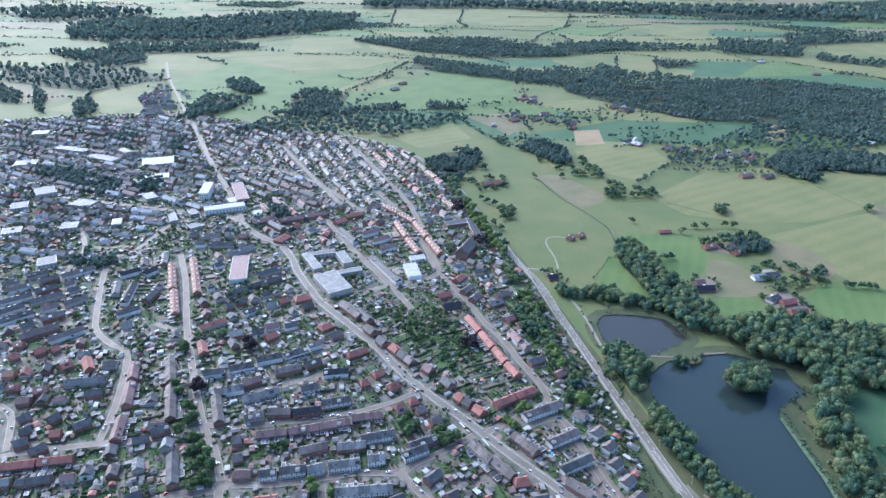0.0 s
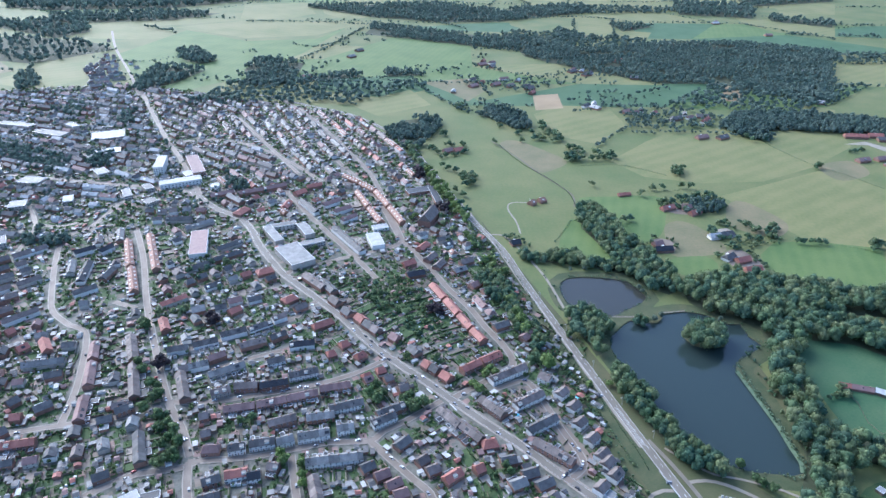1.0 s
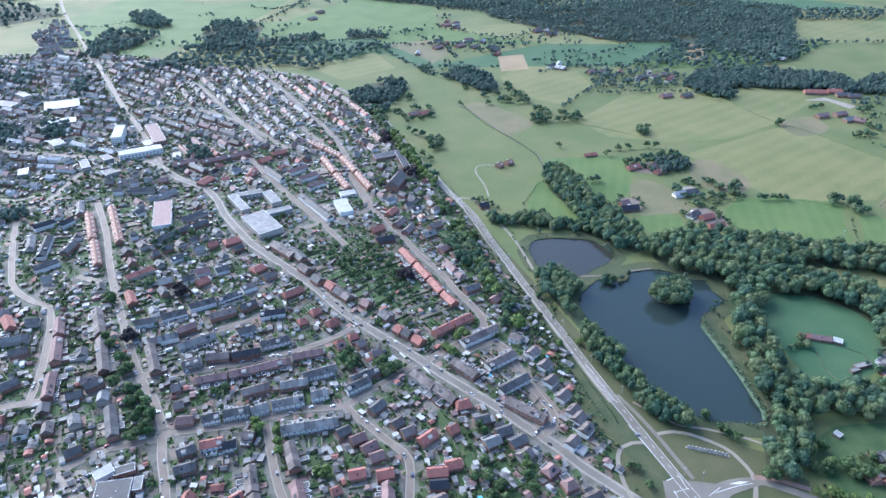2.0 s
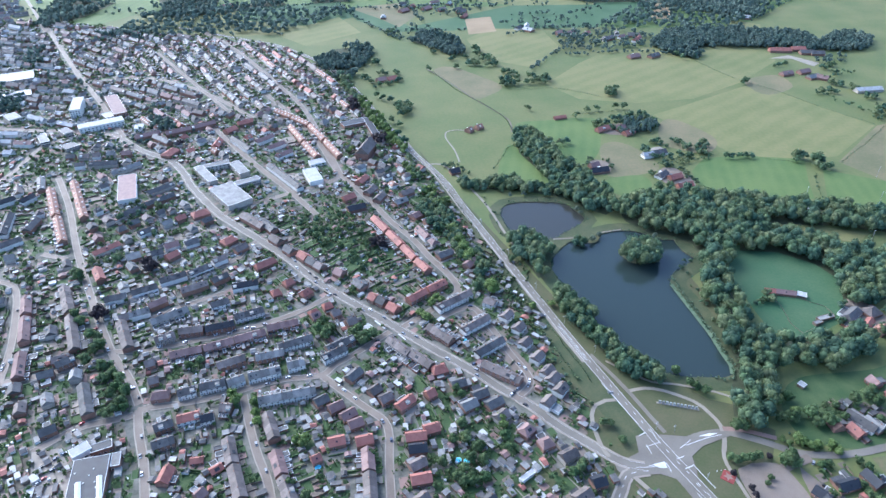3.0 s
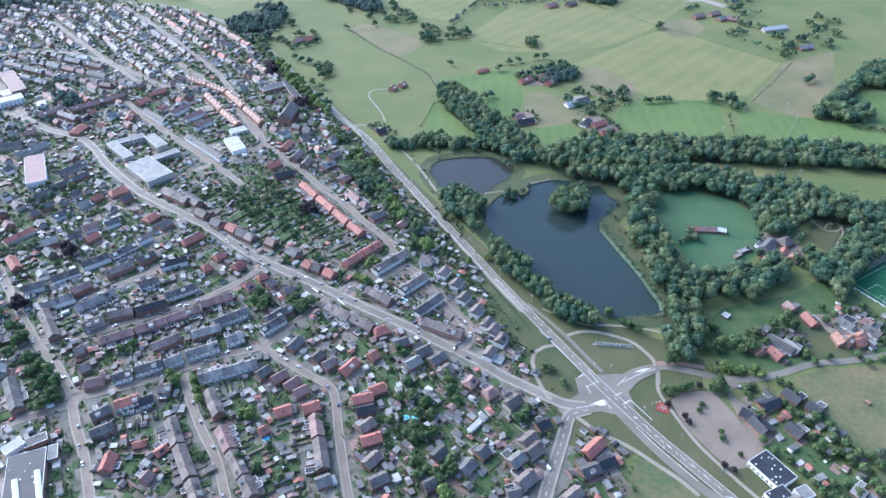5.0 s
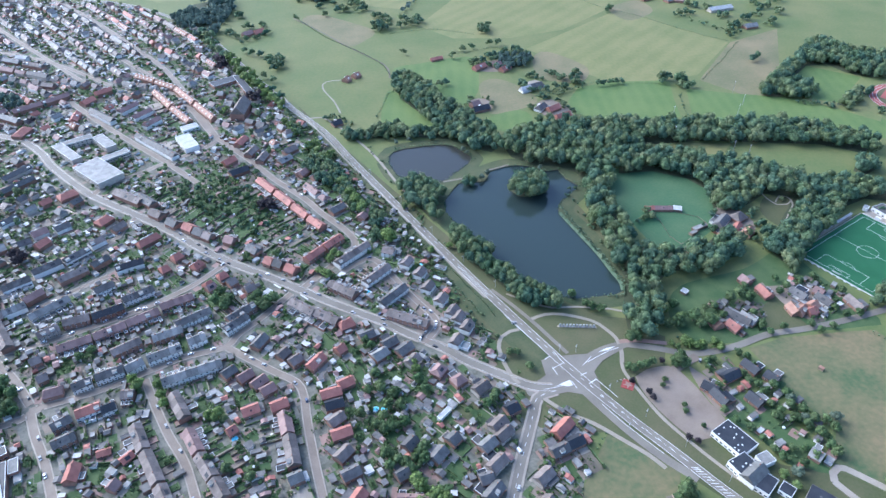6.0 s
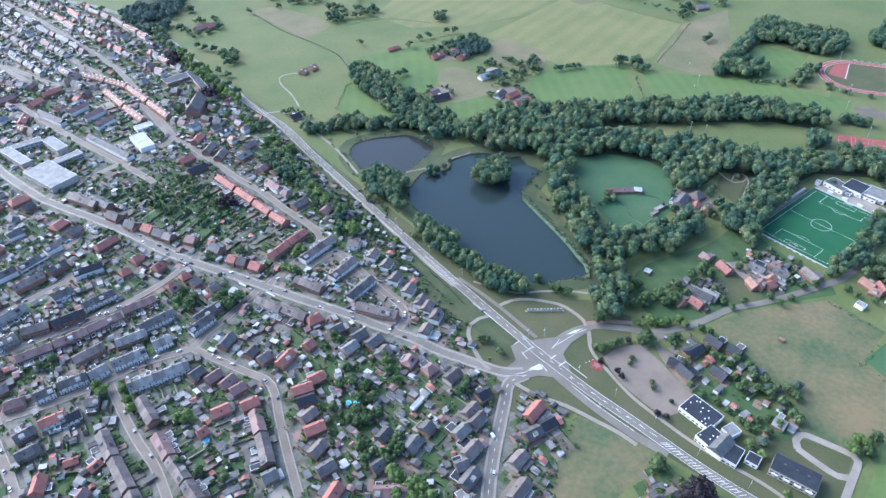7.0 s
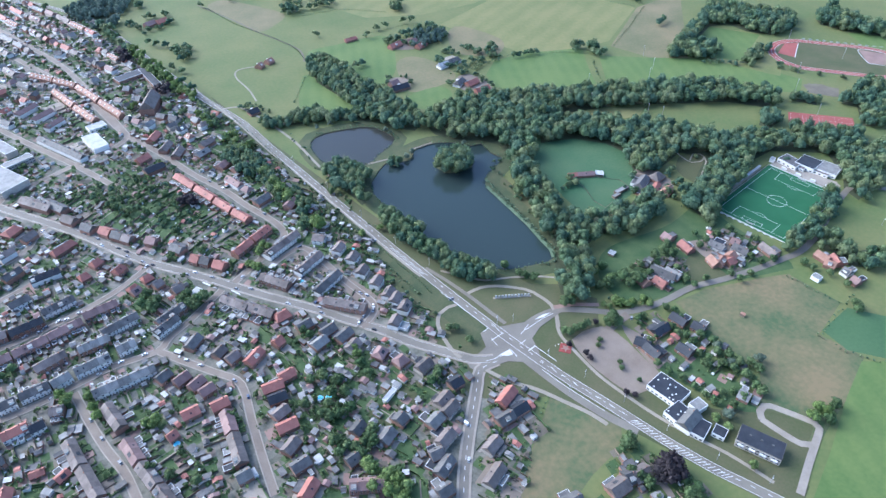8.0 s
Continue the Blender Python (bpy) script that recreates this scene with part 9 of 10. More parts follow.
hedge([(338, 886), (384, 891), (445, 888)], 2.6, 1, 1.6, 41, wide=1.5)
hedge([(448, 741), (522, 717), (571, 694)], 2.6, 1, 1.5, 42, wide=1.5)
hedge([(627, 685), (683, 722), (763, 779)], 2.6, 1, 1.5, 43, wide=1.5)
hedge([(455.1, 242.6), (461.5, 219.3), (467.6, 197.1), (484.3, 199.3)], 4, 1.4, 2, 44, wide=1.5)
hedge([(422.9, 182.4), (427, 160.6), (442.3, 139.9)], 4, 1.4, 2, 45, wide=1.5)
hedge([(422.9, 182.4), (462.1, 192.7)], 4, 1.2, 2, 46, wide=1.5)
hedge([(204.9, 232.2), (181.9, 212.4), (158.7, 190.8), (142.8, 176.2)], 4, 1.2, 1.8, 47, wide=1.5)
hedge([(223.7, 175), (209.7, 163.5), (198.9, 155.7)], 4, 1.4, 2.4, 48, wide=1.5)
hedge([(307.9, 237.6), (307.4, 212.4), (310.2, 181.3), (313.2, 163)], 4, 1.6, 2.6, 49, wide=1.5)
hedge([(305.1, 292.1), (317.2, 281.9), (333.3, 273.2)], 3, 1.6, 2.6, 50, wide=1.5)

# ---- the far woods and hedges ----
wood([(532, 1851), (744, 1933), (979, 1925), (1172, 1800), (891, 1324), (824, 1343), (748, 1427), (720, 1473), (587, 1484), (516, 1543), (389, 1681), (320, 1775), (303, 2087), (448, 1964)], 11, 6.2, 13, 60, True, label="far dark blue-green forest")
wood([(586, 1182), (602, 1119), (635, 1089), (652, 1111), (642, 1146), (704, 1149), (783, 1130), (833, 1128), (847, 1106), (925, 1087), (979, 1098), (1036, 1174), (997, 1188), (901, 1152), (906, 1195), (871, 1216), (780, 1246), (655, 1258)], 10, 6.5, 13, 61, True, label="long dark green forest belt behind the pastures")
copse([(425, 1190), (432, 1215), (446, 1180), (470, 1172), (500, 1170), (530, 1180), (450, 1245), (462, 1240), (480, 1235), (500, 1240), (520, 1255), (535, 1268), (560, 1275), (590, 1255), (600, 1225), (485, 1205), (455, 1200), (540, 1205), (470, 1300), (500, 1305), (550, 1180), (570, 1190)], 13, 5, 5.5, 240, label="trees between the houses of a far hamlet")
for x, y, w in ((455.6, 1267, "roof_maroon"), (471, 1280, "roof_dark"), (491, 1261, "roof_red"), (513, 1221, "roof_dark"), (527, 1234, "roof_pale"), (548, 1252, "roof_dark"), (550, 1230, "roof_maroon"), (574, 1233, "roof_pale"), (579, 1218, "roof_red"), (568, 1205, "roof_red")):
    house(x, y, radians(20 + (x * 7) % 60), 15.0, 9.0, 3.4, 4, w, "plaster", name="farmhouse")
for x, y, w in ((795, 1108, "roof_red"), (809, 1105, "roof_red"), (839, 1107, "roof_red"), (843, 1087, "roof_dark"), (858, 1079, "roof_dark")):
    house(x, y, radians(-10), 24.0, 13.0, 4.0, 4, w, "brick", name="barn")
area("farmyard", [(762, 1075), (807, 1086), (836, 1038), (815, 1024), (801, 1068)], "paving", "pale paved yard of a far farm", "ground")
copse([(838, 1050), (850, 1040), (878, 1038), (890, 1058), (864, 1060)], 9, 5, 5.5, 241, label="trees beside a far farmyard")
house(828, 904, radians(0), 44.0, 14.0, 4.0, 3.4, "roof_pale", "brick_pale", name="barn")
wood([(-79, 2270), (167, 2101), (297, 2043), (332, 1845), (185, 1916), (-4, 2033), (-107, 2092)], 12, 6.5, 11, 62, True, label="far dark blue-green forest")
wood([(-344, 2626), (124, 2704), (360, 2521), (680, 2670), (693, 2472), (329, 2285), (143, 2278), (-82, 2381)], 15, 8, 11, 63, True, label="far dark blue-green forest")
wood([(-1574, 2983), (-1182, 3077), (-725, 3488), (-377, 3324), (-428, 2933), (-581, 2762), (-802, 2606), (-1200, 2562), (-1402, 2636)], 26, 14, 14, 64, True, label="far dark blue-green forest")
wood([(-1166, 2484), (-778, 2526), (-606, 2482), (-729, 2356), (-979, 2312), (-1151, 2363)], 20, 10, 13, 92, True, label="far dark blue-green forest")
wood([(-2109, 3408), (-1947, 3616), (-1372, 3450), (-1471, 3180), (-1793, 3123)], 40, 18, 13, 93, True, label="far dark blue-green forest")
wood([(-463, 4124), (664, 3889), (2334, 3768), (2023, 3242), (1419, 3468), (725, 3572), (346, 3756), (-419, 3710)], 40, 20, 14, 65, True, label="far dark blue-green forest")
wood([(-594, 1568), (-588, 1716), (-459, 1658), (-495, 1544), (-556, 1457)], 12, 8, 12, 66, True, label="far dark blue-green forest")
wood([(-595, 1891), (-534, 1893), (-454, 1753), (-489, 1719), (-544, 1764)], 12, 8, 12, 67, True, label="far dark blue-green forest")
wood([(-377, 1660), (-359, 1789), (-233, 1726), (-237, 1550), (-330, 1496)], 12, 7, 11, 68, True, label="far dark blue-green forest")
wood([(-310, 1522), (-112, 1637), (-82, 1581), (-233, 1524)], 12, 7, 10, 69, True, label="far dark blue-green forest")
wood([(-454, 1422), (-356, 1442), (-336, 1402), (-438, 1386)], 10, 6, 9, 70, True, label="far dark blue-green forest")
wood([(-32, 1179), (-2, 1248), (52, 1260), (82, 1215), (59, 1164), (37, 1103), (8, 1074), (-11, 1117)], 11, 6.5, 11, 71, True, label="far dark blue-green forest")
wood([(142, 1289), (180, 1329), (237, 1264), (235, 1184), (212, 1167), (188, 1217), (160, 1252)], 11, 6.5, 11, 72, True, label="far dark blue-green forest")
wood([(-44, 1639), (11, 1652), (64, 1585), (-29, 1572)], 11, 6.5, 10, 73, True, label="far dark blue-green forest")
wood([(-866, 1561), (-883, 1708), (-789, 1536), (-816, 1484)], 12, 7, 11, 74, True, label="far dark blue-green forest")
wood([(-1076, 1803), (-994, 1705), (-896, 1508), (-943, 1559)], 12, 7, 11, 75, True, label="far dark blue-green forest")
wood([(-683, 1330), (-653, 1394), (-601, 1352), (-611, 1292)], 12, 6, 10, 76, True, label="far dark blue-green forest")
wood([(-544, 1354), (-514, 1334), (-486, 1221), (-524, 1238)], 11, 6, 10, 77, True, label="far dark blue-green forest")
wood([(-1164, 1800), (-1050, 1703), (-1013, 1613), (-1053, 1612)], 14, 8, 11, 78, True, label="far dark blue-green forest")
wood([(-1326, 2333), (-1034, 2403), (-918, 2158), (-981, 2062), (-1216, 2228)], 20, 10, 12, 79, True, label="far dark blue-green forest")
wood([(494, 2189), (533, 2050), (495, 1925), (440, 2005)], 12, 7, 11, 81, True, label="far dark blue-green forest")
wood([(671, 2245), (813, 2180), (682, 2100)], 14, 7, 11, 82, True, label="far dark blue-green forest")
wood([(1051, 2686), (1328, 2587), (1199, 2318), (966, 2399)], 20, 10, 11, 83, True, label="far dark blue-green forest")
wood([(1363, 2851), (1785, 2839), (1695, 2685), (1273, 2559)], 24, 11, 11, 84, True, label="far dark blue-green forest")
wood([(-1342, 2104), (-1222, 2072), (-1090, 2113), (-816, 1980), (-755, 1902), (-898, 1740), (-1076, 1803), (-1206, 1872)], 26, 9, 10, 85, True, label="far dark blue-green forest")
wood([(1260, 2364), (1433, 2242), (1374, 2142), (1229, 2266)], 20, 9, 11, 86, True, label="far dark blue-green forest")
wood([(-474, 803), (-460, 821), (-455, 778), (-401, 787), (-422, 755), (-468, 762)], 9, 5, 9, 87, True, label="far dark blue-green forest")
wood([(-704, 1119), (-672, 1151), (-525, 1064), (-516, 999), (-596, 1036)], 11, 5.5, 10, 88, True, label="far dark blue-green forest")
wood([(-518, 1093), (-476, 1108), (-455, 1026), (-491, 1025)], 10, 5, 9, 89, True, label="far dark blue-green forest")
wood([(-269, 967), (-237, 979), (-222, 927), (-254, 922)], 9, 5, 9, 90, True, label="far dark blue-green forest")
wood([(404, 851), (447, 842), (424, 806), (379, 806)], 8, 5, 10, 91, True, label="far dark blue-green forest")
# these hedges wear the haze-coloured leaves too
hedge([(-494, 2321), (-266, 2297), (-78, 2240)], 8, 5, 8, 100, wide=3, mat="far_haze_leaf")
hedge([(-702, 1755), (-615, 1757), (-547, 1828)], 8, 5, 8, 101, wide=3, mat="far_haze_leaf")
hedge([(-348, 1583), (-216, 1838), (-111, 2178)], 8, 5, 8, 102, wide=3, mat="far_haze_leaf")
hedge([(-292, 1950), (-224, 1913), (-153, 2012)], 8, 5, 8, 103, wide=3, mat="far_haze_leaf")
hedge([(-198, 2995), (40, 2971), (411, 2903)], 8, 5, 8, 104, wide=3, mat="far_haze_leaf")
hedge([(79, 2658), (308, 2598), (400, 2822), (558, 3087)], 8, 5, 8, 105, wide=3, mat="far_haze_leaf")
hedge([(132, 2092), (246, 1889), (382, 1786)], 8, 5, 8, 106, wide=3, mat="far_haze_leaf")
hedge([(-29, 1537), (99, 1515), (228, 1518), (296, 1545)], 8, 5, 8, 107, wide=3, mat="far_haze_leaf")
hedge([(23, 1565), (59, 1441), (111, 1322)], 8, 5, 8, 108, wide=3, mat="far_haze_leaf")
hedge([(110, 1314), (226, 1190)], 8, 5, 8, 109, wide=3, mat="far_haze_leaf")
hedge([(575, 2306), (502, 1951)], 8, 5, 8, 110, wide=3, mat="far_haze_leaf")
hedge([(708, 2311), (610, 1939)], 8, 5, 8, 111, wide=3, mat="far_haze_leaf")
hedge([(577, 1492), (519, 1551)], 8, 5, 8, 112, wide=3, mat="far_haze_leaf")
hedge([(-1430, 2253), (-1231, 2293)], 8, 5, 8, 113, wide=3, mat="far_haze_leaf")
hedge([(-919, 1817), (-753, 1896)], 8, 5, 8, 114, wide=3, mat="far_haze_leaf")
hedge([(-184, 1544), (-29, 1564)], 8, 5, 8, 115, wide=3, mat="far_haze_leaf")
hedge([(107, 2311), (208, 2170)], 8, 5, 8, 116, wide=3, mat="far_haze_leaf")
hedge([(334, 2319), (588, 2362), (708, 2311)], 8, 5, 8, 117, wide=3, mat="far_haze_leaf")
hedge([(934, 3202), (1205, 3176), (1587, 3236)], 8, 5, 8, 118, wide=3, mat="far_haze_leaf")
hedge([(815, 2690), (1012, 2698), (1402, 2836)], 8, 5, 8, 119, wide=3, mat="far_haze_leaf")
hedge([(1108, 2202), (1267, 1960)], 8, 5, 8, 120, wide=3, mat="far_haze_leaf")
hedge([(-1058, 1620), (-972, 1611)], 8, 5, 8, 121, wide=3, mat="far_haze_leaf")
hedge([(-783, 1468), (-571, 1498)], 8, 5, 8, 122, wide=3, mat="far_haze_leaf")
hedge([(-266, 1411), (-172, 1426), (-94, 1350)], 8, 5, 8, 123, wide=3, mat="far_haze_leaf")
hedge([(622, 3035), (912, 3123)], 8, 5, 8, 124, wide=3, mat="far_haze_leaf")
hedge([(-238, 3634), (-222, 2994)], 8, 5, 8, 125, wide=3, mat="far_haze_leaf")
hedge([(108, 3708), (73, 3158)], 8, 5, 8, 126, wide=3, mat="far_haze_leaf")
hedge([(630, 3512), (524, 3030)], 8, 5, 8, 127, wide=3, mat="far_haze_leaf")
hedge([(332, 1085), (413, 1177), (418, 1146), (519, 1148), (606, 1119), (634, 1096)], 8, 5, 8, 128, wide=3, mat="far_haze_leaf")
hedge([(339, 1280), (439, 1321), (439, 1246)], 8, 5, 8, 129, wide=3, mat="far_haze_leaf")
hedge([(279, 1519), (367, 1574)], 8, 5, 8, 130, wide=3, mat="far_haze_leaf")
hedge([(175, 1569), (188, 1399)], 8, 5, 8, 131, wide=3, mat="far_haze_leaf")
hedge([(-540, 2779), (-430, 2948), (-357, 3136)], 8, 5, 8, 132, wide=3, mat="far_haze_leaf")
hedge([(313, 3379), (665, 3398), (1060, 3660)], 8, 5, 8, 133, wide=3, mat="far_haze_leaf")
copse([(-729, 1164), (-652, 981), (-561, 1043), (-707, 1367), (-747, 1384), (-865, 1351), (-403, 1106), (-785, 1308), (-276, 999), (-534, 1020), (-581, 841), (-501, 891), (-819, 1292), (-456, 1179), (-613, 1266), (-525, 990), (-687, 1033), (-824, 1360), (-488, 969), (-551, 1174), (-618, 1088), (-335, 920), (-586, 1220), (-344, 1052), (-536, 946), (-548, 842), (-436, 1112), (-664, 1288), (-652, 1381), (-399, 932), (-485, 883), (-410, 964), (-507, 1020), (-210, 901), (-453, 1077), (-628, 1365), (-250, 990), (-511, 905), (-486, 1129), (-744, 1397), (-808, 1274), (-602, 1365), (-773, 1305), (-398, 1127), (-718, 1346), (-332, 1038), (-254, 911), (-637, 1196), (-406, 1148), (-538, 849), (-757, 1267), (-628, 1230), (-589, 1014), (-773, 1414), (-537, 1140), (-295, 855), (-459, 1055), (-653, 969), (-268, 876), (-267, 886), (-598, 1124), (-631, 1328), (-879, 1359), (-772, 1245), (-763, 1154), (-878, 1411), (-742, 1329), (-579, 1396), (-630, 1001), (-678, 1215), (-614, 1052), (-589, 1039), (-639, 1065), (-639, 1013), (-491, 852), (-560, 851), (-594, 870), (-503, 912), (-556, 880), (-764, 1136), (-752, 1167), (-626, 1274), (-558, 1239), (-528, 1276), (-453, 1316)], 22, 6, 4.2, 230)
copse([(171, 1670), (209, 1766), (224, 1642), (141, 1557), (168, 1497), (204, 1483), (226, 1460), (250, 1451), (278, 1438), (316, 1510), (337, 1486), (286, 1561), (365, 1563), (120, 1640), (92, 1622), (52, 1656)], 28, 7, 5.5, 200)
copse([(398, 1591), (405, 1538), (445, 1620), (458, 1565), (451, 1489), (456, 1420), (468, 1376), (485, 1356), (522, 1399), (562, 1444), (566, 1595), (575, 1542), (544, 1680), (592, 1744), (402, 1396), (368, 1353), (415, 1354)], 30, 7, 5.5, 201)
copse([(443, 1259), (449, 1224), (479, 1267), (475, 1207), (515, 1260), (506, 1191), (539, 1225), (548, 1192), (580, 1219), (582, 1176), (433, 1190), (508, 1290), (553, 1290)], 22, 7, 5, 202)
copse([(-163, 1935), (-153, 2016), (-106, 2061), (-69, 1978), (-244, 1602), (-221, 1631), (-197, 1661), (-175, 1723), (-293, 1573), (-285, 1785), (-398, 1570), (-378, 1598), (-438, 1570), (-401, 1852), (-558, 1922), (171, 1349), (183, 1310), (159, 1290), (140, 1328), (195, 1272), (217, 1236), (228, 1202)], 30, 6, 6, 203)
copse([(259, 1203), (265, 1155), (273, 1118), (240, 1124), (286, 1068), (282, 1028), (270, 1015), (337, 1029), (322, 1042), (420, 958), (432, 965), (105, 947), (98, 960), (79, 1151), (112, 1328), (63, 1251)], 9, 4, 5.5, 204, far=False, label="loose clump of green trees round a farm")
copse([(374, 851), (391, 860), (405, 861), (420, 863), (434, 864), (443, 855), (442, 836), (360, 841), (419, 835), (421, 821), (405, 843), (379, 826)], 8, 4, 4.6, 205, far=False, label="loose clump of green trees round a farm")
copse([(393, 760), (395, 747), (402, 736), (415, 728), (430, 732), (443, 733), (464, 738), (468, 731), (469, 759), (478, 759), (454, 759), (448, 779), (403, 716), (424, 716), (417, 780), (424, 768)], 7, 4, 4, 206, far=False, label="loose clump of green trees round a farm")
copse([(377, 690), (385, 682), (416, 686), (417, 675), (419, 664), (416, 701), (405, 711), (315, 742), (304, 730), (330, 737), (331, 715), (136.2, 744.7), (128.8, 755), (149.4, 750.2), (149.3, 731.3), (137.1, 760.1)], 6, 3, 3, 207, far=False, label="loose clump of green trees round a farm")
copse([(420.3, 401.3), (439.6, 415.6), (470.8, 396.4), (480.1, 414.9), (469.8, 420.4), (451.3, 379), (428.6, 385.9),  (377.5, 441.2), (369.2, 434.5),], 8, 4, 4.2, 208, far=False, label="loose clump of green trees round a farm")
copse([(60, 1063), (67, 1044), (86, 1055), (105, 1066), (52, 1083), (81, 1098), (102, 1099), (182, 1198), (206, 1219), (209, 1155), (236, 1164), (262, 1190), (272, 1141), (286, 1079), (298, 1049), (269, 1050), (750, 1034), (776, 1041), (823, 1012), (828, 987), (841, 1014)], 8, 4, 4.5, 209, far=False, label="loose clump of green trees round a farm")
copse([(816, 912), (811, 878), (835, 858), (871, 864), (901, 888), (908, 861), (858, 824), (945, 905), (902, 914), (944, 933), (800, 837), (776, 820), (761, 907), (793, 939)], 12, 5, 5.5, 210, far=False, label="loose clump of green trees round a farm")
far_country(-3600.0, 3600.0, 1350.0, 5200.0, 330.0, 190.0, -6.0, 11)
far_country(850.0, 2400.0, 500.0, 1300.0, 260.0, 150.0, -6.0, 12)

for i, (x, y) in enumerate(((158.6, 1531.5), (175.4, 1506.7), (230, 1533), (260, 1519), (271, 1470), (274, 1415), (411, 1618), (427, 1602), (438, 1580), (204, 1720), (223, 1696), (384, 1325), (364, 1313), (716, 2152), (1026, 2241), (107, 1434))):
    house(x + 6, y + 5, radians(15 + i * 37 % 70), 15.0 + i % 3 * 3, 10.0, 3.4, 4, ("roof_dark", "roof_red", "roof_maroon", "roof_pale")[i % 4], ("plaster", "brick")[i % 2], name="farmhouse")

# ---- schools, halls, shops and the church quarter ----
flat_block(-163.5, 769.7, radians(-61.3), 47.9, 11.4, 7, "roof_flat", "brick_pale", "white_paint", "pale two-storey school wing with a grey flat roof", "school", 8, "building", 2)
flat_block(-156.6, 794.1, radians(15.5), 37.4, 10.2, 6.5, "roof_flat", "brick_pale", "white_paint", "pale two-storey school wing with a grey flat roof", "school", 8, "building", 2)
flat_block(-124.6, 780.6, radians(-64.2), 35.8, 12.4, 7, "roof_flat", "brick_pale", "white_paint", "pale two-storey school wing with a grey flat roof", "school", 6, "building", 2)
flat_block(-112.3, 743.2, radians(23.9), 30.1, 10.5, 7, "roof_flat", "brick_pale", "white_paint", "pale two-storey school wing with a grey flat roof", "school", 10, "building", 2)
flat_block(-129.2, 713.3, radians(-59.0), 51.7, 29.0, 7.5, "roof_flat", "brick_pale", "white_paint", "pale two-storey school wing with a grey flat roof", "school", 10, "building", 2)
flat_block(-35.5, 748.3, radians(-74.8), 35.1, 16.0, 6, "roof_pale", "plaster", "white_paint", "white hall with a pale flat roof", "hall", 4, "building", 1)
flat_block(-30.5, 786.9, radians(15.7), 19.5, 12.7, 4, "roof_pale", "plaster", "white_paint", "low white annex hall with a pale roof", "hall", 4, "building", 1)
flat_block(25.8, 903.1, radians(19.3), 42.4, 16.7, 5, "roof_navy", "brick", "white_paint", "brick parish building with a blue-black flat roof", "parish_building", 6, "building", 1)
flat_block(45.3, 883.2, radians(-80.5), 60.8, 9.6, 5.5, "roof_navy", "brick", "white_paint", "brick parish wing with a blue-black flat roof", "parish_building", 5, "building", 1)
flat_block(-249.7, 750.4, radians(11.3), 20.4, 64.5, 7, "roof_maroon", "plaster", "white_paint", "sports hall with a dull red roof and white edge", "sports_hall", 4, "building", 1)
supermarket = flat_block(-187.0, 320.5, radians(4.9), 23.5, 52.6, 6, "roof_navy", "brick", "white_paint", "large supermarket with a dark grey flat roof", "supermarket", 6, "building", 1)
roof_vents(supermarket, 14, 3)
flat_block(-199.5, 354.6, radians(35.0), 13.1, 8.7, 6.6, "roof_pale", "plaster", "white_paint", "white supermarket front with a pale panelled roof", "supermarket", 4, "building", 1)
flat_block(-186.0, 356.5, radians(15.6), 14.5, 7.6, 5.5, "roof_navy", "brick", "white_paint", "low shop with a blue-black flat roof", "shop", 4, "building", 1)
flat_block(-173.3, 343.2, radians(5.6), 6.1, 11.8, 5, "roof_flat", "brick", "white_paint", "low brick store with a grey flat roof", "shop", 2, "building", 1)
flat_block(-372.4, 1011.9, radians(8.1), 14.1, 50.6, 14, "roof_pale", "plaster", "white_paint", "white apartment tower with a pale roof", "tower_block", 4, "building", 4)
flat_block(-325.7, 949.0, radians(22.2), 58.3, 17.3, 8, "roof_pale", "plaster", "white_paint", "long white shopping block with a pale flat roof", "shop_block", 12, "building", 2)
flat_block(-321.2, 1016.3, radians(22.4), 18.4, 80.6, 8, "roof_maroon", "brick", "white_paint", "flat shopping block with a dull red roof", "shop_block", 6, "building", 2)
flat_block(-271.8, 930.9, radians(5.2), 11.0, 15.2, 6, "roof_pale", "plaster", "white_paint", "small white flat-roofed shop", "shop", 3, "building", 1)
flat_block(-510.8, 1173.9, radians(19.8), 53.1, 42.8, 5, "roof_pale", "brick_pale", "white_paint", "town-centre building with a pale flat roof", "shop", 5, "building", 2)
flat_block(-595.5, 1231.3, radians(-41.2), 31.9, 13.7, 6, "roof_flat", "brick_pale", "white_paint", "town-centre building with a grey flat roof", "shop", 5, "building", 2)
flat_block(-630.0, 1015.0, radians(33.7), 28.8, 36.1, 7, "roof_flat", "brick_pale", "white_paint", "town-centre building with a pale flat roof", "shop", 5, "building", 2)
flat_block(-547.2, 967.5, radians(-14.8), 35.2, 24.8, 5, "roof_flat", "brick_pale", "white_paint", "town-centre building with a grey flat roof", "shop", 5, "building", 2)
flat_block(-480.9, 1087.5, radians(18.9), 40.2, 25.3, 6, "roof_pale", "brick_pale", "white_paint", "town-centre building with a pale flat roof", "shop", 5, "building", 2)
flat_block(-367.0, 929.9, radians(35.0), 12.2, 21.0, 7, "roof_flat", "brick_pale", "white_paint", "town-centre building with a grey flat roof", "shop", 5, "building", 2)
flat_block(-493.3, 1063.7, radians(34.5), 19.4, 23.8, 5, "roof_flat", "brick_pale", "white_paint", "town-centre building with a pale flat roof", "shop", 5, "building", 2)
flat_block(-390.8, 912.1, radians(26.6), 11.2, 32.2, 6, "roof_flat", "brick_pale", "white_paint", "town-centre building with a grey flat roof", "shop", 5, "building", 2)
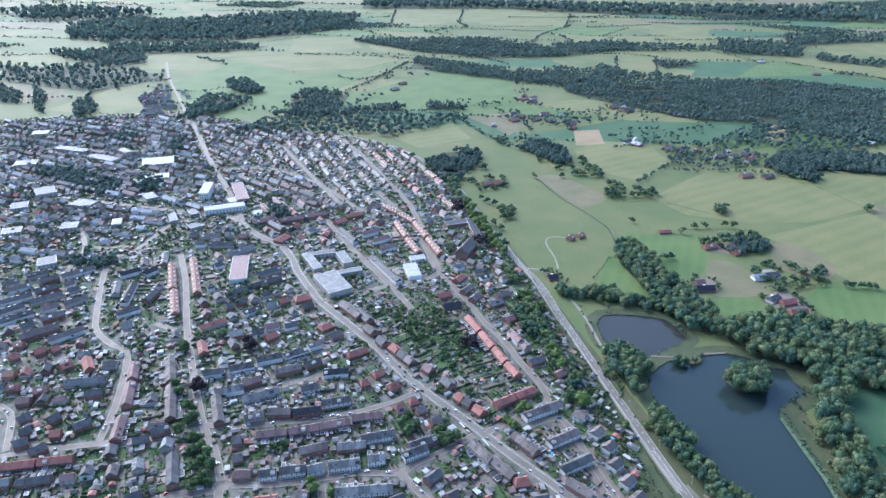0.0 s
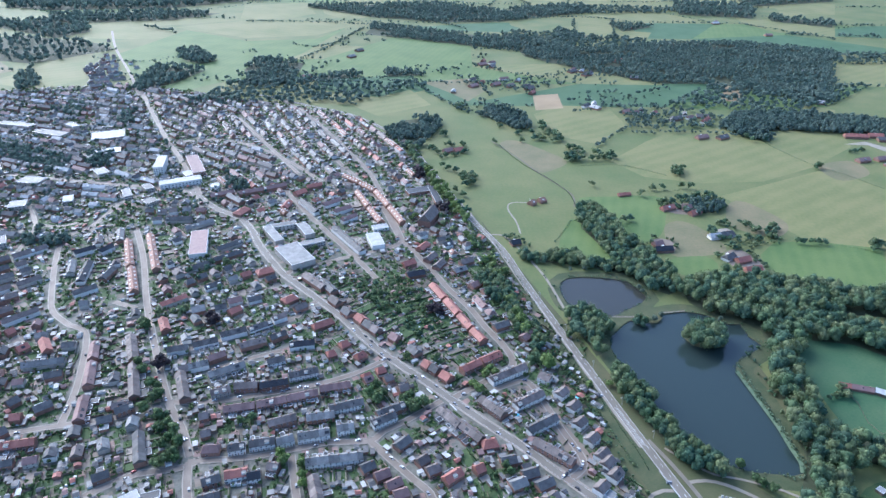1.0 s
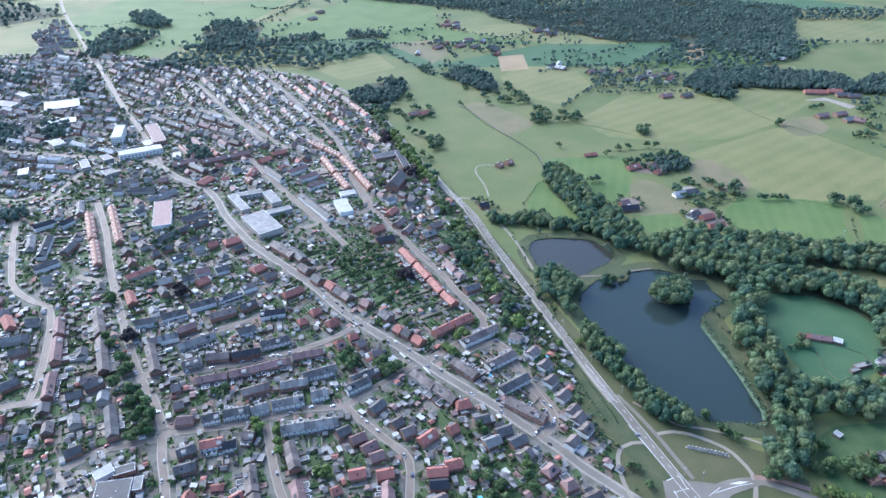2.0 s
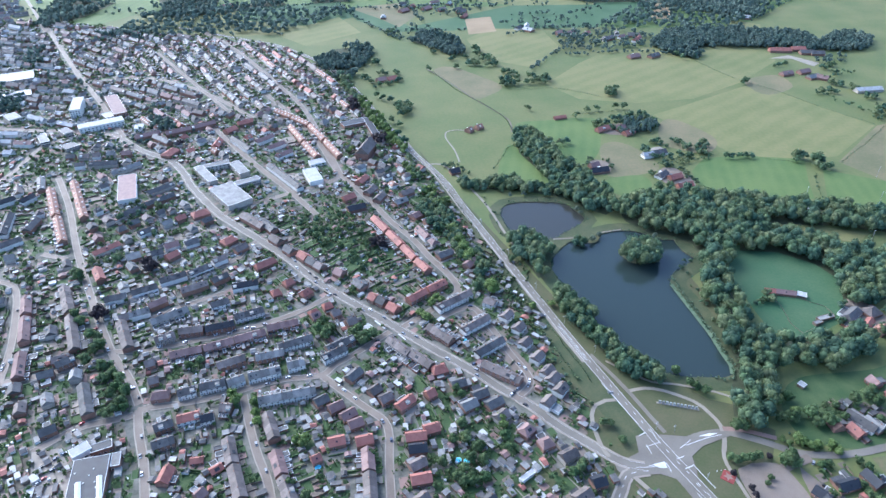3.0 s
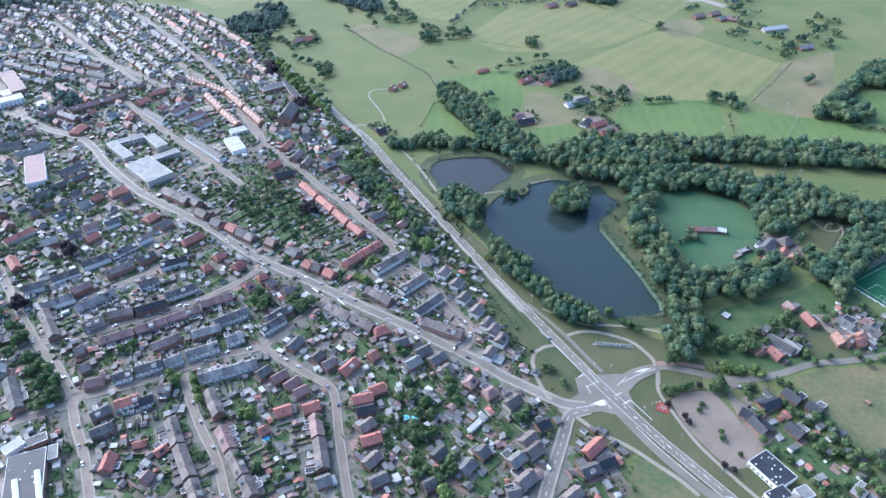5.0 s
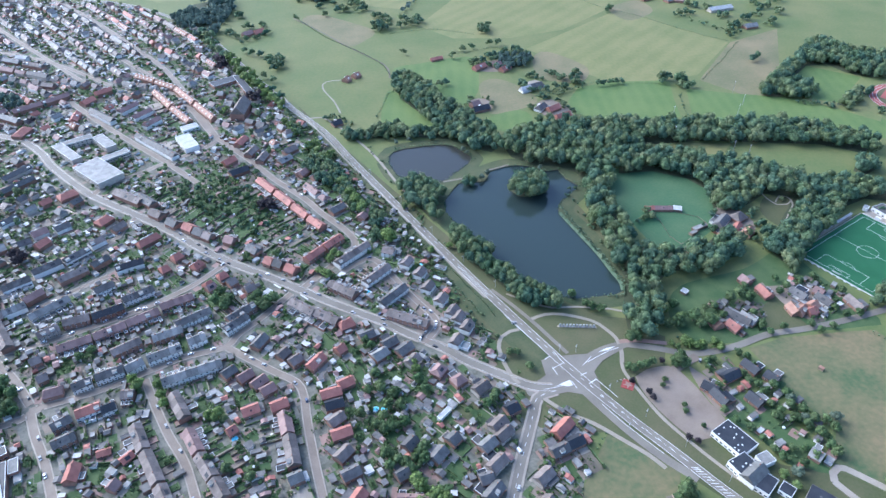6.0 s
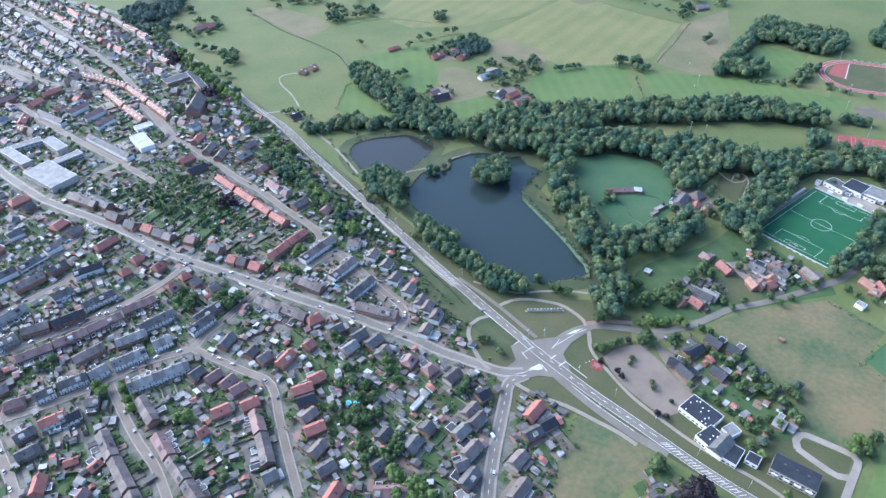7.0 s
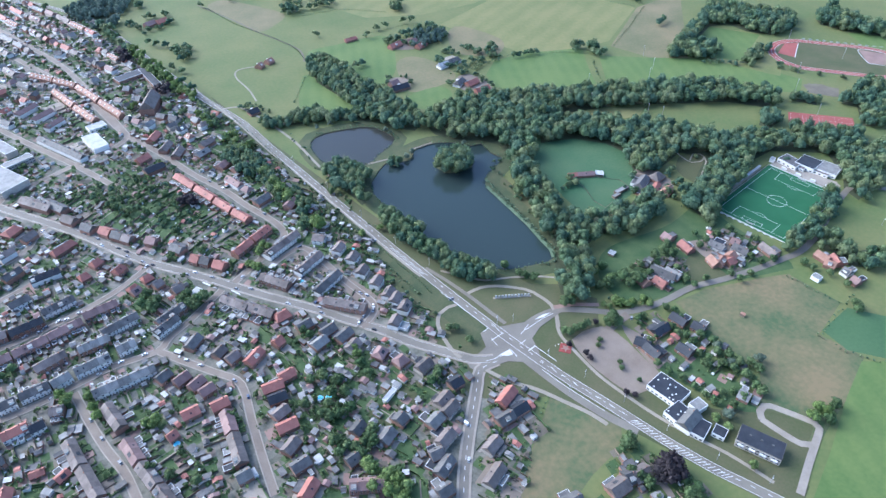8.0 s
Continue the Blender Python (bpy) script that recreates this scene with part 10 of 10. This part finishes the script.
flat_block(-462.5, 891.5, radians(18.4), 12.6, 22.1, 7, "roof_pale", "brick_pale", "white_paint", "town-centre building with a pale flat roof", "shop", 5, "building", 2)
flat_block(-349.6, 883.5, radians(40.2), 17.0, 18.3, 5, "roof_flat", "brick_pale", "white_paint", "town-centre building with a grey flat roof", "shop", 5, "building", 2)
flat_block(-636.7, 953.9, radians(25.5), 23.3, 26.8, 6, "roof_flat", "brick_pale", "white_paint", "town-centre building with a pale flat roof", "shop", 5, "building", 2)
flat_block(-496.0, 765.5, radians(27.8), 21.5, 23.8, 7, "roof_flat", "brick_pale", "white_paint", "town-centre building with a grey flat roof", "shop", 5, "building", 2)
flat_block(-317.5, 986.7, radians(32.0), 28.3, 20.7, 5, "roof_pale", "brick_pale", "white_paint", "town-centre building with a pale flat roof", "shop", 5, "building", 2)
flat_block(-738.6, 1156.3, radians(15.9), 36.4, 28.4, 6, "roof_flat", "brick_pale", "white_paint", "town-centre building with a grey flat roof", "shop", 5, "building", 2)
flat_block(-696.7, 1237.1, radians(-17.7), 69.3, 17.6, 7, "roof_flat", "brick_pale", "white_paint", "town-centre building with a pale flat roof", "shop", 5, "building", 2)
flat_block(-616.4, 1191.3, radians(-24.1), 63.6, 21.3, 5, "roof_flat", "brick_pale", "white_paint", "town-centre building with a grey flat roof", "shop", 5, "building", 2)
flat_block(-816.3, 1350.8, radians(17.2), 30.4, 28.6, 6, "roof_pale", "brick_pale", "white_paint", "town-centre building with a pale flat roof", "shop", 5, "building", 2)
flat_block(-456.2, 994.2, radians(37.6), 16.4, 27.1, 7, "roof_flat", "brick_pale", "white_paint", "town-centre building with a grey flat roof", "shop", 5, "building", 2)
flat_block(-596.3, 862.7, radians(24.4), 24.2, 22.7, 5, "roof_flat", "brick_pale", "white_paint", "town-centre building with a pale flat roof", "shop", 5, "building", 2)
flat_block(-524.4, 879.3, radians(15.9), 21.8, 22.3, 6, "roof_flat", "brick_pale", "white_paint", "town-centre building with a grey flat roof", "shop", 5, "building", 2)
party_hall = flat_block(282.4, 195.5, radians(-75.9), 24.5, 17.6, 4.5, "roof_navy", "plaster", "white_paint", "white party hall with a blue-black flat roof", "hall", 7, "building", 1)
roof_vents(party_hall, 11, 1)
hall_wing = flat_block(273.8, 176.8, radians(-81.9), 12.0, 15.5, 5.2, "roof_navy", "plaster", "white_paint", "white hall wing with a blue-black flat roof", "hall", 4, "building", 1)
roof_vents(hall_wing, 5, 2)
flat_block(290.5, 175.0, radians(-85.3), 8.5, 10.0, 4.9, "roof_flat", "plaster", "white_paint", "white hall wing with a grey flat roof", "hall", 2, "building", 1)
flat_block(278.6, 160.1, radians(-64.8), 9.6, 15.0, 4.3, "roof_navy", "plaster", "white_paint", "low white wing with a blue-black roof", "hall", 3, "building", 1)
house(275.8, 168.7, radians(17), 17.0, 11.0, 4.6, 4.2, "roof_flat", "plaster", 0, 0)
flat_block(288.5, 152.3, radians(-63.7), 8.4, 8.7, 3.5, "roof_navy", "plaster", "white_paint", "low white link building with a dark roof", "hall", 2, "building", 1)
apartment = flat_block(303.9, 132.4, radians(-61.2), 28.6, 14.6, 6.6, "roof_navy", "brick_pale", "roof_dark", "two-storey pale brick apartment block with a dark flat roof", "apartment_block", 9, "building", 2)
balconies(apartment)
flat_block(599.6, 361.2, radians(-84.6), 21.1, 15.3, 4.5, "roof_dark", "plaster", "white_paint", "football clubhouse with a dark flat roof", "clubhouse", 4, "building", 1)
flat_block(612.8, 350.2, radians(-75.3), 19.6, 21.4, 5, "roof_navy", "plaster", "white_paint", "football clubhouse wing with a blue-black roof", "clubhouse", 4, "building", 1)
flat_block(622.2, 333.4, radians(-70.7), 21.2, 20.6, 4.5, "roof_flat", "plaster", "white_paint", "football clubhouse wing with a brownish flat roof", "clubhouse", 4, "building", 1)
flat_block(599.7, 351.3, radians(-75), 13.0, 6.0, 3.2, "roof_brown", "plaster", "white_paint", "low clubhouse front with a brownish flat roof and white edge", "clubhouse", 3, "building", 1)
flat_block(611.3, 333.1, radians(-75), 15.0, 7.0, 3.2, "roof_brown", "plaster", "white_paint", "low clubhouse canteen with a brownish flat roof and white edge", "clubhouse", 3, "building", 1)
flat_block(588.0, 374.5, radians(-63.4), 4.5, 6.7, 3, "roof_pale", "plaster", "white_paint", "small white ticket hut", "clubhouse", 0, "building", 1)
flat_block(106.2, 285.2, radians(30.4), 12.6, 3.5, 3.2, "roof_pale", "plaster", "white_paint", "long white garden store with a pale roof", "store", 0, "building", 1)
flat_block(413.5, 406.5, radians(10), 17, 5.0, 2.6, "roof_flat", "timber", "timber", "long low grey stable on the meadow", "stable", 0, "building", 1)
flat_block(403.0, 401.5, radians(12), 9, 4.0, 2.4, "roof_flat", "timber", "timber", "low grey animal shed on the meadow", "shed", 0, "building", 1)
flat_block(412.3, 440.0, radians(-35.7), 7.9, 7.4, 2.6, "roof_pale", "timber", "white_paint", "small white animal shelter", "shelter", 0, "building", 1)
flat_block(343.4, 334.0, radians(-63.4), 5.4, 5.4, 2.6, "roof_pale", "timber", "white_paint", "small pale timber shelter", "shelter", 0, "building", 1)
flat_block(9.4, 456.9, radians(34.7), 8.3, 7.0, 3.5, "roof_pale", "plaster", "white_paint", "low annex with a flat roof and broad white edge", "annex_house", 0, "building", 1)
flat_block(474.4, 226.8, radians(-81.1), 7.1, 6.2, 3.5, "roof_flat", "plaster", "white_paint", "low grey flat-roofed garage", "garage", 0, "building", 1)
flat_block(387.2, 225.2, radians(-71.1), 3.7, 2.7, 2.4, "roof_orange", "timber", "roof_orange", "small reddish-brown timber field hut", "hut", 0, "building", 1)
roof_lights([(-193.2, 325.5), (-187.5, 302.8), (-180.3, 329), (-173.8, 299.7)])
area("terrace_paving", [(580, 370), (592, 374), (614, 316), (611, 309), (598, 307), (597, 312)], "paving", "pale paved strip before the clubhouse", "ground", z=0.3)
area("farmyard", [(404.6, 319.7), (415.5, 321.2), (412.9, 297.4), (419, 270.3), (440.6, 278.1), (453.4, 277.3), (456.9, 287), (452.6, 303)], "gravel", "paved farmyard between the barns", "ground", True)
area("farmyard", [(451.9, 430.2), (466.2, 424.9), (469.4, 394.9), (451.3, 379), (435.9, 382), (429.9, 401.6)], "gravel", "paved yard of a farm", "ground", True)
area("farmyard", [(388, 702), (410, 705), (420, 666), (402, 650), (382, 670)], "gravel", "paved yard of a farm", "ground", True)
area("farmyard", [(360, 841), (402, 845), (405, 816), (380, 809), (359, 820)], "gravel", "paved yard of a farm", "ground", True)
area("farmyard", [(390, 754), (418, 766), (422, 744), (402, 736)], "paving", "pale yard of a house", "ground", True)
area("farmyard", [(312, 740), (333, 736), (329, 709), (308, 703)], "gravel", "yard of a house", "ground", True)
area("drive", [(296.2, 263), (302, 249.6), (301.6, 217.5), (290.5, 214.2), (290.4, 242.6)], "gravel", "gravel drive in front of houses", "ground", True)

# ---- sports grounds ----
football_pitch(534.9, 321.4, -75.5, 64.0, 101.0)
running_track(864.5, 511.0, -45.4, 176.0, 101.9)
road([(512, 437), (510, 424), (512, 412), (521, 409), (531, 414), (531, 420), (525, 424), (513, 416)], 1.6, "path", "pale sandy path round a bush in a clearing", 0, "footpath")
road([(531, 414), (526, 406), (512, 396), (498, 385)], 1.6, "path", "pale sandy path across a clearing", 0, "footpath")
area("bare_yard", [(769, 479), (790, 451), (770, 436), (748, 463)], "soil", "bare brown yard beside the sports ground", "ground", z=0.40)
copse([(522, 416)], 2, 3, 3.0, 301, "round dark bush inside a looping path", far=False)
copse([(580, 702), (598, 690)], 6, 5, 7.0, 302, "pair of tall field trees", far=False)
copse([(701, 585), (713, 575), (727, 565), (774, 531), (781, 512), (800, 490), (818, 470)], 6, 4, 3.2, 303, "low bushes beside the running track", far=False)
tennis_courts([(688, 440), (741, 394), (729, 383)])

# ---- road furniture, markings and planting at the junction ----
marks(BYPASS, 0.28, 9, 0, 3.6, bypass)
marks(BYPASS, 0.28, 9, 0, -3.6, bypass)
marks(BYPASS, 0.4, 3, 7, 0.6, bypass)
marks([(218.3, 262.2), (225.8, 240.6), (235.8, 214), (244, 193.2)], 0.34, 2.5, 3.5, 0.0, bypass, 0.48)
marks([(207.2, 313), (208, 301.6)], 0.4, 9, 0, 0.0, bypass, 0.48)
marks([(196.7, 307.6), (202.4, 309.4)], 0.7, 9, 0, 0.0, bypass, 0.48)
marks([(216.4, 274.6), (223.1, 276.2)], 0.8, 9, 0, 0.0, bypass, 0.48)
marks([(223.4, 277.3), (229.4, 256.3)], 0.48, 9, 0, 0.0, bypass, 0.48)
marks([(197.6, 297.1), (209.3, 299.5)], 0.42, 9, 0, 0.0, bypass, 0.48)
marks([(192.8, 281), (205.1, 280.7)], 0.4, 9, 0, 0.0, bypass, 0.48)
marks([(205.7, 281.6), (205.9, 273.9)], 0.5, 9, 0, 0.0, bypass, 0.48)
marks([(214.5, 283.4), (220.5, 284.8)], 0.5, 9, 0, 0.0, bypass, 0.48)
marks([(226.4, 293.7), (245, 297.6), (256.5, 298.5)], 0.42, 9, 0, 0.0, bypass, 0.48)
marks([(221, 291.8), (231.7, 297.7)], 0.42, 9, 0, 0.0, bypass, 0.48)
marks([(198.5, 298.6), (198.7, 290.6)], 0.42, 9, 0, 0.0, bypass, 0.48)
marks([(183.1, 281.2), (192.2, 280), (199.6, 279.8)], 0.36, 9, 0, 0.0, bypass, 0.48)
marks([(188.1, 362.9), (200, 318.3)], 0.42, 9, 0, 0.0, bypass, 0.48)
marks([(215.5, 254.5), (221.3, 234.3), (232.6, 203.6)], 0.36, 9, 0, 0.0, bypass, 0.48)
marks([(16.7, 468.9), (25.2, 456.1)], 1.5, 9, 0, 0.0, main_street, 0.48)
marks([(35.5, 447.6), (40.7, 439)], 1.2, 9, 0, 0.0, main_street, 0.48)
marks(SOUTH, 0.4, 3, 5, 0.0, south_road)
marks(MAIN, 0.14, 9, 0, 3.0, main_street)
marks(MAIN, 0.14, 9, 0, -3.0, main_street)
hatching([(175.9, 435.2), (180.7, 412.4), (185.2, 390.7)], 3.0, 2.4)
hatching([(244.6, 189.2), (253.3, 164.1), (260.9, 145.9), (270.1, 125.7)], 3.9, 2.6)
for island in ([(195.2, 281.6), (205.0, 282.7), (204.5, 277.2), (199.9, 277.8)], [(239.2, 300.0), (247.5, 301.2), (254.6, 300.3), (246.9, 298.7)]):
    area("traffic_island", island, "marking", "white painted wedge between the lanes", "marking", z=0.55)
flower_star(242.9, 263.6, 6.2)
letter_sign([(223.8, 336), (251, 324.4)])
street_lamp(238.8, 234.2)
street_lamp(226.4, 262.9)
street_lamp(222.8, 306)
street_lamp(211.1, 310.9)
street_lamp(221.1, 228.6)
street_lamp(249.4, 203.4)
street_lamp(259.4, 170.9)
street_lamp(272.2, 138.4)
street_lamp(289.4, 110.4)
street_lamp(181.8, 438.3)
street_lamp(195.3, 397.7)
street_lamp(170.2, 489.4)
street_lamp(158.4, 548.7)
street_lamp(143.5, 609.8)
street_lamp(588.9, 248.2)
light_mast(642, 640)
light_mast(627, 604)
light_mast(603, 584)
light_mast(526, 608)
light_mast(497, 565)
light_mast(538, 512)
light_mast(548, 499)
light_mast(867, 506)
light_mast(781, 505)
light_mast(740, 474)
light_mast(710, 418)
light_mast(854, 583)
pool(146.5, 449.5)
pool(-35.1, 316.7)
pool(67.9, 305.1)
pool(62.2, 307.2)
pool(90.8, 429.5)
foot_bridge([(212.2, 571.3), (235.1, 570.1)])
foot_bridge([(267.2, 575.8), (290.4, 577.9)])
paddock_fence([(382, 449), (385, 429), (379, 405), (382, 391), (401, 398), (425, 410), (424, 422), (408, 436)])
BEND_GARDEN = [(217.1, 175.1), (234.7, 170.6), (236.3, 150.6), (252.9, 132.6), (245.1, 115.1), (184.2, 147.7)]
LANE_HOUSES = [(355.4, 319.8), (395.5, 299.9), (382.2, 280.3), (357.8, 272.9), (339.1, 286.1)]
LANE_FARM = [(443.3, 325), (476.4, 292), (457.1, 269.2), (423.3, 268), (406.5, 285.4)]
HAMLET = [(304.2, 269.2), (340.5, 260.5), (352.1, 222.7), (352.2, 178), (330.4, 155.5), (306, 160.5), (304.7, 186), (299.6, 209.3), (290.4, 236.1)]

# ---- cars ----
car(142.6, 240.3, radians(100), 0, True)
car(79, 423, radians(40), 0)
car(84.9, 427.6, radians(45), 5)
car(89.9, 432.5, radians(50), 4)
car(92.9, 434.8, radians(40), 3)
car(121, 367.3, radians(45), 2)
car(117.4, 364.3, radians(50), 1)
car(115, 362.3, radians(40), 0)
car(138.4, 375.1, radians(45), 5)
car(96.4, 372.8, radians(50), 4)
car(92.5, 400.2, radians(40), 3)
car(307.3, 264.5, radians(45), 2)
car(-179.2, 418.1, radians(0), 0)
car(-224.9, 496.6, radians(47), 5)
car(-248.2, 558.3, radians(94), 4)
car(-234, 548.9, radians(141), 3)
car(-177.9, 416.7, radians(40), 0)
car(-207.5, 385, radians(45), 5)
car(-212.5, 357.8, radians(50), 4)
car(-217, 354, radians(40), 3)
car(-221.7, 351.2, radians(45), 2)
car(-224.4, 348, radians(50), 1)
car(-226.4, 344.7, radians(40), 0)
car(-220, 337.7, radians(45), 5)
car(-222.6, 334.2, radians(50), 4)
car(-216.4, 344.3, radians(40), 3)
car(191.7, 351.8, radians(8), 2)
parked_cars(620.0, 150)

# ---- the quarters further off ----
estate([(-366, 1242), (-258, 1360), (-183, 1321), (-76, 1062), (-35, 951), (-70, 962), (-156, 961), (-209, 1073), (-301, 1144), (-351, 1143)], -66, 24, 1, ('roof_dark', 'roof_dark', 'roof_brown', 'roof_maroon', 'roof_flat', 'roof_flat'), 0.3)
estate([(-258, 1360), (-90, 1277), (-38, 1181), (8, 1050), (41, 920), (16, 898), (-36, 962), (-87, 1075), (-151, 1229)], -66, 26, 2, ('roof_dark', 'roof_brown', 'roof_red', 'roof_maroon', 'roof_dark', 'roof_flat', 'roof_orange'), 0.5)
estate([(-560, 1465), (-407, 1400), (-254, 1340), (-301, 1144), (-390, 1143), (-475, 1315)], -45, 26, 3, ('roof_dark', 'roof_dark', 'roof_brown', 'roof_maroon', 'roof_flat', 'roof_flat'), 0.4)
estate([(-936, 1410), (-792, 1484), (-572, 1465), (-430, 1173), (-368, 1005), (-518, 1002), (-655, 1025), (-724, 1050)], -24, 30, 4, ('roof_dark', 'roof_dark', 'roof_brown', 'roof_maroon', 'roof_flat', 'roof_flat', 'roof_pale', 'roof_flat'), 0.5, ('brick', 'plaster', 'brick_pale'))
estate([(-702, 1012), (-502, 967), (-408, 945), (-356, 914), (-389, 892), (-429, 799), (-450, 766), (-556, 765)], -15, 26, 5, ('roof_dark', 'roof_dark', 'roof_brown', 'roof_maroon', 'roof_flat', 'roof_flat', 'roof_pale', 'roof_flat', 'roof_red'), 0.45, ('brick', 'plaster', 'brick_pale'))
estate([(-556, 765), (-458, 782), (-415, 736), (-377, 631), (-370, 598), (-399, 598), (-452, 586)], 41, 24, 6, ('roof_dark', 'roof_dark', 'roof_brown'), 0.15)
estate([(-452, 586), (-353, 598), (-314.9, 557.7), (-296.2, 496.1), (-289.8, 443.8), (-359.3, 429.8)], 9, 24, 7, ('roof_dark', 'roof_brown', 'roof_red', 'roof_maroon', 'roof_dark', 'roof_flat', 'roof_orange'), 0.6)
estate([(-401, 751), (-331, 792), (-264.8, 598.9), (-317.6, 577.5), (-344, 598)], 106, 24, 8, ('roof_dark', 'roof_dark', 'roof_brown', 'roof_maroon', 'roof_flat', 'roof_flat'), 0.4)
estate([(-320, 792), (-264, 819), (-184, 754), (-143.7, 683.2), (-145.5, 622.1), (-194.9, 578.6), (-239.5, 548.9)], 36, 26, 9, ('roof_dark', 'roof_dark', 'roof_brown', 'roof_maroon', 'roof_flat', 'roof_flat', 'roof_red'), 0.6)
estate([(-354, 935), (-276, 894), (-212, 819), (-272, 818), (-329, 809), (-365, 893)], 1, 26, 10, ('roof_dark', 'roof_dark', 'roof_brown', 'roof_maroon', 'roof_flat', 'roof_flat'), 0.4)
estate([(-286, 915), (-278, 1006), (-173, 960), (-142, 857), (-150.6, 724.5), (-190, 786), (-235, 856)], -57, 26, 11, ('roof_dark', 'roof_brown', 'roof_red', 'roof_maroon', 'roof_dark', 'roof_flat', 'roof_orange'), 0.5)
estate([(-170, 938), (-87, 962), (-35, 940), (7.2, 858.8), (35, 756.5), (6.7, 756.2), (-36.4, 771.3), (-99, 821)], -56, 26, 12, ('roof_dark', 'roof_brown', 'roof_red', 'roof_maroon', 'roof_dark', 'roof_flat', 'roof_orange'), 0.6)
estate([(-310.6, 567.5), (-257.7, 578), (-210.9, 462.1), (-274.8, 447.4)], 104, 26, 13, ('roof_dark', 'roof_dark', 'roof_brown', 'roof_maroon', 'roof_flat', 'roof_flat'), 0.3)
estate([(-354.7, 422), (-287.4, 433.6), (-211, 440.9), (-190.6, 381.1), (-330.2, 380.2)], 11, 24, 14, ('roof_dark', 'roof_dark', 'roof_brown', 'roof_maroon', 'roof_flat', 'roof_flat'), 0.5)
estate([(-242.6, 558.4), (-200.9, 558.8), (-173.6, 458.8), (-202.5, 458.5)], 111, 24, 15, ('roof_dark', 'roof_brown', 'roof_red', 'roof_maroon', 'roof_dark', 'roof_flat', 'roof_orange'), 0.5)
estate([(-675, 1506), (-568, 1509), (-619, 1679), (-691, 1773), (-844, 2155), (-875, 2154), (-752, 1841), (-751, 1694)], 25, 25, 16, ('roof_dark', 'roof_dark', 'roof_brown', 'roof_maroon', 'roof_flat', 'roof_flat'), 0.6, ('brick', 'plaster', 'brick_pale'))
estate([(24.3, 749.8), (73.2, 754), (93.7, 664.8), (106.6, 537.3), (86.5, 551.8), (51.6, 636.7)], -68, 24, 19, ('roof_dark', 'roof_brown', 'roof_red', 'roof_maroon', 'roof_dark', 'roof_flat', 'roof_orange'), 0.8)
estate([(-263.7, 466.3), (-215.9, 462.4), (-180.9, 434.8), (-174.6, 397.1), (-239.9, 379.1)], -69, 24, 24, ('roof_dark', 'roof_dark', 'roof_brown', 'roof_maroon', 'roof_flat', 'roof_flat'), 0.5)
estate([(-4.5, 266), (63.2, 234.2), (89.4, 206.1), (114.2, 192.8), (97.9, 177.5), (-17.3, 231.3)], -24, 22, 26, ('roof_dark', 'roof_brown', 'roof_red', 'roof_maroon', 'roof_dark', 'roof_flat', 'roof_orange'), 0.7)
estate([(165, 266.8), (167, 254.3), (196.8, 227.2), (166.4, 202.3), (119.8, 161.8), (109.5, 167.3)], -133, 40, 28, ('roof_dark', 'roof_brown', 'roof_red', 'roof_maroon', 'roof_dark', 'roof_flat', 'roof_orange'), 0.8)
estate([(-395, 1158), (-302, 1150), (-211, 1081), (-121, 957), (-155, 952), (-277, 1001), (-284, 925), (-356, 1057)], -42, 25, 30, ('roof_dark', 'roof_dark', 'roof_brown', 'roof_maroon', 'roof_flat', 'roof_flat'), 0.3)
estate([(-954, 1442), (-577, 1514), (-282, 1368), (-184, 1329), (-65, 1214), (17, 1024), (56, 899), (75.2, 823.1), (14.6, 822.3), (-147, 896), (-290, 915), (-365, 893), (-607, 850)], -34, 23, 31, ('roof_dark', 'roof_dark', 'roof_brown', 'roof_maroon', 'roof_flat', 'roof_flat', 'roof_pale'), 0.35)
estate([(-287, 904), (-147, 896), (75.2, 823.1), (102.6, 727.4), (79.6, 699.1), (-15.7, 821.9), (-106, 821), (-145.9, 696.6)], -47, 25, 32, ('roof_dark', 'roof_brown', 'roof_red', 'roof_maroon', 'roof_dark', 'roof_flat', 'roof_orange'), 0.7)

# ---- gardens between the houses ----
gardens(STREET)
plots(TOWN_EDGE, STREET, 5.6, 3)
plots(HAMLET, STREET, 8.5, 4)
plots(LANE_HOUSES, STREET, 5.5, 5)
plots(LANE_FARM, STREET, 5.5, 6)
plots(BEND_GARDEN, STREET, 6.5, 7)
far_town()
for kind, places in FAR_TREES.items():
    merged("field_tree", FAR_CROWNS, places, "wood_leaf" if kind == "leaf" else kind, "single round trees far out in the fields" if kind == "leaf" else "far trees of a paler or darker green", "trees")
pavements()
